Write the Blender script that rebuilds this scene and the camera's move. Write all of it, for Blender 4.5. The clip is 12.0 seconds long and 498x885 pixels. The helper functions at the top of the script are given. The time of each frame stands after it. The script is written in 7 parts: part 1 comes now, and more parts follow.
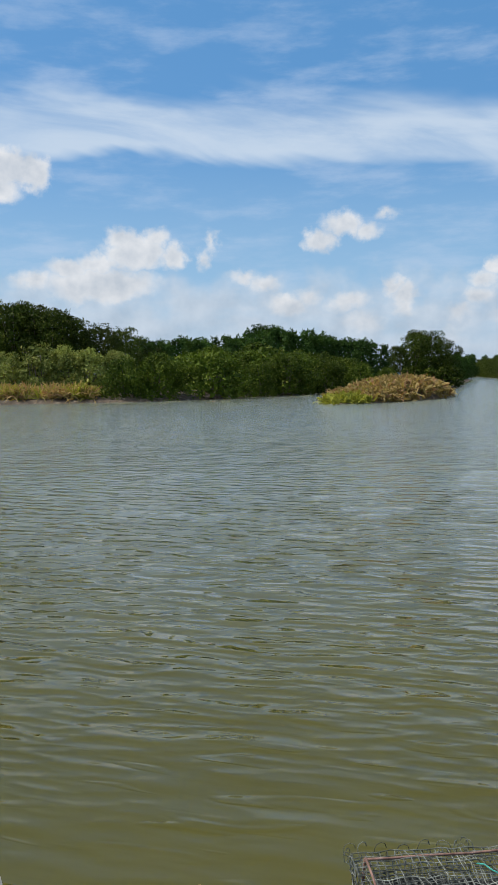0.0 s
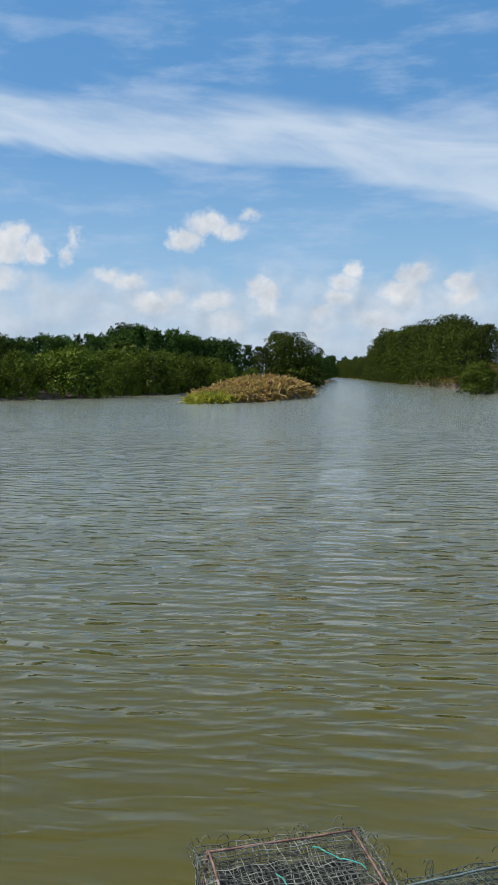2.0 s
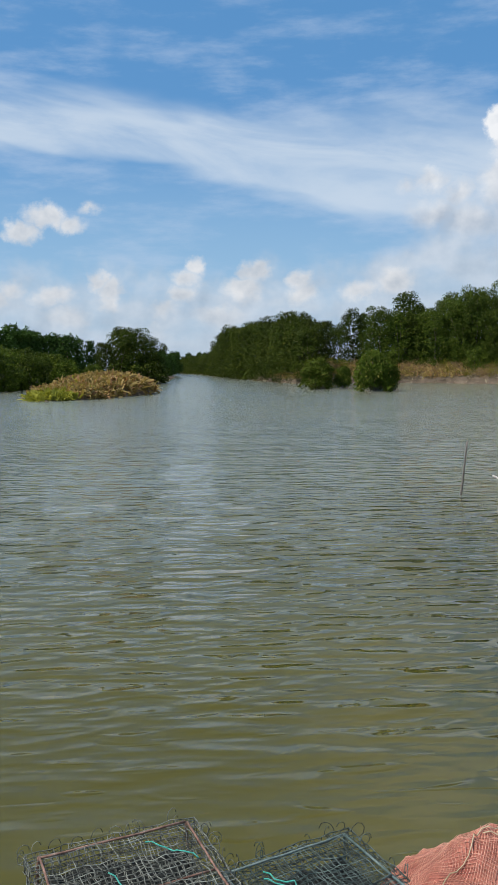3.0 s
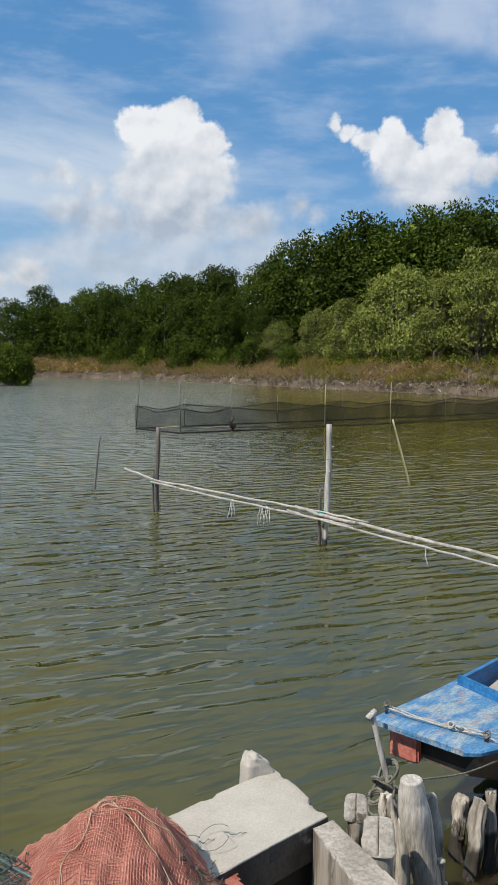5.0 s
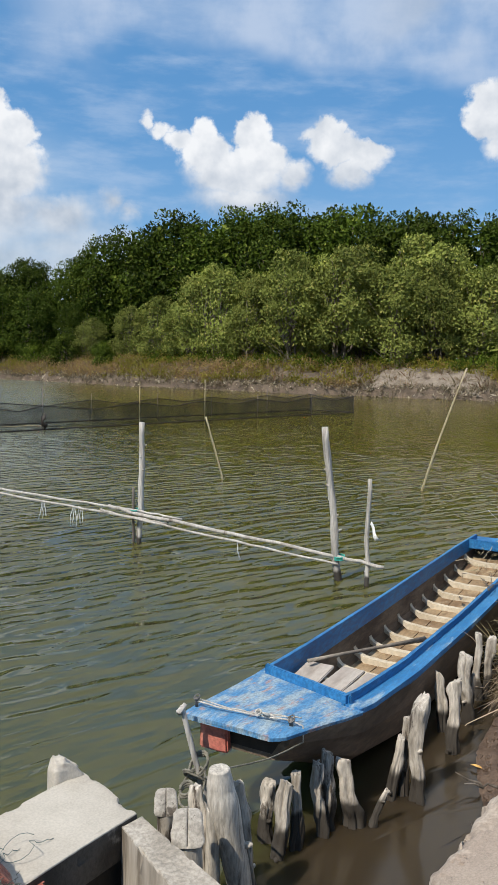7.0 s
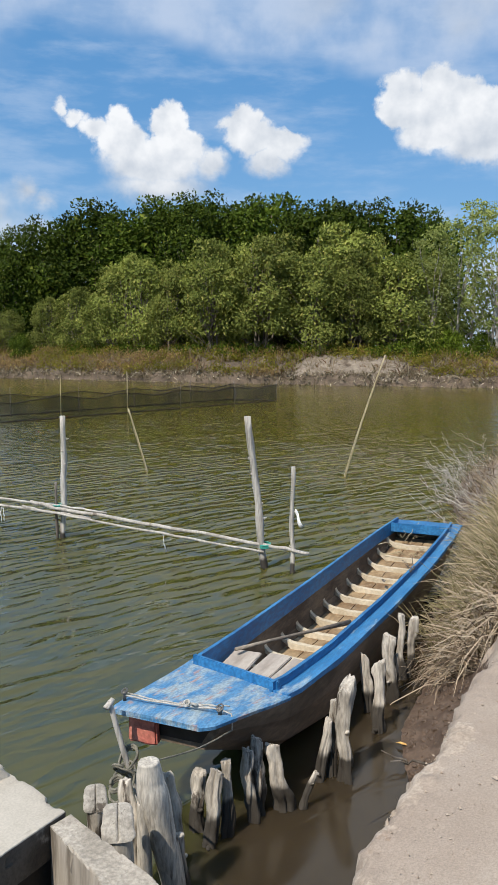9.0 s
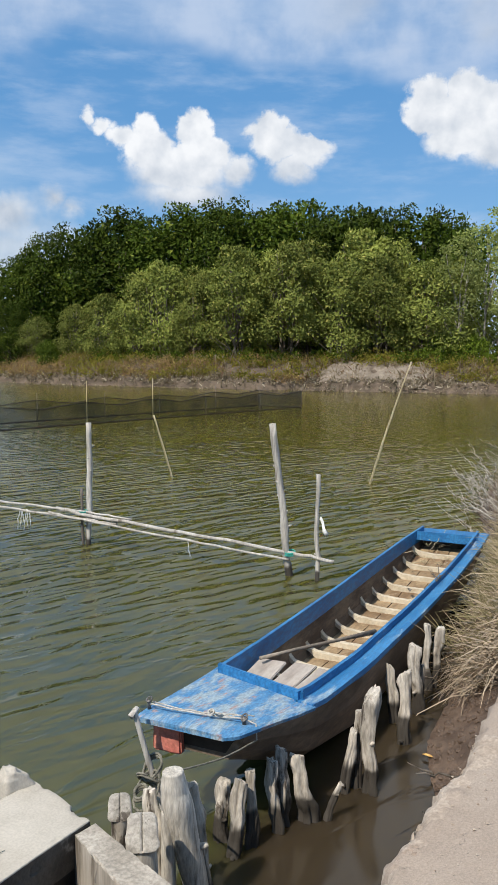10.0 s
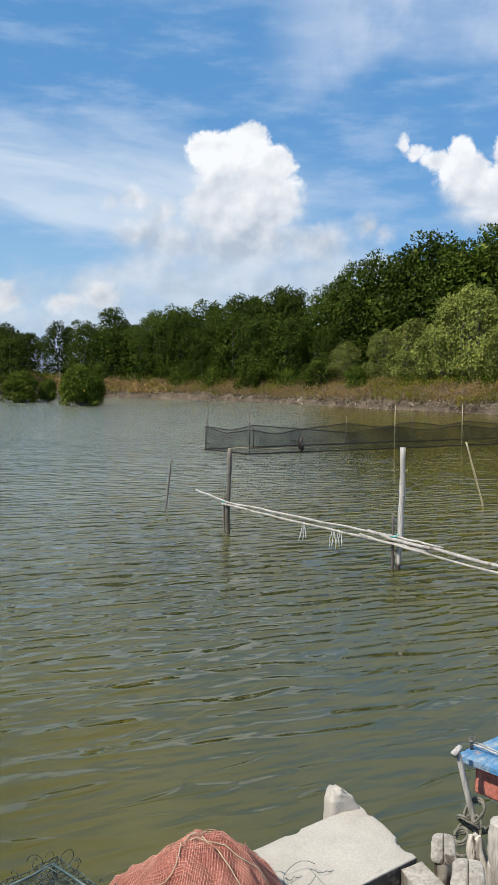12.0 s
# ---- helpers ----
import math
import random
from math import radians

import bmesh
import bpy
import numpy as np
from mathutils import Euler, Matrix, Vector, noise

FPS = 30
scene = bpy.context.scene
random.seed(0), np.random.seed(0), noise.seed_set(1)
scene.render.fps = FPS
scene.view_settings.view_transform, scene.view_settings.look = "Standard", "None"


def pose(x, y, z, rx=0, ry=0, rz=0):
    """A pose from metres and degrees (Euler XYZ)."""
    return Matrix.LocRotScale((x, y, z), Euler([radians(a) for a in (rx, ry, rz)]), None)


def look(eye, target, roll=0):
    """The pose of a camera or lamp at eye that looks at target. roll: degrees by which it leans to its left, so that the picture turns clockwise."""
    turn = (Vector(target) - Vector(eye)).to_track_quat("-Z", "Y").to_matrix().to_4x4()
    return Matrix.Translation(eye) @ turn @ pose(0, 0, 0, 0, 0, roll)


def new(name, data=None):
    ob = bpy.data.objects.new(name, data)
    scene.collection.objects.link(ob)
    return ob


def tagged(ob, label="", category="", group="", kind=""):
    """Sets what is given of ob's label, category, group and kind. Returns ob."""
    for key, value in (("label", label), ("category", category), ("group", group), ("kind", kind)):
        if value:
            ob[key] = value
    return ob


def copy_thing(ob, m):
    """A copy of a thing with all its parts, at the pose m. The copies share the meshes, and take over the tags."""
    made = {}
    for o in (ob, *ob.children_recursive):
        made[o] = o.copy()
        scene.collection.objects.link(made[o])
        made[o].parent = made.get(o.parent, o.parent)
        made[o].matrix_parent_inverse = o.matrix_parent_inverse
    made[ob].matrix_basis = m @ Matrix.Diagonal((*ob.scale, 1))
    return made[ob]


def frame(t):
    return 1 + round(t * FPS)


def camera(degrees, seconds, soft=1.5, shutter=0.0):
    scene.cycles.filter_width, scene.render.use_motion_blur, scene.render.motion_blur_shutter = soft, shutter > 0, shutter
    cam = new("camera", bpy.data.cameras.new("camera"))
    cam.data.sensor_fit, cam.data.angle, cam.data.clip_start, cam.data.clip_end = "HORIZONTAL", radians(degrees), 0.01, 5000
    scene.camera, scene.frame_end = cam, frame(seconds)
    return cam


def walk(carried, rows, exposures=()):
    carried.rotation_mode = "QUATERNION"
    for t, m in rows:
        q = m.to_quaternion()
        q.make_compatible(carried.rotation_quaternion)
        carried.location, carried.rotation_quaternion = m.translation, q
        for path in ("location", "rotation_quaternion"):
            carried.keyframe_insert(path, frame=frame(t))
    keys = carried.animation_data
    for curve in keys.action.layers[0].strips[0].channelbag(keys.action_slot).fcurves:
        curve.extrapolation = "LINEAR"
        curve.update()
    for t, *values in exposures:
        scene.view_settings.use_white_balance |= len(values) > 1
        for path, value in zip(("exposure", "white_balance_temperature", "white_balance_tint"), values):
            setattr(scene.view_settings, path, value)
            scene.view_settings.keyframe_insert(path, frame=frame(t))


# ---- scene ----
cam = camera(33.0, 12.0)
PATH = [
    (0, (-0.266, 0.167, 2.334), (-0.277, 2.16, 2.17), -1.0),
    (0.5, (-0.27, 0.095, 2.377), (-0.279, 2.089, 2.214), -1.0),
    (1, (-0.255, 0.101, 2.372), (-0.21, 2.094, 2.209), -0.9),
    (1.5, (-0.224, 0.099, 2.368), (-0.054, 2.085, 2.201), -0.7),
    (2, (-0.201, 0.084, 2.369), (0.106, 2.053, 2.199), -0.5),
    (2.5, (-0.175, 0.081, 2.365), (0.288, 2.019, 2.193), -0.6),
    (3, (-0.144, 0.052, 2.37), (0.517, 1.931, 2.187), -0.7),
    (3.5, (-0.1, 0.044, 2.35), (0.771, 1.833, 2.155), -0.8),
    (3.7, (-0.099, 0.014, 2.363), (0.848, 1.765, 2.168), -0.5),
    (5.3, (-0.12, -0.04, 2.369), (1.311, 1.344, 2.175), 0.8),
    (5.5, (-0.115, -0.045, 2.37), (1.339, 1.315, 2.177), 0.8),
    (6, (-0.12, -0.058, 2.373), (1.403, 1.225, 2.185), 1.1),
    (6.5, (-0.118, -0.076, 2.379), (1.466, 1.13, 2.194), 1.4),
    (7, (-0.107, -0.087, 2.376), (1.55, 1.016, 2.183), 1.2),
    (7.5, (-0.101, -0.116, 2.369), (1.624, 0.872, 2.147), 0.1),
    (9.5, (-0.102, -0.101, 2.385), (1.646, 0.847, 2.17), 0.2),
    (10, (-0.098, -0.099, 2.395), (1.622, 0.902, 2.194), 0.2),
    (10.5, (-0.121, -0.063, 2.421), (1.54, 1.039, 2.261), 1.2),
    (11, (-0.137, -0.045, 2.419), (1.448, 1.166, 2.276), 1.3),
    (11.5, (-0.147, -0.008, 2.403), (1.318, 1.345, 2.257), 1.1),
    (12, (-0.164, 0.028, 2.4), (1.099, 1.572, 2.251), 0.7),
]
walk(cam, [(t, look(eye, target, roll)) for t, eye, target, roll in PATH], [(0.0, 0.05), (3.5, 0.0), (5.5, -0.05), (6.5, 0.0), (7.0, 0.06), (9.5, 0.10), (12.0, 0.12)])

# ---------------- light ----------------
SUN_AZ, SUN_EL = radians(-83), radians(50)      # from +y, clockwise; above the horizon
sun_way = Vector((math.sin(SUN_AZ) * math.cos(SUN_EL), math.cos(SUN_AZ) * math.cos(SUN_EL), math.sin(SUN_EL)))
sun_data = bpy.data.lights.new("sun", "SUN")
sun_data.energy, sun_data.angle, sun_data.color = 4.7, radians(0.55), (1.0, 0.915, 0.79)
sun = new("sun", sun_data)
sun.matrix_world = look(sun_way * 60, (0, 0, 0))
scene.view_settings.exposure = 0.0


class Net:
    """A short way to write node trees."""

    def __init__(self, tree):
        self.tree = tree
        tree.nodes.clear()

    def node(self, kind, **sets):
        n = self.tree.nodes.new(kind)
        for key, value in sets.items():
            if key == "op":
                n.operation = value
            elif key == "blend":
                n.blend_type = value
            elif key == "data":
                n.data_type = value
        return n

    def wire(self, value, socket):
        if value is None:
            return
        if isinstance(value, bpy.types.NodeSocket):
            self.tree.links.new(value, socket)
        else:
            socket.default_value = value

    def math(self, op, a, b=None, c=None, clamp=False):
        n = self.node("ShaderNodeMath", op=op)
        n.use_clamp = clamp
        for value, socket in zip((a, b, c), n.inputs):
            self.wire(value, socket)
        return n.outputs[0]

    def vec(self, op, a, b=None, scale=None):
        n = self.node("ShaderNodeVectorMath", op=op)
        self.wire(a, n.inputs[0])
        self.wire(b, n.inputs[1])
        if scale is not None:
            self.wire(scale, n.inputs["Scale"])
        return n.outputs["Value"] if op in ("LENGTH", "DOT_PRODUCT") else n.outputs[0]

    def xyz(self, x, y, z=0.0):
        n = self.node("ShaderNodeCombineXYZ")
        for value, socket in zip((x, y, z), n.inputs):
            self.wire(value, socket)
        return n.outputs[0]

    def split(self, v):
        n = self.node("ShaderNodeSeparateXYZ")
        self.wire(v, n.inputs[0])
        return n.outputs

    def noise(self, at, scale, detail=4.0, rough=0.55, distort=0.0):
        n = self.node("ShaderNodeTexNoise")
        self.wire(at, n.inputs["Vector"])
        for key, value in (("Scale", scale), ("Detail", detail), ("Roughness", rough), ("Distortion", distort)):
            self.wire(value, n.inputs[key])
        return n.outputs["Fac"]

    def step(self, value, a, b, to_a=0.0, to_b=1.0, smooth=True):
        n = self.node("ShaderNodeMapRange")
        n.interpolation_type = "SMOOTHSTEP" if smooth else "LINEAR"
        for v, socket in zip((value, a, b, to_a, to_b), n.inputs):
            self.wire(v, socket)
        return n.outputs[0]

    def mix(self, fac, a, b, blend="MIX"):
        n = self.node("ShaderNodeMix", data="RGBA", blend=blend)
        self.wire(fac, n.inputs[0])
        for value, socket in ((a, n.inputs[6]), (b, n.inputs[7])):
            self.wire((*value, 1.0) if isinstance(value, tuple) and len(value) == 3 else value, socket)
        return n.outputs[2]


# ---------------- sky with clouds ----------------
world = bpy.data.worlds.new("sky")
scene.world = world
world.use_nodes = True
N = Net(world.node_tree)
sky = N.node("ShaderNodeTexSky")
sky.sky_type, sky.sun_disc, sky.sun_elevation, sky.sun_rotation = "NISHITA", False, SUN_EL, SUN_AZ
sky.air_density, sky.dust_density, sky.ozone_density = 1.0, 0.4, 3.0
coord = N.node("ShaderNodeTexCoord").outputs["Generated"]
dx, dy, dz = N.split(N.vec("NORMALIZE", coord))
DEG = 57.2958
az = N.math("MULTIPLY", N.math("ARCTAN2", dx, dy), DEG)
el = N.math("MULTIPLY", N.math("ARCSINE", dz), DEG)
flat = N.xyz(az, el)
# curls warp the outlines at two sizes
w1 = N.math("SUBTRACT", N.noise(flat, 0.38, 3.0, 0.55), 0.5)
w2 = N.math("SUBTRACT", N.noise(N.vec("ADD", flat, (31.0, 17.0, 5.0)), 0.38, 3.0, 0.55), 0.5)
c1 = N.math("SUBTRACT", N.noise(flat, 1.5, 4.0, 0.62), 0.5)
c2 = N.math("SUBTRACT", N.noise(N.vec("ADD", flat, (11.0, 27.0, 3.0)), 1.5, 4.0, 0.62), 0.5)
paz = N.math("ADD", az, N.math("ADD", N.math("MULTIPLY", w1, 1.7), N.math("MULTIPLY", c1, 1.1)))
pel = N.math("ADD", el, N.math("ADD", N.math("MULTIPLY", w2, 1.5), N.math("MULTIPLY", c2, 1.0)))
spot_at = N.xyz(paz, pel)


def puff_field(puffs):
    """How deep a direction lies inside the largest of some round puffs: (azimuth, elevation, half width, half height)."""
    deepest = None
    for a, e, sa, se in puffs:
        uv = N.vec("MULTIPLY", N.vec("SUBTRACT", spot_at, (a, e, 0.0)), (1 / sa, 1 / se, 0.0))
        d = N.math("MULTIPLY", N.math("SUBTRACT", 1.0, N.vec("LENGTH", uv)), min(sa, se))
        deepest = d if deepest is None else N.math("MAXIMUM", deepest, d)
    return deepest


tower = [(38.7, 14.9, 1.9, 1.6), (36.6, 14.5, 1.8, 1.6), (40.5, 13.6, 1.7, 1.6), (38.6, 13.0, 3.5, 1.8), (40.0, 11.5, 3.3, 2.3), (37.3, 11.0, 3.4, 2.2), (39.0, 9.3, 4.6, 2.2)]
shoulders = [(30.2, 11.4, 1.1, 0.6), (31.7, 11.6, 1.2, 0.9), (33.2, 10.8, 1.4, 1.2), (31.8, 9.6, 2.2, 1.4), (34.0, 9.0, 2.5, 1.6), (46.9, 10.2, 1.2, 1.1), (48.2, 9.6, 1.1, 0.9), (43.5, 9.0, 2.4, 1.6)]
twins = [(49.2, 15.3, 0.5, 0.6), (50.1, 14.6, 1.0, 0.6), (51.4, 14.0, 1.3, 0.8), (52.9, 14.5, 1.1, 1.2), (53.2, 13.2, 2.0, 1.6), (56.3, 14.6, 1.3, 1.4), (56.8, 13.0, 2.0, 1.6),
         (55.2, 12.0, 3.6, 1.7), (58.8, 12.1, 1.6, 1.2), (55.6, 10.6, 4.2, 1.4), (61.4, 15.0, 1.1, 1.0), (60.3, 14.5, 0.9, 0.7), (61.6, 13.8, 1.9, 1.3), (63.6, 13.2, 1.8, 1.1), (62.6, 12.2, 1.8, 1.1)]
eastern = [(71.4, 16.5, 1.5, 1.1), (73.7, 16.6, 1.4, 1.3), (71.6, 15.3, 1.9, 1.5), (74.5, 15.2, 2.8, 2.0), (77.5, 14.8, 2.6, 1.8), (73.5, 13.7, 2.6, 1.2), (76.5, 13.0, 3.0, 1.4), (82.0, 13.5, 3.5, 2.5), (80.5, 10.5, 2.2, 1.6)]
northern = [(-16.0, 13.1, 2.1, 1.4), (-14.2, 12.9, 1.5, 1.4), (-16.5, 11.8, 2.2, 1.0), (-8.6, 9.0, 1.2, 0.9), (-6.4, 9.0, 1.3, 0.9), (-7.8, 8.0, 2.5, 1.4), (-12.0, 7.0, 2.0, 0.9), (-10.2, 7.4, 1.8, 1.0),
            (-5.2, 7.8, 1.2, 1.0), (-10.0, 6.0, 4.5, 1.3), (-14.5, 6.2, 1.6, 0.8), (-2.6, 8.8, 0.5, 0.9), (-3.0, 7.8, 0.5, 0.8), (-0.4, 6.4, 1.4, 0.6), (0.8, 5.9, 1.5, 0.7),
            (4.7, 8.8, 1.2, 0.9), (6.1, 9.7, 1.5, 1.0), (7.6, 9.3, 1.3, 0.7), (9.2, 10.3, 1.0, 0.45), (3.8, 5.0, 1.2, 0.6), (2.3, 4.6, 1.6, 0.9), (6.5, 4.6, 1.5, 0.8)]
middle = [(9.5, 5.7, 0.8, 0.8), (10.3, 5.1, 0.9, 1.0), (10.2, 4.3, 0.9, 0.8), (15.0, 4.6, 1.0, 0.8), (13.8, 3.8, 1.2, 0.7), (16.0, 6.6, 0.8, 0.8), (15.4, 5.8, 1.2, 0.8), (19.9, 6.1, 1.1, 1.0), (19.0, 5.0, 1.6, 0.9),
          (22.9, 5.6, 0.9, 0.9), (23.2, 4.7, 1.2, 0.9), (26.9, 4.8, 1.4, 0.8), (29.2, 5.4, 1.5, 1.0), (17.5, 3.4, 2.0, 0.8), (13.3, 2.4, 1.0, 0.7), (7.6, 3.2, 1.8, 0.8)]
depth = puff_field(tower + shoulders + twins + eastern)
depth_low = puff_field(northern + middle)
soft = N.step(el, 9.5, 14.2, 1.25, 0.34)
solid = N.math("MULTIPLY", N.step(depth, -0.10, soft), N.step(el, 6.5, 10.0, 0.45, 1.0))
solid_low = N.math("MULTIPLY", N.step(depth_low, -0.12, 0.60), N.step(el, 2.0, 5.0, 0.45, 0.92))
# relief: the clouds' own lumps, compared with those a little nearer the sun
bumps = N.noise(flat, 0.45, 4.0, 0.50)
bumps_sun = N.noise(N.vec("ADD", flat, (-0.5, 0.7, 0.0)), 0.45, 4.0, 0.50)
relief = N.math("MULTIPLY", N.math("SUBTRACT", bumps, bumps_sun), 1.5)
body_light = N.math("ADD", N.math("ADD", N.step(el, 8.5, 15.0, 0.24, 0.92), N.step(az, 57.0, 62.0, 0.0, -0.20)), relief, clamp=True)
body_low = N.math("ADD", N.math("ADD", N.step(el, 2.0, 9.0, 0.42, 0.62), N.step(depth_low, 0.2, 1.1, 0.22, 0.0)), relief, clamp=True)
# a milky bank low over the horizon
rise = N.math("ADD", el, N.math("MULTIPLY", N.math("ADD", w1, w2), 4.0))
top_of_bank = N.math("ADD", 5.6, N.math("MULTIPLY", N.math("MULTIPLY", N.step(az, 26.0, 34.0), N.step(az, 54.0, 44.0)), 3.6))
bank = N.math("MULTIPLY", N.step(N.math("SUBTRACT", rise, top_of_bank), 1.8, -1.6), N.step(N.noise(N.vec("MULTIPLY", flat, (1.0, 1.8, 1.0)), 0.3, 4.0, 0.5), 0.28, 0.6, 0.66, 1.0))
# a long high veil that sinks towards the east
centre_line = N.math("SUBTRACT", 15.9, N.math("MULTIPLY", N.math("MAXIMUM", az, 0.0), 0.095))
streak = N.vec("MULTIPLY", N.vec("ADD", flat, N.xyz(0.0, N.math("MULTIPLY", az, 0.16))), (0.22, 1.0, 1.0))
veil_noise = N.noise(streak, 0.32, 6.0, 0.58, 0.6)
ragged_edge = N.math("MULTIPLY", N.math("SUBTRACT", N.noise(streak, 0.22, 4.0, 0.55, 0.4), 0.5), 6.0)
off_line = N.math("ADD", N.math("SUBTRACT", el, centre_line), ragged_edge)
half = N.step(az, 8.0, 30.0, 2.2, 3.6)
band = N.math("MULTIPLY", N.step(off_line, N.math("MULTIPLY", half, -1.0), N.math("MULTIPLY", half, -0.55)), N.step(off_line, N.math("MULTIPLY", half, 1.15), N.math("MULTIPLY", half, 0.2)))
veil = N.math("MULTIPLY", N.math("MULTIPLY", band, N.step(az, 47.0, 36.0)), N.step(veil_noise, 0.30, 0.62, 0.42, 0.84))
thin = N.math("MULTIPLY", N.step(N.noise(N.vec("MULTIPLY", flat, (0.35, 1.3, 1.0)), 0.34, 6.0, 0.6), 0.44, 0.72), N.step(el, 18.0, 30.0, 0.40, 0.10))

blue = N.vec("SCALE", sky.outputs[0], scale=0.098)
tone = N.mix(0.55, blue, (0.085, 0.340, 0.73))
tone = N.mix(N.math("MULTIPLY", N.step(el, 17.0, 4.0, 0.0, 0.62), N.step(az, 52.0, 24.0, 0.25, 1.0)), tone, (0.36, 0.56, 0.75))
tone = N.mix(thin, tone, (0.52, 0.63, 0.80))
tone = N.mix(veil, tone, (0.59, 0.69, 0.81))
broad = N.noise(N.vec("MULTIPLY", flat, (0.6, 1.0, 1.0)), 0.13, 4.0, 0.5)
tufts = N.noise(N.vec("ADD", flat, (9.0, 40.0, 0.0)), 0.22, 5.0, 0.55)
ragged = N.math("ADD", el, N.math("MULTIPLY", N.math("SUBTRACT", broad, 0.5), 12.0))
sheet = N.math("MULTIPLY", N.math("MULTIPLY", N.step(ragged, 17.2, 20.0), N.step(az, 38.0, 47.0)), N.step(tufts, 0.34, 0.66, 0.34, 0.84))
tone = N.mix(sheet, tone, (0.50, 0.60, 0.77))
dull = N.math("MULTIPLY", N.math("MULTIPLY", N.step(ragged, 19.5, 22.5), N.step(az, 62.0, 70.0)), 0.75)
tone = N.mix(dull, tone, (0.53, 0.57, 0.63))
deck = N.math("MULTIPLY", N.math("MULTIPLY", N.step(az, 18.0, 34.0), N.step(az, 125.0, 95.0)), N.math("MULTIPLY", N.step(el, 22.5, 29.0), N.step(el, 88.0, 72.0)))
deck = N.math("MULTIPLY", deck, N.step(N.noise(N.vec("MULTIPLY", flat, (0.7, 1.0, 1.0)), 0.16, 5.0, 0.55), 0.36, 0.56, 0.75, 1.0))
tone = N.mix(deck, tone, (0.80, 0.83, 0.86))
tone = N.mix(N.math("MULTIPLY", bank, 0.86), tone, N.mix(body_low, (0.36, 0.45, 0.56), (0.60, 0.67, 0.76)))
tone = N.mix(solid_low, tone, N.mix(body_low, (0.38, 0.45, 0.54), (0.79, 0.80, 0.82)))
tone = N.mix(solid, tone, N.mix(body_light, (0.43, 0.50, 0.60), (0.87, 0.89, 0.92)))
shine = N.node("ShaderNodeBackground")
N.wire(tone, shine.inputs[0])
shine.inputs[1].default_value = 1.0
out = N.node("ShaderNodeOutputWorld")
N.wire(shine.outputs[0], out.inputs[0])


# ---------------- materials ----------------
def surface(name, a, b, scale=6.0, rough=0.8, bump=0.3, grain=60.0, stretch=(1, 1, 1), metal=0.0, third=None, spec=0.4, island=0.0, each=0.0,
            third_at=(0.55, 0.72), depth=0.02, speckle=0.26, tide_shade=None, marks=None, marks_at=(0.66, 0.74)):
    """A solid surface: two colours mixed by broad noise, a third in patches, fine grain, relief."""
    m = bpy.data.materials.new(name)
    m.use_nodes = True
    n = Net(m.node_tree)
    at = n.vec("MULTIPLY", n.node("ShaderNodeTexCoord").outputs["Object"], tuple(float(s) for s in stretch))
    big, fine = n.noise(at, scale, 5.0, 0.6), n.noise(at, grain, 4.0, 0.6)
    colour = n.mix(n.step(big, 0.34, 0.66), a, b)
    if third:
        patch = n.noise(n.vec("ADD", at, (7.3, 2.1, 4.4)), scale * 0.7, 6.0, 0.65)
        colour = n.mix(n.step(patch, *third_at), colour, third)
    if marks:
        spot = n.noise(n.vec("ADD", at, (3.3, 8.1, 1.4)), scale * 0.9, 6.0, 0.7)
        colour = n.mix(n.step(spot, *marks_at), colour, marks)
    speck = n.step(fine, 0.3, 0.7, 1 - speckle, 1 + speckle * 0.8)
    colour = n.mix(1.0, colour, n.xyz(speck, speck, speck), "MULTIPLY")
    if island:
        tint = n.step(n.node("ShaderNodeNewGeometry").outputs["Random Per Island"], 0.0, 1.0, 1 - island, 1 + island, smooth=False)
        colour = n.mix(1.0, colour, n.xyz(tint, tint, tint), "MULTIPLY")
    if each:
        tint = n.step(n.node("ShaderNodeObjectInfo").outputs["Random"], 0.0, 1.0, 1 - each, 1 + each, smooth=False)
        colour = n.mix(1.0, colour, n.xyz(tint, tint, tint), "MULTIPLY")
    if tide_shade is not None:
        # wet and overgrown up to the high-water mark; the dark also paints shade low on stakes
        world_at = n.node("ShaderNodeNewGeometry").outputs["Position"]
        level = n.math("ADD", n.split(world_at)[2], n.math("MULTIPLY", n.math("SUBTRACT", n.noise(world_at, 5.0, 3.0), 0.5), 0.22))
        colour = n.mix(n.step(level, tide_shade - 0.02, tide_shade + 0.03), n.mix(0.92, colour, (0.018, 0.014, 0.010)), colour)
    p = n.node("ShaderNodeBsdfPrincipled")
    n.wire(colour, p.inputs["Base Color"])
    n.wire(n.step(fine, 0.2, 0.8, max(rough - 0.12, 0.03), min(rough + 0.12, 1.0)), p.inputs["Roughness"])
    p.inputs["Metallic"].default_value, p.inputs["Specular IOR Level"].default_value = metal, spec
    if bump:
        bn = n.node("ShaderNodeBump")
        bn.inputs["Strength"].default_value, bn.inputs["Distance"].default_value = bump, depth
        n.wire(n.math("ADD", n.math("MULTIPLY", big, 0.6), n.math("MULTIPLY", fine, 0.4)), bn.inputs["Height"])
        n.wire(bn.outputs[0], p.inputs["Normal"])
    o = n.node("ShaderNodeOutputMaterial")
    n.wire(p.outputs[0], o.inputs[0])
    return m


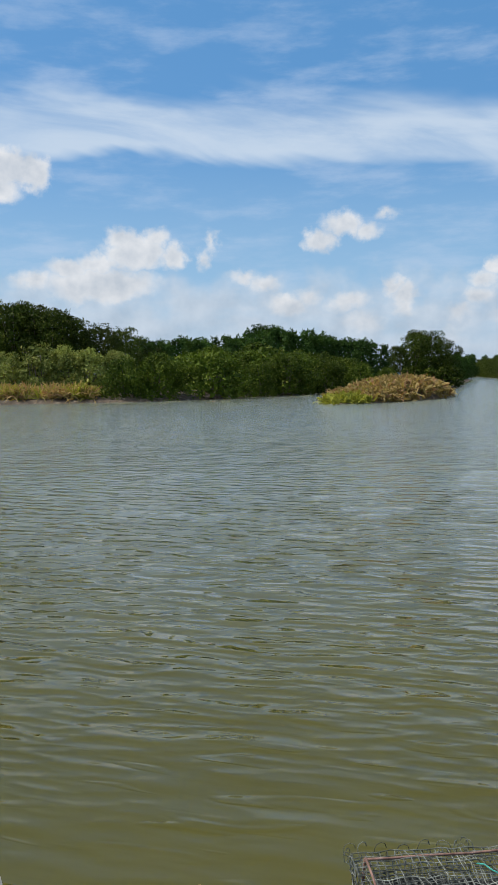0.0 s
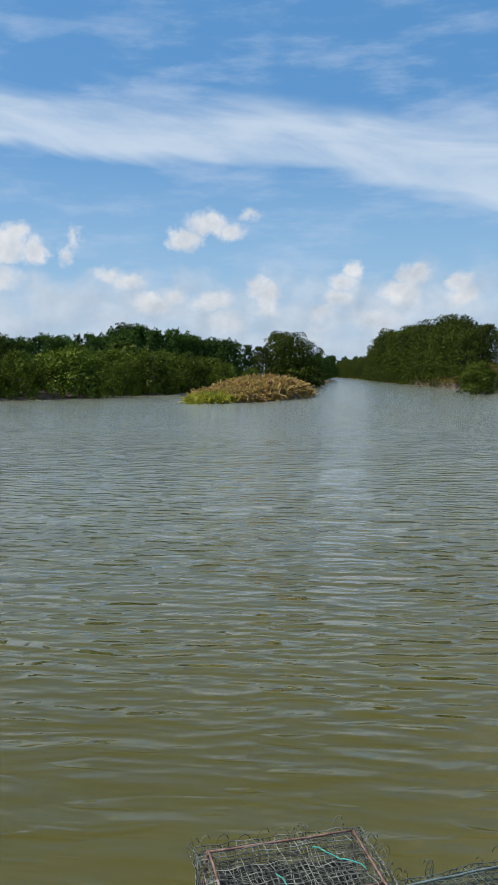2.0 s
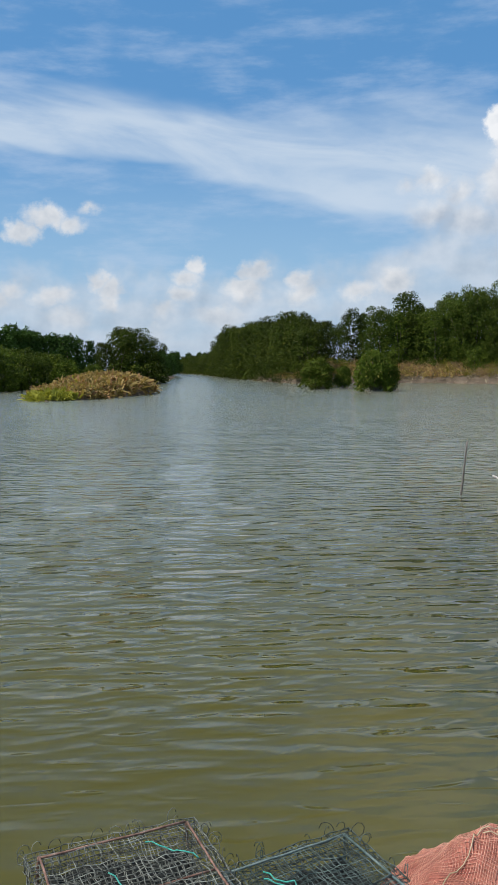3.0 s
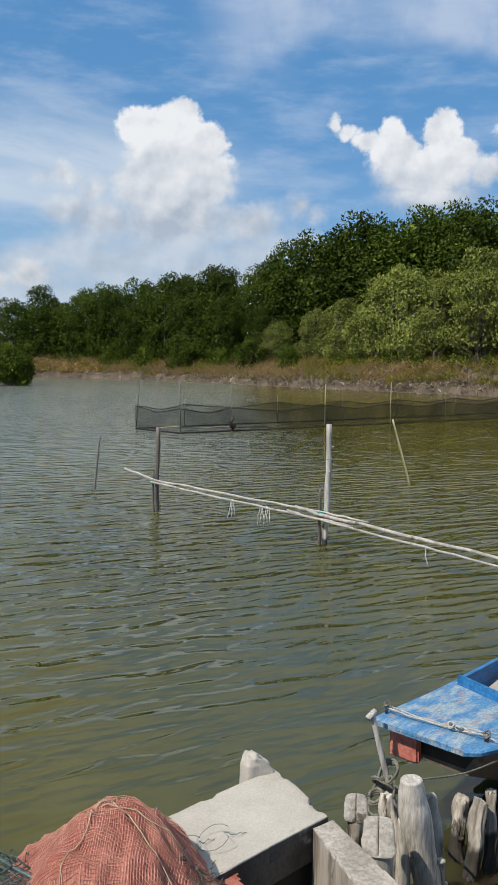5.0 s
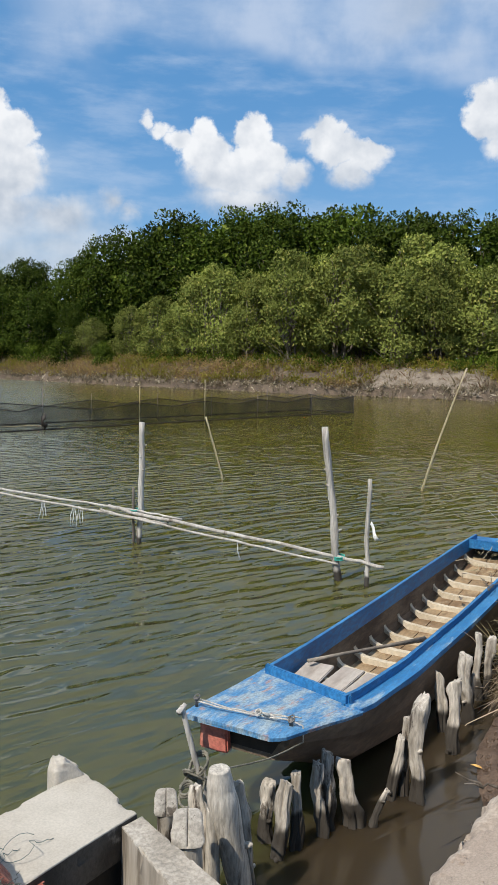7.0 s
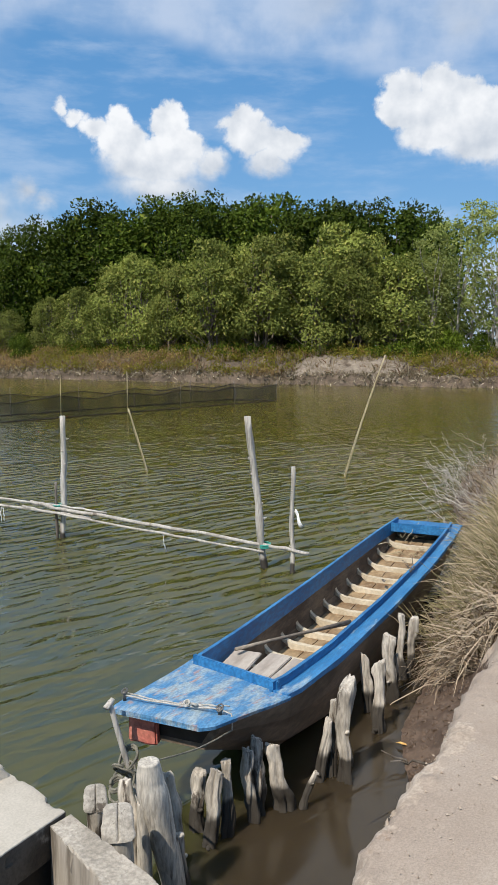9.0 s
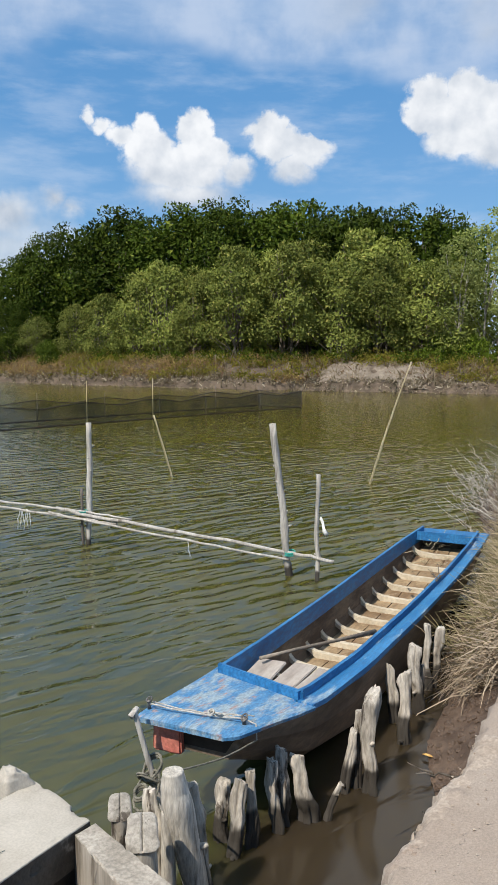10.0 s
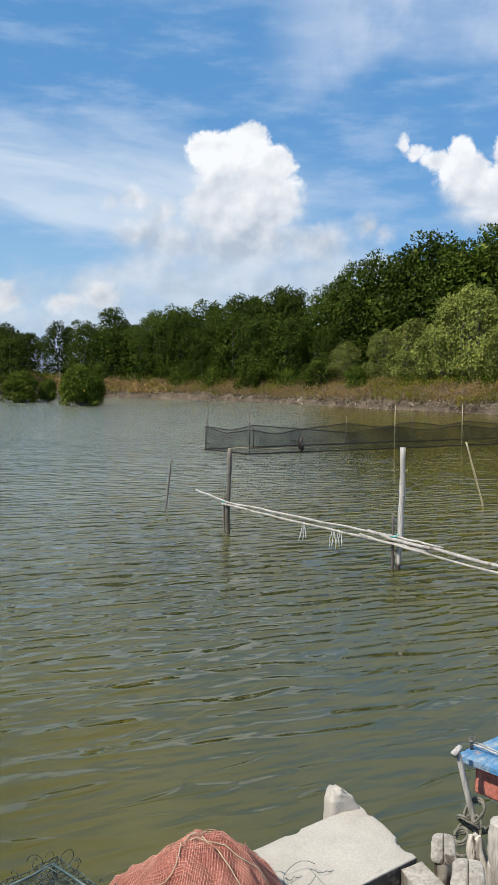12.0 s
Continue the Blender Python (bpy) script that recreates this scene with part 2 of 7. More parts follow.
def foliage(name, a, b, dry=None, dry_part=0.1, through_light=0.3, rough=0.5, patch_scale=0.35):
    """Leaves: colour varies leaf by leaf, tree by tree and in broad patches; light passes through."""
    m = bpy.data.materials.new(name)
    m.use_nodes = True
    n = Net(m.node_tree)
    geo, info = n.node("ShaderNodeNewGeometry"), n.node("ShaderNodeObjectInfo")
    leaf = geo.outputs["Random Per Island"]
    patch = n.noise(geo.outputs["Position"], patch_scale, 3.0, 0.6)
    f = n.math("ADD", n.math("MULTIPLY", leaf, 0.5), n.step(patch, 0.3, 0.7, 0.0, 0.5))
    colour = n.mix(f, a, b)
    if dry:
        odd = n.math("FRACT", n.math("MULTIPLY", leaf, 37.7))
        colour = n.mix(n.step(odd, 1 - dry_part, 1 - dry_part * 0.6), colour, dry)
    tint = n.step(info.outputs["Random"], 0.0, 1.0, 0.66, 1.26, smooth=False)
    colour = n.mix(1.0, colour, n.xyz(tint, tint, n.math("MULTIPLY", tint, 0.95)), "MULTIPLY")
    p = n.node("ShaderNodeBsdfPrincipled")
    n.wire(colour, p.inputs["Base Color"])
    p.inputs["Roughness"].default_value, p.inputs["Specular IOR Level"].default_value = rough, 0.07
    tr = n.node("ShaderNodeBsdfTranslucent")
    n.wire(n.mix(1.0, colour, (1.15, 1.1, 0.55), "MULTIPLY"), tr.inputs[0])
    mixed = n.node("ShaderNodeMixShader")
    mixed.inputs[0].default_value = through_light
    n.wire(p.outputs[0], mixed.inputs[1])
    n.wire(tr.outputs[0], mixed.inputs[2])
    o = n.node("ShaderNodeOutputMaterial")
    n.wire(mixed.outputs[0], o.inputs[0])
    return m


def water_surface():
    m = bpy.data.materials.new("silty_water")
    m.use_nodes = True
    n = Net(m.node_tree)
    at = n.node("ShaderNodeNewGeometry").outputs["Position"]
    ax, ay, _ = n.split(at)
    drift = n.noise(n.vec("MULTIPLY", at, (0.10, 0.22, 0.0)), 1.0, 4.0, 0.55)
    shoal = n.noise(n.vec("MULTIPLY", at, (0.05, 0.05, 0.0)), 1.0, 2.0, 0.5)
    colour = n.mix(n.step(drift, 0.3, 0.7), (0.066, 0.061, 0.011), (0.084, 0.077, 0.016))
    colour = n.mix(n.step(shoal, 0.45, 0.7), colour, (0.088, 0.071, 0.012))
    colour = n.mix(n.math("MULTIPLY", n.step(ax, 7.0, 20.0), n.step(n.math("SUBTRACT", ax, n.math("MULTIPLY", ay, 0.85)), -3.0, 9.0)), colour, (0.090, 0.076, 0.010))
    # sky reflection on the open reach is put into the colour as pale grey
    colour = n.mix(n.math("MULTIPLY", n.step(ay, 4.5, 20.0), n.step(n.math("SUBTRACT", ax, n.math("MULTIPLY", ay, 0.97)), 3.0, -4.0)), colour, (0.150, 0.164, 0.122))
    # water beside the landing is drawn darker, and calmer further down
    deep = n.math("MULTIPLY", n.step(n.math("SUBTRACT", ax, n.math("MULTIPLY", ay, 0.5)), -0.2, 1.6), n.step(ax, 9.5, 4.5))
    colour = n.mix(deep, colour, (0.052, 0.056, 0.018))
    # brown silt stirred up along the landing, where the water lies still, darkened as boat shade and hull reflection
    off = n.math("SUBTRACT", ay, n.math("ADD", 1.58, n.math("MULTIPLY", ax, 0.09)))
    off = n.math("ADD", off, n.math("MULTIPLY", n.math("SUBTRACT", n.noise(at, 1.6, 3.0), 0.5), 0.5))
    calm = n.math("MULTIPLY", n.step(off, 0.34, -0.16), n.step(ax, 1.9, 2.9))
    colour = n.mix(calm, colour, (0.040, 0.030, 0.018))
    p = n.node("ShaderNodeBsdfPrincipled")
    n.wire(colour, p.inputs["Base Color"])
    p.inputs["IOR"].default_value = 1.34
    # light scatters widely in the silty water
    p.subsurface_method = "BURLEY"
    p.inputs["Subsurface Weight"].default_value, p.inputs["Subsurface Scale"].default_value = 0.8, 0.12
    p.inputs["Subsurface Radius"].default_value = (1.0, 0.9, 0.5)
    reach = n.vec("LENGTH", n.xyz(ax, ay, 0.0))
    windward = n.step(n.math("SUBTRACT", ax, n.math("MULTIPLY", ay, 0.95)), 3.0, -5.0)
    choppy = n.math("MULTIPLY", windward, n.step(reach, 4.0, 13.0, 0.0, 0.03))
    n.wire(n.math("ADD", n.math("ADD", n.step(reach, 10.0, 36.0, 0.025, 0.12), choppy), n.math("MULTIPLY", calm, 0.10)), p.inputs["Roughness"])
    p.inputs["Specular IOR Level"].default_value = 0.5
    # wind ripples, drawn out across the wind; steep single wavelets in the lee of the landing
    along = n.math("ADD", n.math("MULTIPLY", ax, 0.97), n.math("MULTIPLY", ay, -0.24))
    across = n.math("ADD", n.math("MULTIPLY", ax, 0.24), n.math("MULTIPLY", ay, 0.97))
    wind = n.xyz(along, across, 0.0)
    long_ripple = n.noise(n.vec("MULTIPLY", wind, (0.8, 2.4, 1.0)), 1.0, 2.0, 0.5, 0.35)
    mid_ripple = n.noise(n.vec("MULTIPLY", wind, (1.9, 5.2, 1.0)), 1.0, 2.0, 0.5, 0.4)
    short_ripple = n.noise(n.vec("MULTIPLY", wind, (4.5, 11.0, 1.0)), 1.0, 2.0, 0.5, 0.4)
    crest = n.step(n.noise(n.vec("MULTIPLY", wind, (1.5, 6.0, 1.0)), 1.0, 1.0, 0.4, 0.5), 0.58, 0.74)
    gust = n.step(n.noise(n.vec("MULTIPLY", at, (0.09, 0.06, 0.0)), 1.0, 3.0, 0.55), 0.32, 0.66, 0.6, 1.15)
    open_reach = n.step(n.vec("LENGTH", n.xyz(ax, ay, 0.0)), 3.0, 7.5)
    height = n.math("ADD", n.math("MULTIPLY", long_ripple, n.step(open_reach, 0.0, 1.0, 0.010, 0.013)), n.math("MULTIPLY", short_ripple, n.step(open_reach, 0.0, 1.0, 0.003, 0.007)))
    height = n.math("ADD", height, n.math("MULTIPLY", mid_ripple, n.step(open_reach, 0.0, 1.0, 0.007, 0.010)))
    height = n.math("ADD", height, n.math("MULTIPLY", crest, n.step(open_reach, 0.0, 1.0, 0.024, 0.005)))
    # trains of ripples with bent, broken crests
    for k, (size, turn) in enumerate(((0.60, 0.16), (0.45, -0.14), (0.36, 0.26), (0.29, -0.05), (0.23, 0.18), (0.17, -0.22), (0.12, 0.08))):
        way = n.math("ADD", n.math("MULTIPLY", across, math.cos(turn)), n.math("MULTIPLY", along, math.sin(turn)))
        shifted = n.vec("ADD", wind, (k * 13.7, k * 5.3, 0.0))
        bend = n.noise(n.vec("MULTIPLY", shifted, (0.55 / size ** 0.5, 0.5 / size ** 0.5, 1.0)), 1.0, 2.0, 0.5)
        wave = n.math("SINE", n.math("ADD", n.math("MULTIPLY", way, 6.2832 / size), n.math("MULTIPLY", bend, 8.0)))
        wave = n.math("ADD", wave, n.math("MULTIPLY", n.math("MULTIPLY", wave, wave), 0.35))
        group = n.step(n.noise(n.vec("MULTIPLY", shifted, (0.34 / size, 0.26 / size, 1.0)), 1.0, 1.0, 0.4), 0.34, 0.62)
        height = n.math("ADD", height, n.math("MULTIPLY", n.math("MULTIPLY", wave, group), n.step(open_reach, 0.0, 1.0, (0.0100 if size > 0.4 else 0.0120) * size, (0.0200 if size > 0.4 else 0.0420) * size)))
    # the wood shelters the far reach from the wind, the open reach stays ruffled
    far_part = n.step(reach, 9.0, 32.0)
    ruffled = n.step(windward, 0.0, 1.0, 0.44, 1.30, smooth=False)
    gust = n.math("MULTIPLY", gust, n.math("ADD", 1.0, n.math("MULTIPLY", far_part, n.math("SUBTRACT", ruffled, 1.0))))
    bn = n.node("ShaderNodeBump")
    bn.inputs["Strength"].default_value, bn.inputs["Distance"].default_value = 1.0, 1.0
    n.wire(n.math("MULTIPLY", n.math("MULTIPLY", n.math("MULTIPLY", height, 0.58), gust), n.math("MULTIPLY", n.math("SUBTRACT", 1.0, n.math("MULTIPLY", calm, 0.62)), n.math("SUBTRACT", 1.0, n.math("MULTIPLY", deep, 0.22)))), bn.inputs["Height"])
    n.wire(bn.outputs[0], p.inputs["Normal"])
    o = n.node("ShaderNodeOutputMaterial")
    n.wire(p.outputs[0], o.inputs[0])
    return m


def netting_cloth(name, colour, gap):
    """Fine woven net seen from afar: part thread, part gap."""
    m = bpy.data.materials.new(name)
    m.use_nodes = True
    n = Net(m.node_tree)
    p, hole, mixed = n.node("ShaderNodeBsdfPrincipled"), n.node("ShaderNodeBsdfTransparent"), n.node("ShaderNodeMixShader")
    p.inputs["Base Color"].default_value, p.inputs["Roughness"].default_value = (*colour, 1), 0.85
    at = n.node("ShaderNodeTexCoord").outputs["Object"]
    n.wire(n.step(n.noise(at, 0.8, 4.0), 0.3, 0.7, gap - 0.14, gap + 0.14), mixed.inputs[0])
    n.wire(p.outputs[0], mixed.inputs[1])
    n.wire(hole.outputs[0], mixed.inputs[2])
    o = n.node("ShaderNodeOutputMaterial")
    n.wire(mixed.outputs[0], o.inputs[0])
    return m


M_WATER = water_surface()
M_EARTH = surface("bank_earth", (0.080, 0.060, 0.042), (0.165, 0.125, 0.090), 0.9, 0.95, 0.9, 9.0, third=(0.29, 0.235, 0.175), third_at=(0.60, 0.70), depth=0.10)
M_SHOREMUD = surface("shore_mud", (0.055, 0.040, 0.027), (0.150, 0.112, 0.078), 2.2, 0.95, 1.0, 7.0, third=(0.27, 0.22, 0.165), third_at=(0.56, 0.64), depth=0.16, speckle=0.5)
M_PATH = surface("dry_path_earth", (0.325, 0.263, 0.212), (0.372, 0.308, 0.252), 1.6, 0.95, 0.8, 110.0, third=(0.29, 0.224, 0.176), third_at=(0.50, 0.90), depth=0.014, speckle=0.16, marks=(0.40, 0.345, 0.292), marks_at=(0.50, 0.90))
M_CRUST = surface("pale_mortar_crust", (0.36, 0.290, 0.228), (0.45, 0.380, 0.312), 5.0, 0.95, 0.9, 60.0, third=(0.27, 0.20, 0.15), third_at=(0.52, 0.7), depth=0.016, speckle=0.22)
M_SLIP = surface("pale_bare_soil", (0.19, 0.155, 0.118), (0.29, 0.245, 0.192), 1.2, 0.95, 0.9, 10.0, third=(0.13, 0.10, 0.072), third_at=(0.50, 0.66), depth=0.08)
M_STUBBLE = foliage("dark_stubble", (0.10, 0.080, 0.055), (0.27, 0.225, 0.165), (0.42, 0.37, 0.30), 0.25, 0.1, 0.9, 1.5)
M_MUD = surface("wet_mud", (0.080, 0.053, 0.037), (0.150, 0.105, 0.076), 6.0, 0.55, 0.9, 45.0, third=(0.055, 0.037, 0.026), depth=0.03)
M_CONCRETE = surface("weathered_concrete", (0.41, 0.375, 0.32), (0.48, 0.445, 0.385), 3.5, 0.92, 0.35, 110.0, third=(0.34, 0.305, 0.255), third_at=(0.58, 0.82), depth=0.006, speckle=0.10, marks=(0.24, 0.215, 0.18), marks_at=(0.74, 0.80))
# black stains, and the beam sides' shade painted in as dark colour
M_STAINSHADE = surface("stained_shaded_concrete", (0.040, 0.033, 0.026), (0.085, 0.072, 0.058), 5.0, 0.85, 0.8, 60.0, third=(0.30, 0.27, 0.23), third_at=(0.63, 0.72), depth=0.015)
M_OLDCONCRETE = surface("drip_stained_concrete", (0.24, 0.21, 0.17), (0.40, 0.36, 0.305), 14.0, 0.92, 0.6, 60.0, (1, 1, 0.10), third=(0.14, 0.118, 0.092), third_at=(0.52, 0.66), depth=0.010, speckle=0.15)
M_WALLTOP = surface("pitted_concrete", (0.30, 0.268, 0.222), (0.40, 0.36, 0.305), 9.0, 0.95, 0.9, 70.0, third=(0.46, 0.42, 0.36), third_at=(0.58, 0.68), depth=0.012, speckle=0.24, marks=(0.19, 0.165, 0.135), marks_at=(0.64, 0.70))
M_DRIFTWOOD = surface("bleached_driftwood", (0.25, 0.22, 0.18), (0.46, 0.42, 0.36), 14.0, 0.92, 0.9, 80.0, (1, 1, 0.22), third=(0.070, 0.055, 0.042), third_at=(0.56, 0.64), each=0.2, depth=0.009, tide_shade=0.15, speckle=0.24, marks=(0.33, 0.21, 0.13), marks_at=(0.72, 0.80))
M_ENDGRAIN = surface("cracked_end_grain", (0.33, 0.295, 0.245), (0.46, 0.42, 0.365), 12.0, 0.95, 0.9, 60.0, third=(0.16, 0.125, 0.10), third_at=(0.57, 0.68), depth=0.01, each=0.1)
M_CHOPPED = surface("weathered_chopped_end", (0.25, 0.23, 0.20), (0.37, 0.345, 0.305), 14.0, 0.95, 0.6, 70.0, third=(0.10, 0.085, 0.07), third_at=(0.58, 0.64), depth=0.006, each=0.08, marks=(0.40, 0.29, 0.23), marks_at=(0.66, 0.76))
M_PALESTAKE = surface("smooth_bleached_wood", (0.42, 0.385, 0.33), (0.55, 0.515, 0.455), 16.0, 0.9, 0.9, 90.0, (1, 1, 0.14), third=(0.17, 0.14, 0.11), third_at=(0.56, 0.66), depth=0.009, speckle=0.30, tide_shade=0.07)
M_OPENINGSHADE = surface("opening_shade_black", (0.010, 0.009, 0.007), (0.026, 0.022, 0.017), 6.0, 0.85, 0.6, 50.0, depth=0.012)
M_POST = surface("bleached_pole", (0.33, 0.305, 0.27), (0.48, 0.455, 0.415), 8.0, 0.92, 0.9, 60.0, (1, 1, 0.12), third=(0.16, 0.135, 0.11), third_at=(0.57, 0.70), each=0.12, depth=0.012, tide_shade=0.10)
M_DARKPOST = surface("wet_pole", (0.09, 0.075, 0.06), (0.19, 0.165, 0.14), 8.0, 0.75, 0.6, 60.0, (1, 1, 0.15), depth=0.01)
M_BAMBOO = surface("dry_bamboo", (0.40, 0.33, 0.20), (0.50, 0.43, 0.29), 5.0, 0.7, 0.3, 50.0, (1, 1, 0.1), depth=0.006)
M_BLUE = surface("worn_blue_paint", (0.012, 0.120, 0.31), (0.030, 0.180, 0.40), 5.0, 0.6, 0.5, 40.0, (0.35, 1.2, 1.2), third=(0.30, 0.41, 0.50), third_at=(0.58, 0.72), depth=0.008, marks=(0.16, 0.14, 0.12), marks_at=(0.70, 0.78))
M_DECK = surface("flaking_blue_paint", (0.045, 0.190, 0.39), (0.10, 0.25, 0.43), 13.0, 0.8, 0.5, 70.0, (0.50, 1.5, 1), third=(0.29, 0.37, 0.42), third_at=(0.42, 0.60), depth=0.005, speckle=0.30, marks=(0.34, 0.245, 0.235), marks_at=(0.55, 0.65))
M_GUNWALE = surface("scuffed_blue_paint", (0.016, 0.145, 0.35), (0.045, 0.21, 0.44), 7.0, 0.65, 0.5, 60.0, (0.30, 1.6, 1.0), third=(0.30, 0.40, 0.47), third_at=(0.54, 0.66), depth=0.006, speckle=0.2, marks=(0.15, 0.14, 0.13), marks_at=(0.70, 0.78))
M_RED = surface("faded_red_paint", (0.42, 0.12, 0.09), (0.50, 0.19, 0.14), 6.0, 0.75, 0.4, 50.0, depth=0.006)
M_HULL = surface("tarred_hull_wood", (0.095, 0.070, 0.048), (0.225, 0.165, 0.115), 4.0, 0.75, 0.5, 40.0, (0.25, 1, 1), third=(0.26, 0.20, 0.145), third_at=(0.62, 0.8), depth=0.008)
M_BILGE = surface("dry_boat_floor", (0.19, 0.12, 0.065), (0.35, 0.255, 0.15), 5.0, 0.85, 0.6, 45.0, (0.6, 1, 1), third=(0.46, 0.385, 0.275), third_at=(0.54, 0.72), depth=0.008, speckle=0.2, marks=(0.10, 0.06, 0.035), marks_at=(0.60, 0.70))
M_NEARBLACK = surface("near_black", (0.016, 0.012, 0.010), (0.040, 0.030, 0.024), 6.0, 0.6, 0.5, 50.0, depth=0.006)
M_LINING = surface("stained_inner_planking", (0.075, 0.050, 0.034), (0.19, 0.14, 0.095), 5.0, 0.85, 0.5, 45.0, (0.35, 1, 1.5), third=(0.36, 0.29, 0.20), third_at=(0.60, 0.74), depth=0.006)
M_RIB = surface("pale_rib_wood", (0.48, 0.405, 0.29), (0.62, 0.55, 0.425), 6.0, 0.85, 0.4, 40.0, third=(0.33, 0.25, 0.155), third_at=(0.58, 0.75), depth=0.006, speckle=0.12)
M_GREYBOARD = surface("grey_plank", (0.32, 0.28, 0.245), (0.43, 0.385, 0.34), 5.0, 0.9, 0.4, 50.0, (0.3, 1, 1), third=(0.24, 0.20, 0.165), depth=0.005, speckle=0.12)
M_OLDPOLE = surface("brown_grey_pole", (0.17, 0.14, 0.11), (0.29, 0.25, 0.20), 6.0, 0.9, 0.5, 60.0, (0.3, 1, 1), depth=0.006)
M_ROPE = surface("grey_rope", (0.13, 0.125, 0.10), (0.24, 0.225, 0.18), 40.0, 0.95, 0.5, 200.0)
M_PALEROPE = surface("pale_rope", (0.36, 0.34, 0.30), (0.52, 0.50, 0.46), 40.0, 0.95, 0.5, 200.0)
M_TEAL = surface("teal_cord", (0.03, 0.28, 0.235), (0.07, 0.40, 0.33), 30.0, 0.7, 0.2, 150.0)
M_WHITE = surface("white_plastic", (0.72, 0.72, 0.70), (0.80, 0.80, 0.78), 10.0, 0.6, 0.2, 60.0)
M_METAL = surface("dull_steel", (0.10, 0.095, 0.09), (0.18, 0.17, 0.16), 30.0, 0.55, 0.2, 120.0, metal=0.6)
M_RUSTROD = surface("rusty_rod", (0.12, 0.062, 0.045), (0.27, 0.160, 0.125), 25.0, 0.85, 0.5, 120.0, third=(0.40, 0.34, 0.30), depth=0.003)
M_GREYROD = surface("coated_rod", (0.06, 0.10, 0.10), (0.15, 0.20, 0.195), 25.0, 0.7, 0.3, 120.0, depth=0.003)
M_TWINE = surface("green_grey_twine", (0.040, 0.047, 0.042), (0.20, 0.215, 0.19), 20.0, 0.9, 0.2, 150.0, island=0.6)
M_DARKTWINE = surface("dark_green_twine", (0.018, 0.034, 0.034), (0.095, 0.130, 0.122), 20.0, 0.9, 0.2, 150.0, island=0.6)
M_TRAPSHADE = surface("trap_shade_black", (0.008, 0.010, 0.010), (0.022, 0.026, 0.025), 30.0, 0.95, 0.9, 160.0, depth=0.01)
M_REDNET = surface("red_nylon_net", (0.33, 0.105, 0.075), (0.46, 0.185, 0.135), 7.0, 0.85, 0.9, 160.0, third=(0.24, 0.05, 0.035), depth=0.01)
M_REDTWINE = surface("red_twine", (0.50, 0.22, 0.16), (0.60, 0.32, 0.24), 9.0, 0.8, 0.2, 200.0, island=0.2)
M_PEN = netting_cloth("black_pen_net", (0.012, 0.017, 0.016), 0.64)
M_BARK = surface("grey_bark", (0.11, 0.09, 0.07), (0.22, 0.19, 0.16), 3.0, 0.95, 0.6, 25.0, (1, 1, 0.3), depth=0.03)
M_PALEBARK = surface("pale_bark", (0.30, 0.27, 0.23), (0.44, 0.41, 0.36), 3.0, 0.95, 0.5, 25.0, (1, 1, 0.3), depth=0.02)
M_MANGROVE = foliage("dark_mangrove_leaf", (0.024, 0.044, 0.005), (0.072, 0.108, 0.012), (0.15, 0.18, 0.03), 0.08, 0.06)
M_CHANNEL = foliage("channel_mangrove_leaf", (0.022, 0.038, 0.005), (0.068, 0.094, 0.010), (0.13, 0.15, 0.025), 0.06, 0.05)
M_FARLEAF = foliage("far_wood_leaf", (0.028, 0.065, 0.014), (0.055, 0.105, 0.022), None, 0.1, 0.2, 0.6, 0.12)
M_GREYLEAF = foliage("grey_green_leaf", (0.050, 0.072, 0.013), (0.310, 0.350, 0.088), (0.34, 0.33, 0.10), 0.08, 0.12)
M_SHRUB = foliage("shrub_mangrove_leaf", (0.022, 0.042, 0.005), (0.105, 0.150, 0.015), (0.20, 0.24, 0.04), 0.07, 0.06)
M_BUSH = foliage("water_bush_leaf", (0.034, 0.060, 0.007), (0.110, 0.150, 0.018), (0.24, 0.23, 0.06), 0.08, 0.2)
M_AIRY = foliage("pale_airy_leaf", (0.16, 0.21, 0.065), (0.33, 0.37, 0.14), None, 0.1, 0.3)
M_FERN = foliage("golden_fern", (0.23, 0.185, 0.065), (0.50, 0.36, 0.165), (0.36, 0.215, 0.12), 0.25, 0.3, 0.6, 0.6)
M_GREENFERN = foliage("green_fern", (0.15, 0.17, 0.03), (0.34, 0.34, 0.06), None, 0.1, 0.3, 0.6, 0.6)
M_WEED = foliage("bank_weed", (0.165, 0.165, 0.026), (0.43, 0.385, 0.075), (0.32, 0.20, 0.09), 0.14, 0.2, 0.7, 0.25)
M_RUSTWEED = foliage("withered_weed", (0.17, 0.110, 0.060), (0.30, 0.205, 0.110), (0.36, 0.30, 0.10), 0.2, 0.2, 0.8, 0.3)
M_SCRUB = foliage("dead_scrub", (0.24, 0.19, 0.13), (0.36, 0.30, 0.22), (0.20, 0.12, 0.08), 0.3, 0.1, 0.9)
M_STRAW = foliage("dry_straw", (0.24, 0.19, 0.148), (0.53, 0.44, 0.35), (0.09, 0.065, 0.048), 0.32, 0.12, 0.8)
M_SEDGE = foliage("half_green_sedge", (0.135, 0.120, 0.060), (0.35, 0.295, 0.190), (0.42, 0.34, 0.25), 0.40, 0.2, 0.75)
M_LEAFLITTER = surface("fallen_leaf", (0.50, 0.28, 0.08), (0.58, 0.36, 0.12), 20.0, 0.7, 0.2, 80.0)


# ---------------- mesh helpers ----------------
rng = np.random.default_rng(7)


def mesh_of(name, verts, faces, material, smooth=False):
    me = bpy.data.meshes.new(name)
    me.from_pydata([tuple(v) for v in verts], [], [tuple(f) for f in faces])
    me.materials.append(material)
    if smooth:
        me.polygons.foreach_set("use_smooth", [True] * len(me.polygons))
    me.update()
    return me


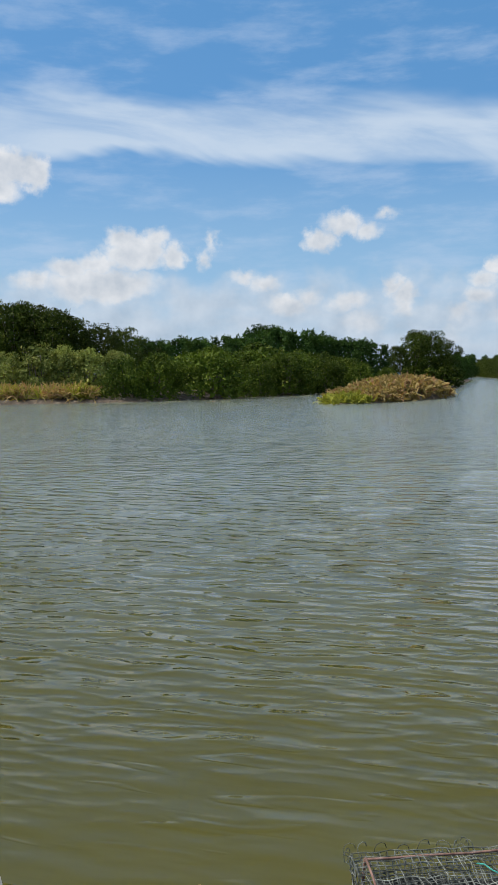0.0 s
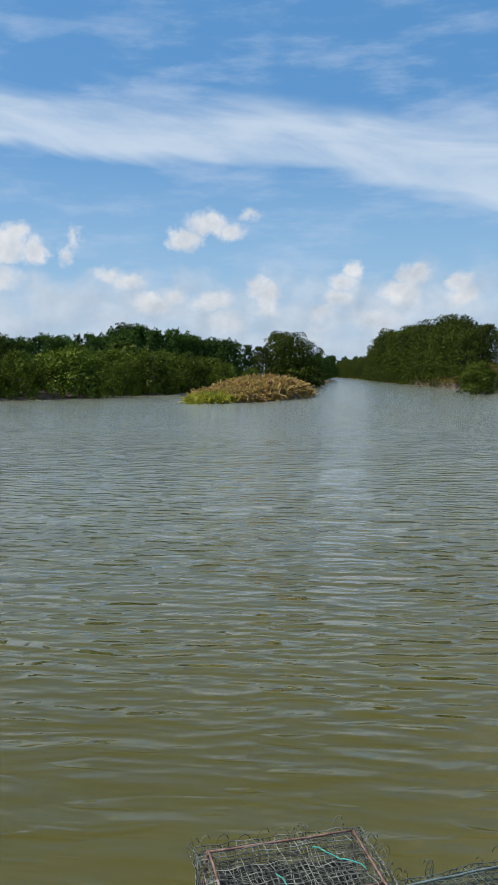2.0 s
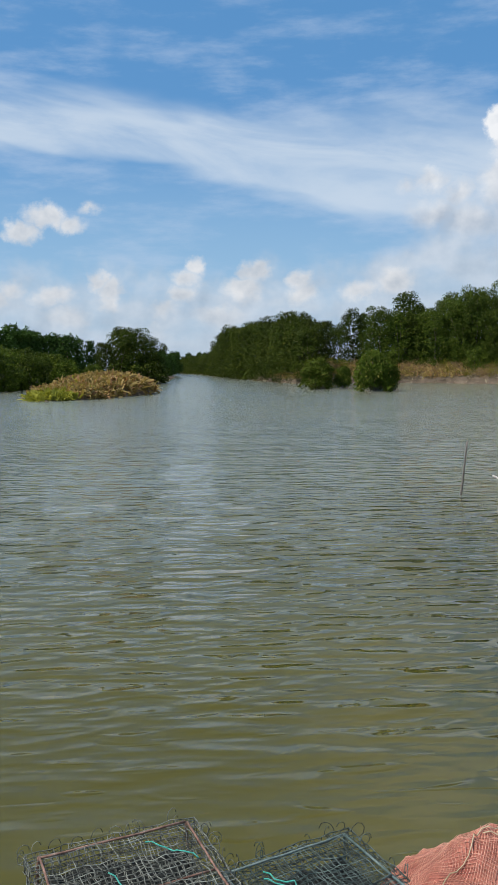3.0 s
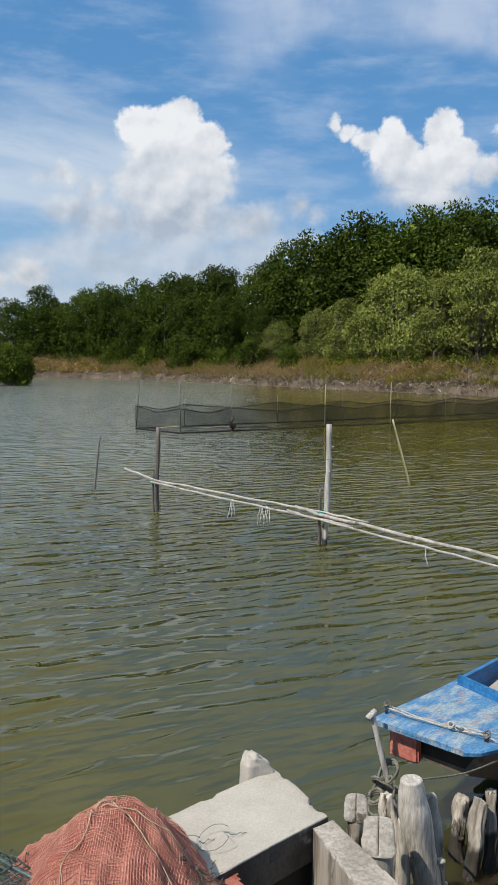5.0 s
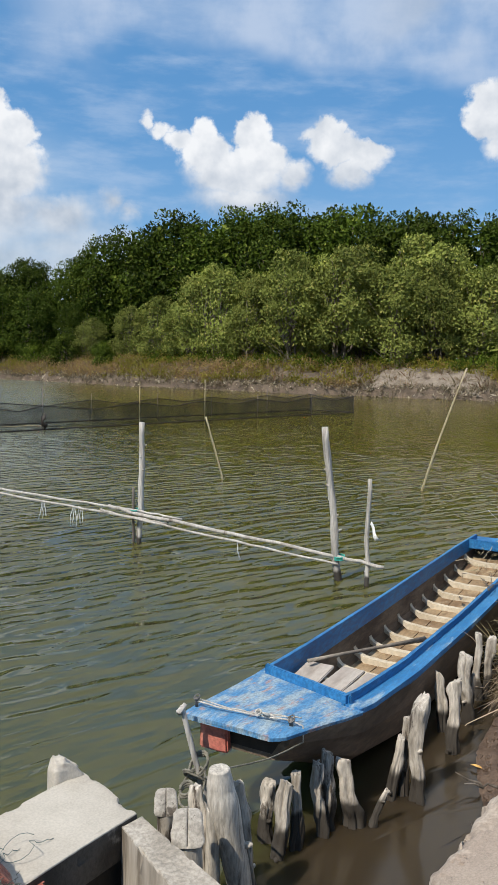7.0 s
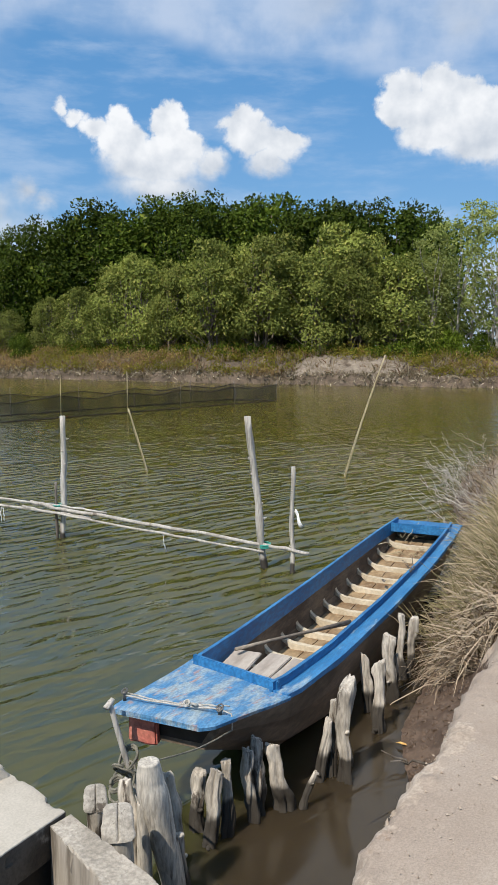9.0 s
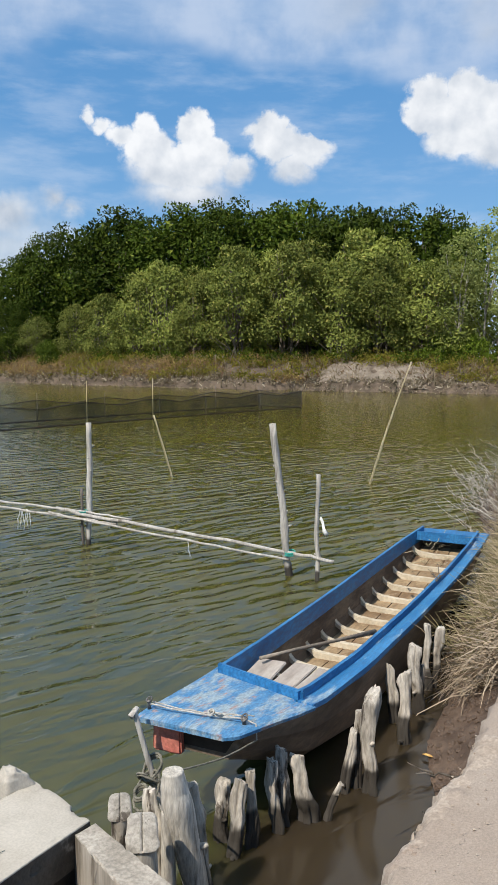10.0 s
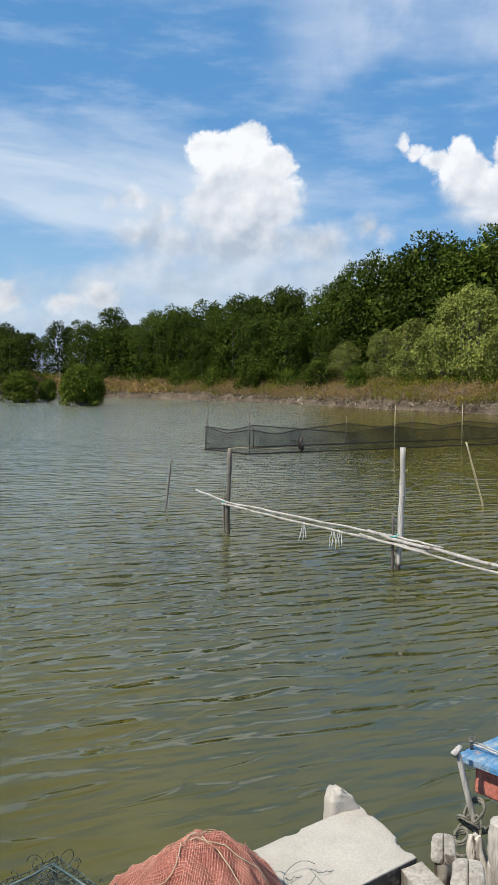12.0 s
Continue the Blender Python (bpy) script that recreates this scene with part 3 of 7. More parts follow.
def part(name, data, parent=None, label=""):
    ob = new(name, data)
    if parent is not None:
        ob.parent = parent
    if label:
        ob["label"] = label
    return ob


def thing(name, label, category, group="", at=None, kind=""):
    ob = tagged(new(name), label, category, group, kind)
    ob.empty_display_size = 0.1
    if at is not None:
        ob.matrix_basis = at
    return ob


def box_mesh(name, lo, hi, material, bevel=0.01, wobble=0.0, cuts=0):
    """A bevelled block; wobble roughens its edges."""
    bm = bmesh.new()
    bmesh.ops.create_cube(bm, size=1.0)
    lo, hi = Vector(lo), Vector(hi)
    for v in bm.verts:
        v.co = Vector([(lo[i] + hi[i]) / 2 + v.co[i] * (hi[i] - lo[i]) for i in range(3)])
    if cuts:
        bmesh.ops.subdivide_edges(bm, edges=bm.edges[:], cuts=cuts, use_grid_fill=True)
    if bevel:
        sharp = [e for e in bm.edges if len(e.link_faces) == 2 and e.calc_face_angle() > 0.6]
        bmesh.ops.bevel(bm, geom=sharp, offset=bevel, segments=2, affect="EDGES")
    if wobble:
        for v in bm.verts:
            v.co += noise.noise_vector(v.co * 9.0) * wobble + noise.noise_vector(v.co * 31.0) * wobble * 0.5
    me = bpy.data.meshes.new(name)
    bm.to_mesh(me)
    bm.free()
    me.materials.append(material)
    return me


def tube_arrays(points, radii, sides=6, rough=0.0, seed=0, cap=True):
    """Vertices and faces of a tube through points; rough makes it knobbly."""
    pts = [Vector(p) for p in points]
    verts, faces = [], []
    side = None
    for i, p in enumerate(pts):
        along = (pts[min(i + 1, len(pts) - 1)] - pts[max(i - 1, 0)]).normalized()
        if side is None:
            side = along.orthogonal().normalized()
        side = (side - along * side.dot(along)).normalized()
        other = along.cross(side)
        for k in range(sides):
            a = 2 * math.pi * k / sides
            r = radii[i] if not isinstance(radii, (int, float)) else radii
            if rough:
                r *= 1 + rough * noise.noise(Vector((math.cos(a) * 1.3, math.sin(a) * 1.3, i * 0.45 + seed * 9.1)))
            verts.append(p + (side * math.cos(a) + other * math.sin(a)) * r)
    for i in range(len(pts) - 1):
        for k in range(sides):
            a, b = i * sides + k, i * sides + (k + 1) % sides
            faces.append((a, b, b + sides, a + sides))
    if cap and sides > 2:
        faces.append(tuple(range(sides))[::-1])
        faces.append(tuple(range((len(pts) - 1) * sides, len(pts) * sides)))
    return verts, faces


def tubes(name, runs, material, sides=5, smooth=True):
    """One mesh of several tubes: (points, radius or radii) each."""
    verts, faces = [], []
    for points, radii in runs:
        v, f = tube_arrays(points, radii, sides)
        faces += [tuple(i + len(verts) for i in q) for q in f]
        verts += v
    return mesh_of(name, verts, faces, material, smooth)


def unit(v):
    return v / np.maximum(np.linalg.norm(v, axis=-1, keepdims=True), 1e-9)


def leaves(points, ways, length, width, fold=0.25, facing=None):
    """Leaf-shaped folded cards at points, growing along ways; facing is the side that they turn to the light."""
    n = len(points)
    ways = unit(ways)
    across = unit(np.cross(ways, unit(rng.normal(size=(n, 3)) + (0, 0, 0.4)) if facing is None else facing))
    up = np.cross(across, ways)
    ln, wd = np.broadcast_to(length, n)[:, None], np.broadcast_to(width, n)[:, None]
    mid = points + ways * ln * 0.45 + up * wd * fold
    v = np.stack([points, mid + across * wd / 2, points + ways * ln, mid - across * wd / 2], 1).reshape(-1, 3)
    b = np.arange(n)[:, None] * 4
    return v, np.concatenate([b + [0, 1, 2], b + [0, 2, 3]], 1).reshape(-1, 3)


def blades(roots, leans, length, width, droop):
    """Long blades that rise along leans and bend over: three joints each."""
    n = len(roots)
    leans = unit(leans)
    ln, wd, dr = (np.broadcast_to(a, n)[:, None] for a in (length, width, droop))
    across = unit(np.cross(leans, rng.normal(size=(n, 3)))) * wd / 2
    down = np.array([0, 0, -1.0])
    p1 = roots + leans * ln * 0.4 + down * dr * ln * 0.06
    p2 = roots + leans * ln * 0.75 + down * dr * ln * 0.28
    p3 = roots + leans * ln * 0.98 + down * dr * ln * 0.62
    v = np.stack([roots - across, roots + across, p1 - across, p1 + across, p2 - across * 0.7, p2 + across * 0.7, p3], 1).reshape(-1, 3)
    b = np.arange(n)[:, None] * 7
    f = np.concatenate([b + [0, 1, 3], b + [0, 3, 2], b + [2, 3, 5], b + [2, 5, 4], b + [4, 5, 6]], 1).reshape(-1, 3)
    return v, f


# ---------------- water ----------------
def build_water():
    """A sheet to the horizon; round the landing its waves are modelled."""
    radii = np.concatenate([np.geomspace(0.8, 42, 330), [60, 90, 140, 250, 600, 1500, 4500]])
    angles = np.radians(np.concatenate([np.arange(-24, 96, 0.3), np.arange(96, 336, 4.0)]))
    r, a = np.meshgrid(radii, angles, indexing="ij")
    x, y = r * np.sin(a), r * np.cos(a)
    z = np.zeros_like(x)
    waves = np.random.default_rng(3)
    for k in range(26):
        size = 0.22 * 1.05 ** k
        turn = waves.normal(0.24, 0.17)
        # a slow warp keeps the crests short
        warp = 0.35 * np.sin(x * 0.9 + k) + 0.25 * np.sin(y * 0.6 + x * 0.5 + 2.3 * k)
        swell = np.sin((x * math.sin(turn) + y * math.cos(turn)) * 2 * math.pi / size + waves.uniform(0, 6.28) + warp)
        group = 0.55 + 0.45 * np.sin(x * (0.5 + 0.13 * k) * 0.7 + y * 0.31 + 1.7 * k)
        z += 0.0038 * size ** 0.75 * (swell + 0.35 * swell ** 2) * group * np.clip(1.5 - r * 0.026 / size, 0, 1)
    z *= np.clip((44 - r) / 22, 0, 1) * np.clip(r / 10, 0.25, 1) * (1 - 0.35 * np.clip((x - 0.5 * y) / 1.6, 0, 1) * np.clip((9 - x) / 5, 0, 1)) * np.where(x > 1.2, np.clip((y - 1.35 - 0.1 * x) / 0.7, 0.06, 1), 1)
    verts = np.stack([x, y, z], -1).reshape(-1, 3)
    rows, cols = x.shape
    i, j = np.meshgrid(np.arange(rows - 1), np.arange(cols), indexing="ij")
    jn = (j + 1) % cols
    faces = np.stack([i * cols + j, i * cols + jn, (i + 1) * cols + jn, (i + 1) * cols + j], -1).reshape(-1, 4)
    verts = np.concatenate([verts, [[0, 0, 0]]])
    fan = np.stack([np.full(cols, len(verts) - 1), (np.arange(cols) + 1) % cols, np.arange(cols)], -1)
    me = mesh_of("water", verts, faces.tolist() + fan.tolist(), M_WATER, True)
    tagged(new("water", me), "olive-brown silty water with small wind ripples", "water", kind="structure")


build_water()


# ---------------- banks ----------------
def along(line, step):
    """Points along a line of corners, eased, at even steps."""
    p = np.array(line, float)
    s = np.r_[0, np.cumsum(np.linalg.norm(np.diff(p, axis=0), axis=1))]
    at = np.arange(0, s[-1], step)
    return np.stack([np.interp(at, s, p[:, 0]), np.interp(at, s, p[:, 1])], 1)


def inward(pts):
    """For each point of a shoreline, the way to the land on its right hand."""
    t = np.gradient(pts, axis=0)
    k = max(3, len(pts) // 60)
    pad = np.pad(t, ((k, k), (0, 0)), mode="edge")
    t = np.stack([np.convolve(pad[:, i], np.ones(2 * k + 1) / (2 * k + 1), "valid") for i in (0, 1)], 1)
    t = unit(t)
    return np.stack([t[:, 1], -t[:, 0]], 1)


def bank_mesh(name, line, profile, step, material, rough=1.0, label="", wave=0.5):
    """A bank swept along a shoreline: profile rows are (metres inland, height); noise eats into its face."""
    pts = along(line, step)
    n = inward(pts)
    s = np.arange(len(pts)) * step
    shift = np.array([noise.noise(Vector((v * 0.23, 3.1, len(line)))) * wave + noise.noise(Vector((v * 1.1, 8.2, 0))) * wave * 0.4 for v in s])
    verts = []
    for d, h in profile:
        for i in range(len(pts)):
            q = pts[i] + n[i] * (d + shift[i] * min(1.0, 1.0 if d < 6 else 0.3))
            bump = noise.noise(Vector((s[i] * 0.8, d * 1.3, 1.0))) * 0.22 + noise.noise(Vector((s[i] * 2.9, d * 3.1, 5.0))) * 0.10
            verts.append((q[0], q[1], h + (bump * rough if 0.1 < h else 0)))
    c = len(pts)
    faces = [(i * c + j, i * c + j + 1, (i + 1) * c + j + 1, (i + 1) * c + j) for i in range(len(profile) - 1) for j in range(c - 1)]
    ob = new(name, mesh_of(name, verts, faces, material, True))
    return tagged(ob, label, "bank", kind="structure")


FAR_SHORE = [(72, 277), (58, 189), (50, 151), (42, 110), (40.5, 98), (46, 96), (51, 90), (56, 80), (57.6, 70), (56.2, 58), (54.7, 48),
             (54.4, 35), (55.6, 23), (57.2, 12), (60, -6), (66, -30)]
FAR_SHORE = FAR_SHORE[::-1]
far_profile = [(-1.5, -0.5), (0, 0.0), (0.12, 0.34), (0.3, 0.58), (0.7, 0.80), (1.3, 1.0), (2.0, 1.3), (2.8, 1.65), (3.6, 1.95), (4.8, 2.2), (6, 2.35), (12, 2.4), (40, 2.4), (160, 2.4)]
bank_mesh("ground_far_bank", FAR_SHORE, far_profile, 0.5, M_EARTH, 1.0, "eroded earth bank below a mangrove wood")
LEFT_SHORE = [(-120, 66), (-60, 70), (-22, 72.5), (-12.4, 73.4), (-5.3, 77), (1.6, 86), (9, 97), (17, 106), (24, 108), (30, 124), (46, 180), (68, 290)]
left_profile = [(-1.5, -0.4), (0, 0.0), (0.5, 0.18), (2, 0.45), (5, 0.7), (12, 0.9), (40, 1.0), (160, 1.0)]
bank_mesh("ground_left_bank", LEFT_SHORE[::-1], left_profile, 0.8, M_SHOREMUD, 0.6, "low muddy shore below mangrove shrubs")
END_SHORE = [(60, 284), (70, 280), (82, 276)]
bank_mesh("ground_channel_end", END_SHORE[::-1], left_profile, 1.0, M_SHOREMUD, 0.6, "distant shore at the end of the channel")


def islet():
    """A low spit of earth in the water."""
    cx, cy, verts, faces = 10.6, 68.5, [], []
    rings = [(1.06, -0.4), (1.0, 0.02), (0.95, 0.25), (0.85, 0.7), (0.6, 1.15), (0.3, 1.35), (0.02, 1.4)]
    for q, h in rings:
        for k in range(64):
            a = 2 * math.pi * k / 64
            wob = 1 + 0.10 * noise.noise(Vector((math.cos(a) * 2, math.sin(a) * 2, 3)))
            bluff = 0.57 if math.cos(a) > 0 else 1.0
            u, v = (math.copysign(abs(c) ** bluff, c) * r * q * wob for c, r in ((math.cos(a), 8.8), (math.sin(a), 3.0)))
            turn = radians(56)
            verts.append((cx + u * math.cos(turn) - v * math.sin(turn), cy + u * math.sin(turn) + v * math.cos(turn),
                          h * float(np.interp(u, [-8.0, -4.5, 0.0, 4.0], [0.35, 0.5, 0.95, 1.1])) + noise.noise(Vector((u, v, 1))) * 0.08))
    n = len(rings)
    for i in range(n - 1):
        for k in range(64):
            faces.append((i * 64 + k, i * 64 + (k + 1) % 64, (i + 1) * 64 + (k + 1) % 64, (i + 1) * 64 + k))
    faces.append(tuple(range((n - 1) * 64, n * 64)))
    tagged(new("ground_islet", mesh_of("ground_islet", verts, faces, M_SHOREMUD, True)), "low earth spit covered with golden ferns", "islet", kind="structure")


islet()

# ---------------- trees ----------------
def limb(start, end, r0, r1, bend, seed, joints=6):
    a, b = Vector(start), Vector(end)
    pts, rad = [], []
    for i in range(joints + 1):
        f = i / joints
        off = noise.noise_vector(Vector((seed * 3.7, f * 2.0, 1.0))) * bend * math.sin(f * math.pi * 0.9)
        pts.append(a.lerp(b, f) + off)
        rad.append(r0 * (1 - f) + r1 * f)
    return pts, rad


def crown_cloud(height, radius, base, clumps, count, leaf, shape, seed, spread=0.76, heart_leaf=(1.5, 2.2)):
    """Lobes of leaves over a crown's outer shell, their leaves turned outwards, and a dense heart of larger ones."""
    g = np.random.default_rng(seed)
    f = np.sort(g.uniform(0, 1, clumps))
    a = g.uniform(0, 2 * np.pi, clumps)
    env = shape(f) * radius * (0.88 + 0.20 * np.sin(a * 2 + seed) * np.sin(f * 7 + seed))
    rr = env * np.sqrt(g.uniform(0.40, 1.0, clumps))
    size = radius * g.uniform(0.20, 0.44, clumps) * spread
    c = np.stack([np.cos(a) * rr, np.sin(a) * rr, base + f * (height - base - 0.75 * size)], 1)
    heart = np.array([0, 0, base + 0.45 * (height - base)])
    pts, ways, face = [], [], []
    for k in range(clumps):
        m = int(count / clumps * (size[k] / size.mean()) ** 1.5)
        out = unit((c[k] - heart) * np.array([1, 1, 0.55]))
        d = unit(g.normal(size=(m, 3)) + out * 0.75 + np.array([0, 0, 0.35]))
        pts.append(c[k] + d * size[k] * g.uniform(0.60, 1.08, (m, 1)) * np.array([1, 1, 0.85]))
        face.append(d + out * 0.2 + np.array([0, 0, 0.2]) + g.normal(size=(m, 3)) * 0.26)
        ways.append(g.normal(size=(m, 3)) + d * 0.35 + np.array([0, 0, 0.15]))
    m = count // 5
    q, b = g.uniform(0.04, 0.97, m), g.uniform(0, 2 * np.pi, m)
    inner = shape(q) * radius * g.uniform(0.42, 0.70, m)
    core = np.stack([np.cos(b) * inner, np.sin(b) * inner, base + q * (height - base) * 0.93], 1)
    out = np.stack([np.cos(b), np.sin(b), (q - 0.4) * 0.8], 1)
    sizes = leaf * np.r_[g.uniform(0.7, 1.35, sum(len(p) for p in pts)), g.uniform(*heart_leaf, m)]
    pts, ways, face = np.concatenate(pts + [core]), np.concatenate(ways + [g.normal(size=(m, 3))]), unit(np.concatenate(face + [out]))
    return c, leaves(pts, ways, sizes, sizes * 0.55, 0.2, face)


SHAPES = {"dome": lambda f: np.sqrt(np.clip(1 - (f * 1.02 - 0.25) ** 2 / 0.62, 0.02, 1)),
          "column": lambda f: np.clip(1.02 - f ** 6 * 0.62, 0.1, 1) * (0.75 + 0.25 * np.minimum(f * 5, 1)),
          "bush": lambda f: np.sqrt(np.clip(1 - (f - 0.32) ** 2 / 0.50, 0.03, 1)),
          "mound": lambda f: np.sqrt(np.clip(1.02 - f ** 2.6, 0.04, 1)),
          "spire": lambda f: np.clip(1.0 - f ** 3 * 0.8, 0.12, 1),
          "airy": lambda f: 0.35 + 0.65 * np.sin(np.clip(f * 2.6, 0, np.pi))}
TREES = {
    # name: height, radius, crown base, clumps, leaves, leaf size, shape, leaf, bark, stems, label, variants
    "mangrove_tree": (10.0, 2.7, 0.6, 84, 5600, 0.22, "column", M_MANGROVE, M_BARK, 1, "tall dark green mangrove tree in a dense wood", 6),
    "grey_mangrove_tree": (8.5, 3.0, 1.7, 46, 7000, 0.22, "dome", M_GREYLEAF, M_BARK, 5, "grey-green mangrove tree with several pale stems on the bank", 6),
    "mangrove_shrub": (4.6, 2.9, 0.0, 52, 3600, 0.26, "mound", M_SHRUB, M_BARK, 3, "leafy green mangrove shrub standing at the waterline", 5),
    "bank_bush": (4.0, 1.9, 0.1, 40, 2600, 0.21, "bush", M_GREYLEAF, M_BARK, 4, "loose grey-green bush on the low shore", 3),
    "water_bush": (3.4, 2.1, 0.35, 64, 4600, 0.24, "mound", M_BUSH, M_BARK, 5, "rounded mangrove bush on stilt roots in the water", 2),
    "airy_tree": (11.0, 2.6, 2.6, 40, 2600, 0.23, "airy", M_AIRY, M_PALEBARK, 2, "slender pale-leaved tree with an open crown", 3),
    "channel_tree": (9.0, 2.7, 0.0, 66, 3800, 0.25, "column", M_CHANNEL, M_BARK, 1, "dark green mangrove tree along the channel", 5),
    "mangrove_sapling": (3.2, 1.5, 0.1, 22, 520, 0.34, "mound", M_CHANNEL, M_BARK, 2, "low dark mangrove at the channel's edge", 3),
    "far_tree": (9.0, 2.6, 0.3, 46, 1600, 0.42, "spire", M_FARLEAF, M_BARK, 1, "dark green tree of the far wood", 4),
}
made_trees = {}


def tree_template(kind, k):
    height, radius, base, clumps, count, leaf, shape, leaf_mat, bark, stems, label, _ = TREES[kind]
    seed = 11 * k + len(kind)
    centres, (v, f) = crown_cloud(height, radius, base, clumps, count, leaf, SHAPES[shape], seed, *((0.86, (1.15, 1.7)) if kind in ("grey_mangrove_tree", "airy_tree") else (0.90, (1.5, 2.2))))
    root = thing(kind, label, "bush" if height < 5 else "tree")
    g = random.Random(seed)
    runs = []
    thick = 0.009 * height + 0.03
    for s in range(stems):
        lean = (g.uniform(-0.3, 0.3) * radius, g.uniform(-0.3, 0.3) * radius) if stems > 1 else (0, 0)
        foot = (g.uniform(-0.25, 0.25) * radius * (stems > 1), g.uniform(-0.25, 0.25) * radius * (stems > 1), -0.3)
        tip = (foot[0] + lean[0], foot[1] + lean[1], height * g.uniform(0.72, 0.9))
        runs.append(limb(foot, tip, thick, 0.02, 0.35, seed + s, 8))
        spine = runs[-1][0]
        for c in centres[g.sample(range(len(centres)), 8)]:
            j = min(7, max(1, int((c[2] * 0.7) / height * 8)))
            runs.append(limb(spine[j], c, thick * 0.38, 0.012, 0.25, seed + c[0], 4))
    if kind == "water_bush":
        for s in range(16):
            a, r = g.uniform(0, 6.28), g.uniform(0.5, 1.7)
            runs.append(limb((math.cos(a) * r, math.sin(a) * r, -0.3), (math.cos(a) * r * 0.3, math.sin(a) * r * 0.3, 1.1), 0.028, 0.03, 0.3, s, 4))
    part("trunk", tubes("trunk", runs, bark, 5), root)
    part("crown", mesh_of("crown", v, f, leaf_mat), root)
    return root


def plant(kind, x, y, z, height, width=1.0, turn=None):
    """Set a tree: the first of each variant is built, the others share its meshes."""
    k = random.randrange(TREES[kind][-1])
    s = height / TREES[kind][0]
    m = pose(x, y, z, 0, 0, random.uniform(0, 360) if turn is None else turn) @ Matrix.Diagonal((s * width, s * width, s, 1))
    if (kind, k) not in made_trees:
        made_trees[kind, k] = tree_template(kind, k)
        made_trees[kind, k].matrix_basis = m
        return made_trees[kind, k]
    ob = copy_thing(made_trees[kind, k], Matrix())
    ob.matrix_basis = m
    return ob


random.seed(5)


def row(kind, line, step, height, jitter=0.8, z=0.0, width=1.0, uneven=1.0):
    """Trees along a line; height gives values at its ends or at each of its corners."""
    pts = along(line, step)
    corners = np.array(line, float)
    if len(height) == len(line):
        s = np.r_[0, np.cumsum(np.linalg.norm(np.diff(corners, axis=0), axis=1))]
    else:
        s = np.array([0, step * len(pts)])
    for i, (x, y) in enumerate(pts):
        h = float(np.interp(i * step, s, height)) * (1 + uneven * random.uniform(-0.12, 0.10))
        plant(kind, x + random.uniform(-jitter, jitter), y + random.uniform(-jitter, jitter), z, h, width * random.uniform(0.85, 1.15))


# far bank, from the open end northwards: a pale front row, the dark wood behind it
row("grey_mangrove_tree", [(62.0, 19.8), (60.8, 27), (60.2, 36), (60.4, 45), (61.4, 54), (62.0, 61)], 4.0, (8.2, 9.6, 9.6, 8.2, 6.6, 5.2), 1.0, 1.5, 0.95)
row("grey_mangrove_tree", [(64.6, 20), (64.0, 34), (64.0, 46), (64.2, 54)], 3.6, (9.8, 10.4, 9.2, 7.2), 0.9, 1.6, 0.95)
row("mangrove_tree", [(70, 20.5), (68, 40), (67, 50), (66.5, 61), (66, 66), (65, 80), (60, 92)], 3.0, (12.9, 15.4, 14.6, 13.9, 11.4, 10.6, 10.1), 1.0, 1.6, 1.0)
row("mangrove_tree", [(76, 22), (74, 42), (72, 60), (71, 70), (67, 92), (56, 100)], 3.6, (13.9, 15.8, 14.5, 11.8, 10.4, 9.3), 1.4, 1.6, 1.1)
row("mangrove_tree", [(61.8, 64), (62, 74), (60.5, 84), (55, 93), (50, 99)], 2.8, (7.4, 8.6, 8.8, 8.8, 8.6), 0.8, 1.3)
for x, y, h in ((62.0, 18.4, 9.6), (64.0, 16.2, 11.8), (62.0, 13.6, 10.6), (64.0, 11.5, 10.5), (62.0, 8.0, 10.0)):
    plant("airy_tree", x, y, 1.5, h, 1.05)
row("mangrove_shrub", [(61.5, 19), (62, 13), (63, 6)], 2.6, (2.6, 2.0), 0.6, 1.4)
# low growth before the wood's foot
for x, y, h, w in ((59.6, 62, 3.4, 0.9), (60.2, 67, 2.6, 0.8), (59.8, 73, 3.0, 0.9), (59.0, 79, 2.6, 0.9), (57.6, 84, 2.8, 0.9), (58.8, 56, 2.6, 0.7)):
    plant("mangrove_shrub", x, y, 1.4, h, w)
# the dark wall of trees along the channel
row("channel_tree", [(43.0, 98.0), (43.8, 108), (51.5, 150), (58, 182), (61, 197), (73, 276)], 3.3, (7.0, 8.6, 10.0, 9.2, 5.4, 5.0), 0.6, 0.1, 1.1)
row("channel_tree", [(45.5, 104), (47.5, 112), (55, 150), (61, 178)], 4.6, (8.2, 8.8, 10.0, 9.0), 1.0, 0.8, 1.15)
row("mangrove_tree", [(49.5, 107), (54, 107), (63, 103)], 2.8, (7.6, 8.6, 7.8), 0.8, 1.2, 1.1)
row("mangrove_sapling", [(42.6, 98.2), (43.2, 109), (50.8, 150), (58.8, 188), (72.4, 268)], 3.4, (2.8, 3.0), 0.3, 0.0, 1.3)
plant("water_bush", 33.2, 74.5, 0, 2.9, 0.95)
plant("water_bush", 35.6, 74.0, 0, 2.2, 0.62)
plant("water_bush", 34.2, 65.0, 0, 3.5, 0.78)
plant("water_bush", 35.7, 65.6, 0, 2.9, 0.70)
random.seed(8)
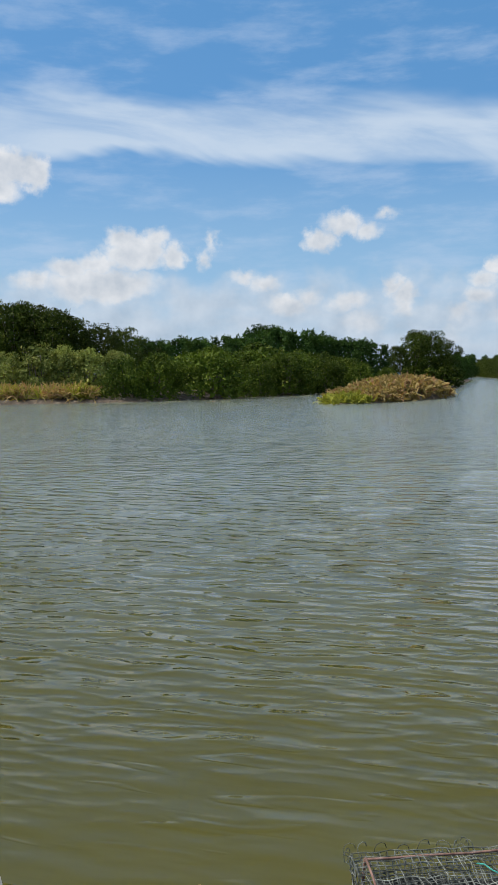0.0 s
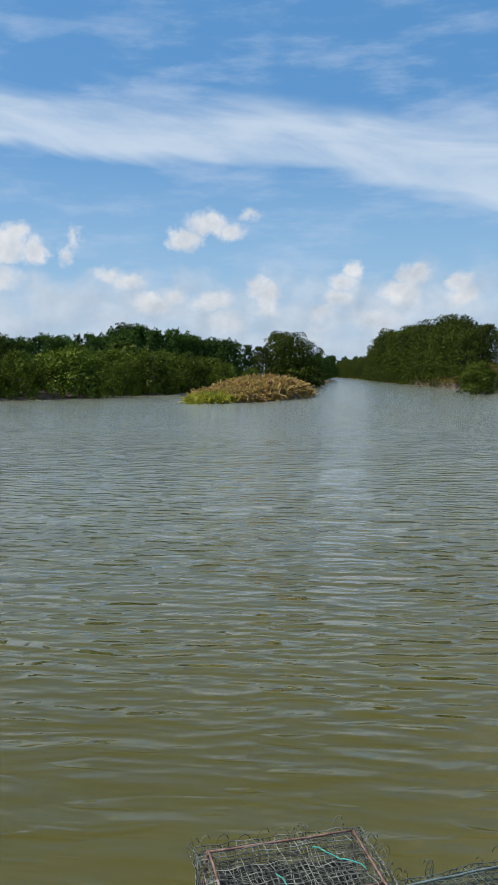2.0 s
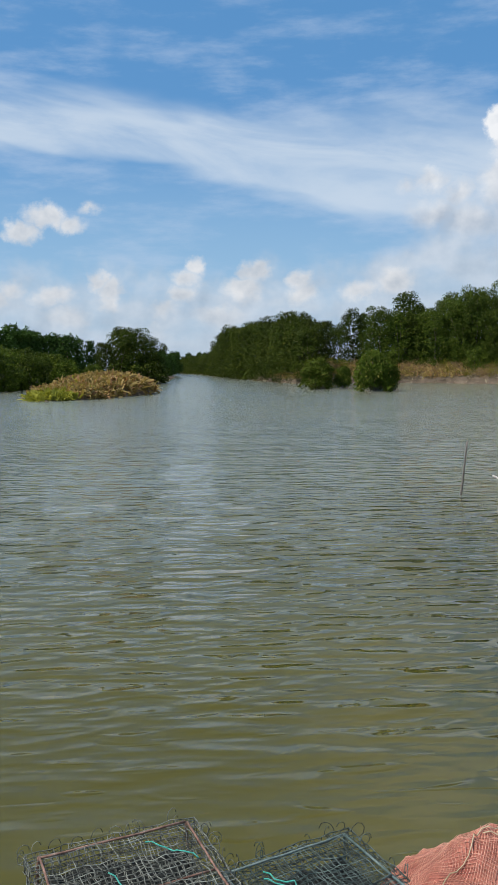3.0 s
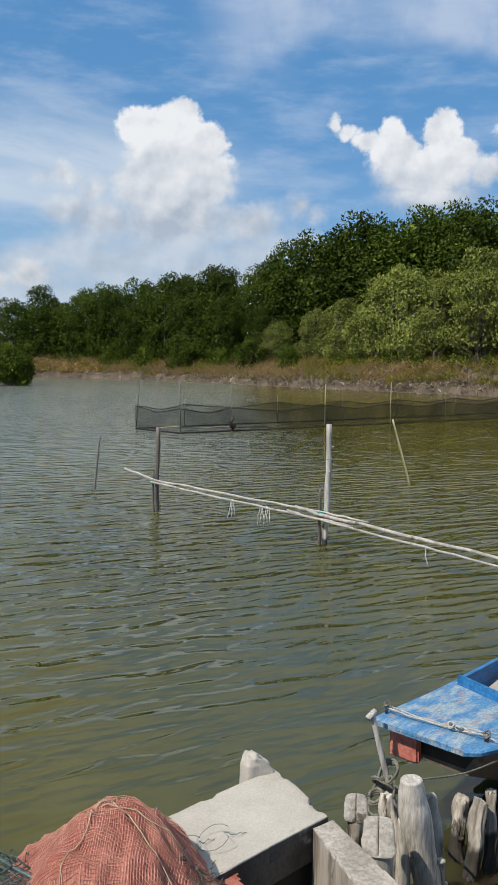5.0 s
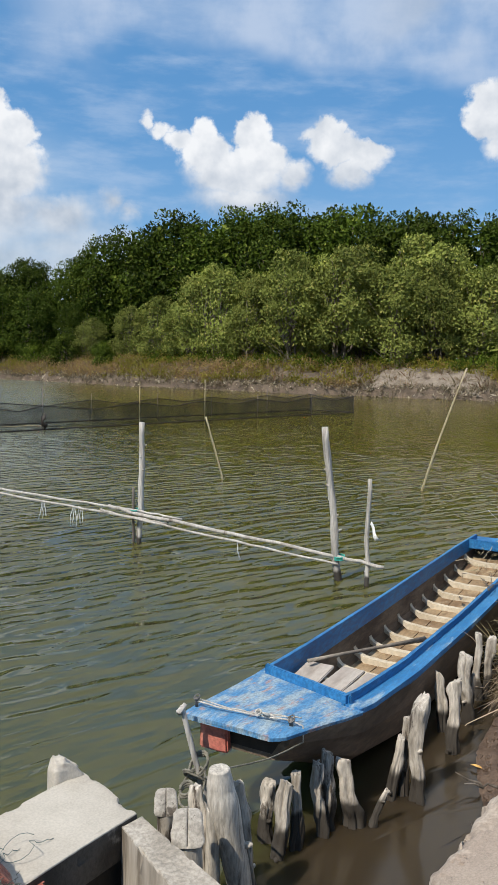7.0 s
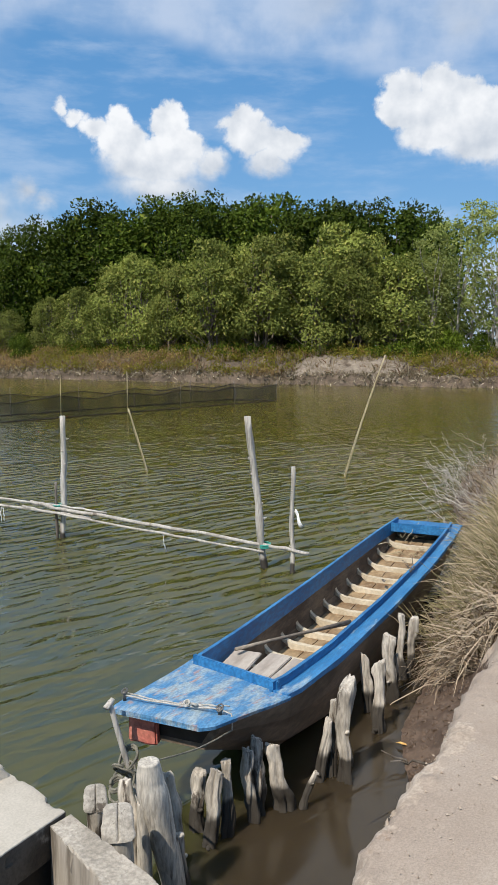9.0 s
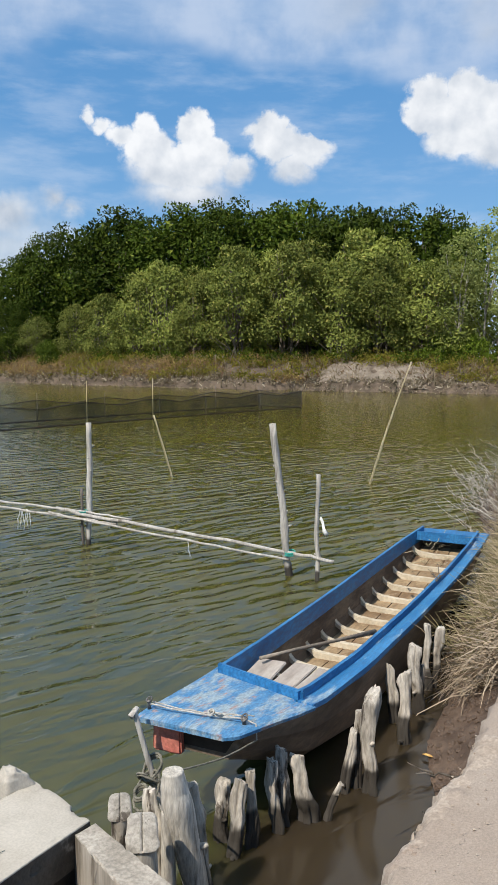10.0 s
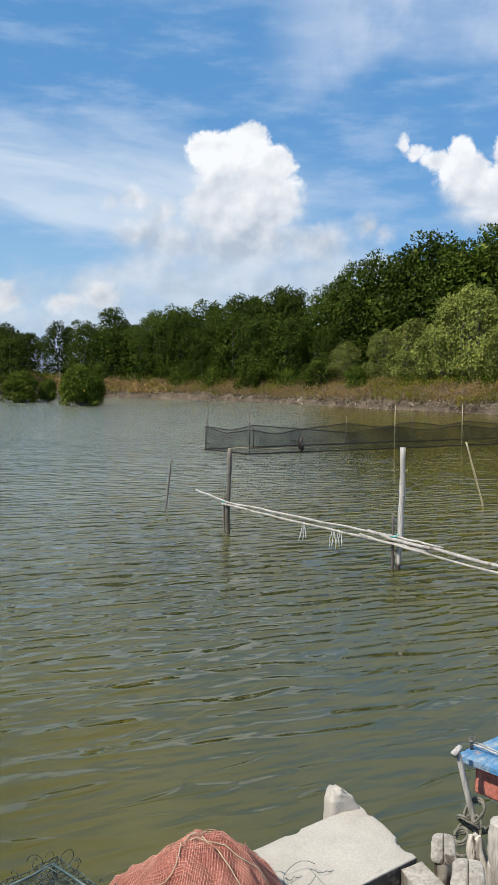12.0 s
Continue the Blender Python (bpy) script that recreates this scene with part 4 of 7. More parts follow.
# left shore: rounded shrubs at the water, grey bushes on the ferny shore, a taller dark wood and a far ridge behind
for x, y, h, w in ((-11.8, 76.4, 4.0, 0.86), (-8.8, 77.4, 4.4, 0.80), (-3.9, 79.4, 4.9, 1.08), (0.4, 84.0, 3.7, 0.66), (3.4, 87.4, 4.5, 0.98), (8.0, 93.0, 3.8, 0.94),
                   (12.4, 99.4, 3.2, 0.96), (16.6, 105.0, 2.8, 0.94)):
    plant("mangrove_shrub", x, y, 0.0, h, w)
row("mangrove_shrub", [(-9, 84), (-3, 87.5), (2, 92), (8, 99), (14, 106)], 5.6, (4.0, 4.6, 5.5, 4.4, 3.3), 0.5, 0.2, 1.15)
row("mangrove_shrub", [(-6, 91), (0, 96), (6, 102), (12, 109)], 4.0, (4.2, 5.0, 4.4, 3.4), 0.8, 0.4, 1.25)
for x, y, h, w in ((-20.6, 80.0, 5.2, 1.0), (-17.6, 80.4, 4.4, 0.9), (-15.4, 79.6, 4.6, 0.9), (-23.6, 80.6, 4.4, 1.0), (-19.0, 83.0, 5.0, 1.1), (-13.0, 81.0, 4.4, 0.9), (-26.6, 81.0, 4.6, 1.1)):
    plant("bank_bush", x, y, 0.3, h, w)
row("channel_tree", [(-52, 92), (-29, 96), (-22, 97), (-17, 98), (-13.4, 99)], 2.2, (13.5, 10.6, 9.4, 6.6, 4.0), 0.9, 0.7, 1.0)
row("channel_tree", [(-52, 99), (-29, 102), (-22, 104), (-15, 104), (-12, 105)], 2.6, (14.0, 11.0, 9.2, 6.4, 4.2), 1.1, 0.8, 1.1)
row("far_tree", [(-20, 148), (-3, 148), (1, 148), (5, 148), (11, 149), (17, 150), (24, 152)], 1.9, (8.0, 8.2, 9.8, 9.8, 8.6, 7.6, 6.4), 0.7, 0.8, 1.0, 0.4)
row("far_tree", [(-16, 128), (-3, 128), (3, 130), (10, 132), (18, 134)], 3.0, (6.4, 6.8, 8.0, 7.2, 6.4), 1.0, 0.8, 1.2, 0.5)
for x, y, h, w in ((19.4, 112.0, 5.6, 1.1), (21.6, 113.5, 7.6, 1.15), (24.2, 115.0, 7.4, 1.2), (26.2, 116.0, 6.2, 1.1), (23.4, 118.0, 7.8, 1.2)):
    plant("channel_tree", x, y, 0.2, h, w)
row("mangrove_sapling", [(20.5, 109.6), (24.5, 110.6), (27.6, 114)], 2.0, (2.8, 2.4), 0.4, 0.2, 1.2)
row("far_tree", [(31, 130), (40, 160), (50, 196), (62, 268)], 6.5, (3.2, 7.0), 1.0, 0.5, 0.9)
row("far_tree", [(58, 292), (72, 286), (90, 290)], 4.6, (6.0, 6.4), 1.2, 0.8, 1.0)
row("far_tree", [(52, 318), (75, 312), (104, 316)], 5.0, (6.4, 7.4), 1.2, 0.8, 1.0)


# ---------------- ferns and weeds of the banks ----------------
def stuff(name, pair, material, label, category):
    ob = new(name, mesh_of(name, pair[0], pair[1], material))
    return tagged(ob, label, category, kind="stuff")


def fern_clumps(places, heights, per=13, width=0.11, droop=0.7):
    roots, leans, lens = [], [], []
    for p, h in zip(places, heights):
        d = rng.normal(size=(per, 3)) * 0.55 + np.array([0, 0, 0.9])
        roots.append(np.asarray(p) + rng.normal(size=(per, 3)) * np.array([0.22, 0.22, 0.03]))
        leans.append(d)
        lens.append(h * rng.uniform(0.6, 1.15, per))
    roots, leans, lens = np.concatenate(roots), np.concatenate(leans), np.concatenate(lens)
    return blades(roots, leans, lens, width * rng.uniform(0.7, 1.4, len(roots)), droop)


def islet_spots(n, u0, u1, edge=0.98):
    t = radians(56)
    out = []
    while len(out) < n:
        u, v = rng.uniform(u0, u1), rng.uniform(-2.9, 2.9)
        bluff = 3.5 if u > 0 else 2.0
        q = (abs(u / 8.8) ** bluff + abs(v / 3.0) ** bluff) ** (1 / bluff)
        if q < edge:
            z = np.interp(q, [0, 0.3, 0.6, 0.85, 0.95, 1], [1.38, 1.33, 1.12, 0.66, 0.22, 0.0]) * float(np.interp(u, [-8.0, -4.5, 0.0, 4.0], [0.35, 0.5, 0.95, 1.1]))
            out.append((10.6 + u * math.cos(t) - v * math.sin(t), 68.5 + u * math.sin(t) + v * math.cos(t), z - 0.05))
    return out


stuff("golden_fern_bed", fern_clumps(islet_spots(560, -6.4, 8.6), rng.uniform(0.9, 1.5, 560), 15, 0.17), M_FERN, "golden and rust-coloured mangrove ferns on the spit", "ferns")
stuff("green_fern_bed", fern_clumps(islet_spots(70, -8.7, -6.2) + islet_spots(40, -6.0, -1.0, 0.9), rng.uniform(0.8, 1.2, 110), 20, 0.15), M_GREENFERN, "yellow-green ferns at the tip of the spit", "ferns")


def shore_spots(line, n, s0, s1, d0, d1, heights):
    """Random places on a bank: a stretch of its length (0 to 1) and of metres inland."""
    pts = along(line, 0.5)
    nrm = inward(pts)
    idx = rng.uniform(s0, s1, n) * (len(pts) - 1)
    d = rng.uniform(d0, d1, n)
    i = idx.astype(int)
    xy = pts[i] + nrm[i] * d[:, None]
    return np.c_[xy, np.interp(d, [p[0] for p in heights], [p[1] for p in heights]) - 0.05]


def leaf_heaps(places, size, per, leaf):
    pts, ways = [], []
    for p, s in zip(places, size):
        d = unit(rng.normal(size=(per, 3)) + np.array([0, 0, 0.6]))
        d[:, 2] = np.abs(d[:, 2])
        pts.append(p + d * s * rng.uniform(0.4, 1.0, (per, 1)))
        ways.append(d + rng.normal(size=(per, 3)) * 0.6)
    pts, ways = np.concatenate(pts), np.concatenate(ways)
    return leaves(pts, ways, leaf * rng.uniform(0.6, 1.4, len(pts)), leaf * 0.55 * rng.uniform(0.7, 1.3, len(pts)))


n = 4600
spots = shore_spots(FAR_SHORE, n, 0.08, 0.48, 0.30, 5.8, far_profile)
bare = (np.abs(spots[:, 1] - 23.0) < 3.8) & (spots[:, 0] < 58.6)
spots = spots[~bare]
patchy = np.array([noise.noise(Vector((x * 0.5, y * 0.13, 2.0))) + 0.5 * noise.noise(Vector((x * 1.1, y * 0.6, 7.0))) for x, y, _ in spots])
patchy += np.interp(spots[:, 1], [30, 46, 62], [0.0, 0.12, 0.42])
rusty = spots[patchy > 0.24]
spots = spots[(patchy <= 0.32) & (patchy > -0.30) & ((spots[:, 2] > 0.75) | (patchy > 0.0))]
stuff("rusty_weeds", leaf_heaps(rusty, 0.30 + 0.80 * rng.uniform(0, 1, len(rusty)) ** 2, 38, 0.15), M_RUSTWEED, "rust-brown withered weeds over the bank", "weeds")
stuff("bank_weeds", leaf_heaps(spots, 0.32 + 0.85 * rng.uniform(0, 1, len(spots)) ** 2.2, 38, 0.17), M_WEED, "olive and yellowing low weeds over the bank", "weeds")
spots = shore_spots(FAR_SHORE, 800, 0.10, 0.50, 0.5, 4.4, far_profile)
stuff("dead_bank_scrub", fern_clumps(spots, rng.uniform(0.5, 1.2, len(spots)), 16, 0.05, 0.4), M_SCRUB, "dry brown scrub and dead stems on the bank", "scrub")
spots = shore_spots(FAR_SHORE, 3400, 0.08, 0.52, -0.15, 1.15, far_profile)
stuff("bank_stubble", fern_clumps(spots, rng.uniform(0.15, 0.48, len(spots)), 9, 0.06, 0.6), M_STUBBLE, "short dark dead stubble and roots along the waterline", "stubble")
spots = shore_spots(FAR_SHORE, 1300, 0.50, 0.97, -0.1, 1.6, far_profile)
stuff("channel_weeds", leaf_heaps(spots, rng.uniform(0.3, 0.7, len(spots)), 30, 0.22), M_BUSH, "green weeds along the channel's edge", "weeds")
# a slip of bare pale soil in the bank
gy, gd = np.linspace(18.6, 27.6, 40), np.linspace(0.35, 4.2, 18)
verts = []
for y in gy:
    for d in gd:
        edge = min(1.0, (y - 18.6) / 1.2, (27.6 - y) / 1.2, (d - 0.35) / 0.5, (4.2 - d) / 0.5)
        x = float(np.interp(y, [12, 23, 35], [57.2, 55.6, 54.4])) + d
        rise = noise.noise(Vector((y * 0.9, d * 1.1, 3))) * 0.22 + noise.noise(Vector((y * 3.1, d * 3.0, 8))) * 0.09
        verts.append((x, y, float(np.interp(d, [p[0] for p in far_profile], [p[1] for p in far_profile])) + 0.16 * edge - 0.35 * (1 - edge) + rise * edge))
faces = [(i * 18 + j, (i + 1) * 18 + j, (i + 1) * 18 + j + 1, i * 18 + j + 1) for i in range(39) for j in range(17)]
tagged(new("ground_bare_slip", mesh_of("ground_bare_slip", verts, faces, M_SLIP, True)), "pale bare soil where the bank has slipped", "bank", kind="structure")
spots = shore_spots(FAR_SHORE, 330, 0.36, 0.49, 0.6, 4.2, far_profile)
stuff("bank_fern_bed", fern_clumps(spots, rng.uniform(0.6, 1.1, len(spots)), 13, 0.16), M_FERN, "golden ferns along the eroded bank", "ferns")
spots = shore_spots(FAR_SHORE, 240, 0.08, 0.46, 3.6, 5.4, far_profile)
stuff("bank_bushes", leaf_heaps(spots, rng.uniform(0.6, 1.25, len(spots)), 90, 0.22), M_SHRUB, "green bushes at the foot of the wood", "bushes")
spots = np.c_[rng.uniform(-36, -14.5, 560), rng.uniform(74.2, 79.0, 560), rng.uniform(0.3, 0.7, 560)]
stuff("shore_fern_bed", fern_clumps(spots[:320], rng.uniform(1.3, 2.4, 320), 20, 0.10), M_FERN, "golden ferns on the low muddy shore", "ferns")
stuff("shore_green_ferns", fern_clumps(spots[320:], rng.uniform(1.2, 2.3, 240), 20, 0.10), M_GREENFERN, "yellow-green ferns on the low muddy shore", "ferns")


# ---------------- near bank ----------------
NEAR_SHORE = np.array([(-70, 2.9), (1.1, 2.9), (1.45, 2.6), (1.58, 2.2), (1.62, 1.7), (1.68, 1.25), (1.95, 0.93), (2.4, 0.95), (3.0, 0.99), (3.7, 1.06), (4.15, 1.17), (4.45, 1.34),
                       (4.85, 1.48), (5.4, 1.54), (6.2, 1.66), (7.5, 1.85), (9, 2.1), (10.5, 2.5), (13, 3.4), (16, 3.9), (22, 4.0), (40, 2.0), (75, -30)])
# the path's lip, inland of the water's edge
LIP = np.array([(-70, 2.5), (0.85, 2.5), (1.12, 2.3), (1.24, 2.0), (1.28, 1.5), (1.45, 0.95), (1.95, 0.74), (2.39, 0.82), (2.62, 0.868), (2.86, 0.88), (3.12, 0.893), (3.40, 0.88),
                (3.82, 0.90), (4.48, 0.915), (4.85, 0.90), (5.4, 0.96), (6.2, 1.08), (7.5, 1.28), (9, 1.5), (10.5, 1.8), (13, 2.6), (16, 3.1), (22, 3.2), (40, 1.2), (75, -30.8)])


def inland(line, x, y):
    """Metres inland of a line along the bank; negative over the water."""
    p = np.stack([x, y], -1)
    best, sign = np.full(x.shape, 1e9), np.ones(x.shape)
    for a, b in zip(line[:-1], line[1:]):
        ab = b - a
        f = np.clip(((p - a) @ ab) / (ab @ ab), 0, 1)
        away = p - (a + f[..., None] * ab)
        d = np.linalg.norm(away, axis=-1)
        s = np.where(ab[0] * (p - a)[..., 1] - ab[1] * (p - a)[..., 0] > 0, -1, 1)
        nearer = d < best - 1e-9
        best, sign = np.where(nearer, d, best), np.where(nearer, s, sign)
    return best * sign


def near_height(x, y, parts=False):
    x, y = np.asarray(x, float), np.asarray(y, float)
    shore, lip = inland(NEAR_SHORE, x, y), inland(LIP, x, y)
    f = np.clip(shore / np.maximum(shore - np.minimum(lip, 0), 1e-6), 0, 1)
    z = np.interp(f, [0, 0.3, 0.62, 0.86, 1], [0, 0.06, 0.17, 0.42, 0.60])
    z = np.where(lip > 0, 0.60 + np.interp(lip, [0, 0.04, 0.5, 4, 30], [0, 0.03, 0.105, 0.14, 0.28]), z)
    z = np.where(shore < 0, np.interp(shore, [-0.6, -0.15, 0], [-0.5, -0.12, 0]), z)
    return (z, f, lip) if parts else z


def near_bank():
    xs = np.concatenate([np.arange(-70, -4, 6.0), np.arange(-4, 1.2, 0.3), np.arange(1.2, 2.1, 0.06), np.arange(2.1, 5.4, 0.024), np.arange(5.4, 7, 0.07), np.arange(7, 16, 0.18), np.arange(16, 80, 4.0)])
    ys = np.concatenate([np.arange(-60, -3, 4.0), np.arange(-3, 0.3, 0.15), np.arange(0.3, 0.72, 0.04), np.arange(0.72, 1.12, 0.018), np.arange(1.12, 1.6, 0.03), np.arange(1.6, 2.95, 0.07), np.arange(2.95, 5.2, 0.2)])
    x, y = np.meshgrid(xs, ys, indexing="ij")
    fine = np.array([[noise.fractal(Vector((a * 2.2, b * 2.2, 0.3)), 0.8, 2.0, 4) for b in ys] for a in xs])
    lumps = np.array([[noise.fractal(Vector((a * 11.0, b * 11.0, 4.3)), 0.7, 2.0, 4) for b in ys] for a in xs])
    grit = np.array([[noise.noise(Vector((a * 38.0, b * 38.0, 2.3))) for b in ys] for a in xs])
    h, f, lip = near_height(x + lumps * 0.02, y + fine * 0.04 + lumps * 0.040 + grit * 0.012, True)
    slope = np.clip(1 - np.abs(h - 0.25) / 0.35, 0, 1)
    z = h + fine * 0.014 + lumps * (0.006 + 0.035 * slope) + grit * (0.0018 + 0.008 * slope)
    # small raised crust along the broken lip
    z += (0.018 * (0.4 + lumps) + 0.012 * grit) * np.exp(-((lip - 0.03) / 0.05) ** 2)
    verts = np.stack([x, y, z], -1).reshape(-1, 3)
    c = len(ys)
    faces, slots = [], []
    for i in range(len(xs) - 1):
        for j in range(c - 1):
            q = (i * c + j, (i + 1) * c + j, (i + 1) * c + j + 1, i * c + j + 1)
            if max(verts[k][2] for k in q) > -0.4:
                faces.append(q)
                # dark mud also goes under the traps, to deepen their shaded inside
                muddy = f[i, j] < 0.80 + 0.15 * fine[i, j] or (xs[i] < 1.25 and ys[j] > 1.7)
                crusted = not muddy and 2.2 < xs[i] < 3.5 + 0.5 * fine[i, j] and lip[i, j] + 0.10 * lumps[i, j] + 0.06 * grit[i, j] < 0.08 + 0.08 * fine[i, j]
                slots.append(1 if muddy else 2 if crusted else 0)
    me = mesh_of("ground_near_bank", verts, faces, M_PATH, True)
    me.materials.append(M_MUD)
    me.materials.append(M_CRUST)
    me.polygons.foreach_set("material_index", slots)
    tagged(new("ground_near_bank", me), "dry trodden earth bank with a crumbling muddy edge", "ground", kind="structure")


near_bank()
# loose grit and pebbles over the trodden earth
g = np.random.default_rng(31)
n = 1500
gx, gy = g.uniform(2.2, 6.0, n), 0.95 - np.abs(g.normal(0, 0.38, n))
gz, gs = near_height(gx, gy), 0.0022 * np.exp(g.normal(0, 0.55, n))
octa = np.array([(1, 0, 0), (-1, 0, 0), (0, 1, 0), (0, -1, 0), (0, 0, 0.8), (0, 0, -0.8)])
verts = (np.stack([gx, gy, gz + 0.004], 1)[:, None, :] + octa[None] * gs[:, None, None] * g.uniform(0.6, 1.4, (n, 6, 1))).reshape(-1, 3)
tri = np.array([(0, 2, 4), (2, 1, 4), (1, 3, 4), (3, 0, 4), (2, 0, 5), (1, 2, 5), (3, 1, 5), (0, 3, 5)])
faces = (np.arange(n)[:, None, None] * 6 + tri[None]).reshape(-1, 3)
tagged(new("path_grit", mesh_of("path_grit", verts, faces.tolist(), M_CRUST)), "loose pale grit over the trodden earth", "grit", kind="stuff")


def slab(name, corners, z0, z1, material, side=None, rough=0.006, chip=0.03):
    """A rough block over a convex outline: worn, chipped rim, sides of their own surface."""
    rim = []
    for (ax, ay), (bx, by) in zip(corners, corners[1:] + corners[:1]):
        n = max(2, int(math.hypot(bx - ax, by - ay) / 0.016))
        rim += [Vector((ax + (bx - ax) * i / n, ay + (by - ay) * i / n, 0)) for i in range(n)]
    centre = sum(rim, Vector()) / len(rim)
    k = len(rim)
    levels = [(f, z1) for f in np.linspace(0.02, 0.95, 26)] + [(0.98, z1), (0.995, z1 - 0.002), (1.0, z1 - 0.006)] + [(1.0, z1 - 0.006 - (z1 - z0 - 0.006) * i / 12) for i in range(1, 13)]
    verts, faces, slots = [], [], []
    for f, z in levels:
        for p in rim:
            q = centre.lerp(p, f) + Vector((0, 0, z))
            bite = max(0.0, noise.noise(q * 16.0) + 0.5 * noise.noise(q * 40.0) - 0.22) * chip if f > 0.9 and z > z1 - 0.06 else 0.0
            q += (centre - p).normalized() * bite * (1.2 if f >= 0.99 else 0.5) - Vector((0, 0, bite * (0.9 if f >= 0.975 else 0.3)))
            verts.append(q + noise.noise_vector(q * 6.0) * rough * 0.4 + noise.noise_vector(q * 45.0) * rough * 0.16)
    for i in range(len(levels) - 1):
        for j in range(k):
            faces.append((i * k + j, i * k + (j + 1) % k, (i + 1) * k + (j + 1) % k, (i + 1) * k + j))
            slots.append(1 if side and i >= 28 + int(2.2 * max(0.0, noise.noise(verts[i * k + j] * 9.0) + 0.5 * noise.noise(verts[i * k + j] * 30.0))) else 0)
    verts.append(centre + Vector((0, 0, z1)))
    faces += [(len(verts) - 1, (j + 1) % k, j) for j in range(k)]
    slots += [0] * k
    me = mesh_of(name, verts, [q[::-1] for q in faces], material, True)
    me.set_sharp_from_angle(angle=0.6)
    if side:
        me.materials.append(side)
        me.polygons.foreach_set("material_index", slots)
    return me


sluice = thing("sluice", "pale weathered concrete sluice walls with chipped edges at the water", "sluice")
part("beam", slab("beam", [(1.15, 2.25), (2.06, 2.248), (2.232, 2.232), (2.20, 2.08), (2.125, 1.86), (1.15, 1.87)], 0.575, 0.72, M_CONCRETE, M_STAINSHADE, 0.007), sluice, "broad concrete beam with a pale flat top")
bm = bmesh.new()
for x, y, z in ((2.088, 2.250, 0.778), (2.118, 2.335, 0.785), (2.150, 2.335, 0.815), (2.130, 2.255, 0.818), (2.185, 2.320, 0.790), (2.195, 2.225, 0.775), (2.236, 2.205, 0.725), (2.225, 2.270, 0.735)):
    bm.verts.new((x, y, z))
    bm.verts.new((x, y, -0.3))
bmesh.ops.convex_hull(bm, input=bm.verts[:])
bmesh.ops.bevel(bm, geom=[e for e in bm.edges if e.verts[0].co.z > 0 and e.verts[1].co.z > 0], offset=0.016, segments=3, affect="EDGES")
bmesh.ops.triangulate(bm, faces=bm.faces[:])
for _ in range(3):
    bmesh.ops.subdivide_edges(bm, edges=[e for e in bm.edges if e.calc_length() > 0.012 and max(v.co.z for v in e.verts) > 0.5], cuts=1, use_grid_fill=True)
    bmesh.ops.triangulate(bm, faces=bm.faces[:])
for _ in range(5):
    bmesh.ops.smooth_vert(bm, verts=[q for q in bm.verts if q.co.z > 0.55], factor=0.5, use_axis_x=True, use_axis_y=True, use_axis_z=True)
for q in bm.verts:
    q.co += noise.noise_vector(q.co * 14.0) * 0.007 + noise.noise_vector(q.co * 60.0) * 0.002
me = bpy.data.meshes.new("stub")
bm.to_mesh(me)
me.polygons.foreach_set("use_smooth", [True] * len(me.polygons))
me.set_sharp_from_angle(angle=1.2)
bm.free()
me.materials.append(M_CONCRETE)
part("stub", me, sluice, "broken concrete stub with a flat side")
part("wing_wall", slab("wing_wall", [(2.045, 1.862), (2.140, 1.85), (1.950, 1.30), (1.780, 1.30)], -0.3, 0.705, M_WALLTOP, M_OLDCONCRETE, 0.012, 0.06), sluice, "thin concrete wing wall")
# near-black colour here stands in for the shade inside the sluice opening
part("footing", slab("footing", [(1.15, 2.20), (2.10, 2.20), (2.135, 1.895), (1.15, 1.915)], -0.4, 0.58, M_OPENINGSHADE, None, 0.006), sluice, "concrete footing painted near-black as the shaded sluice opening")


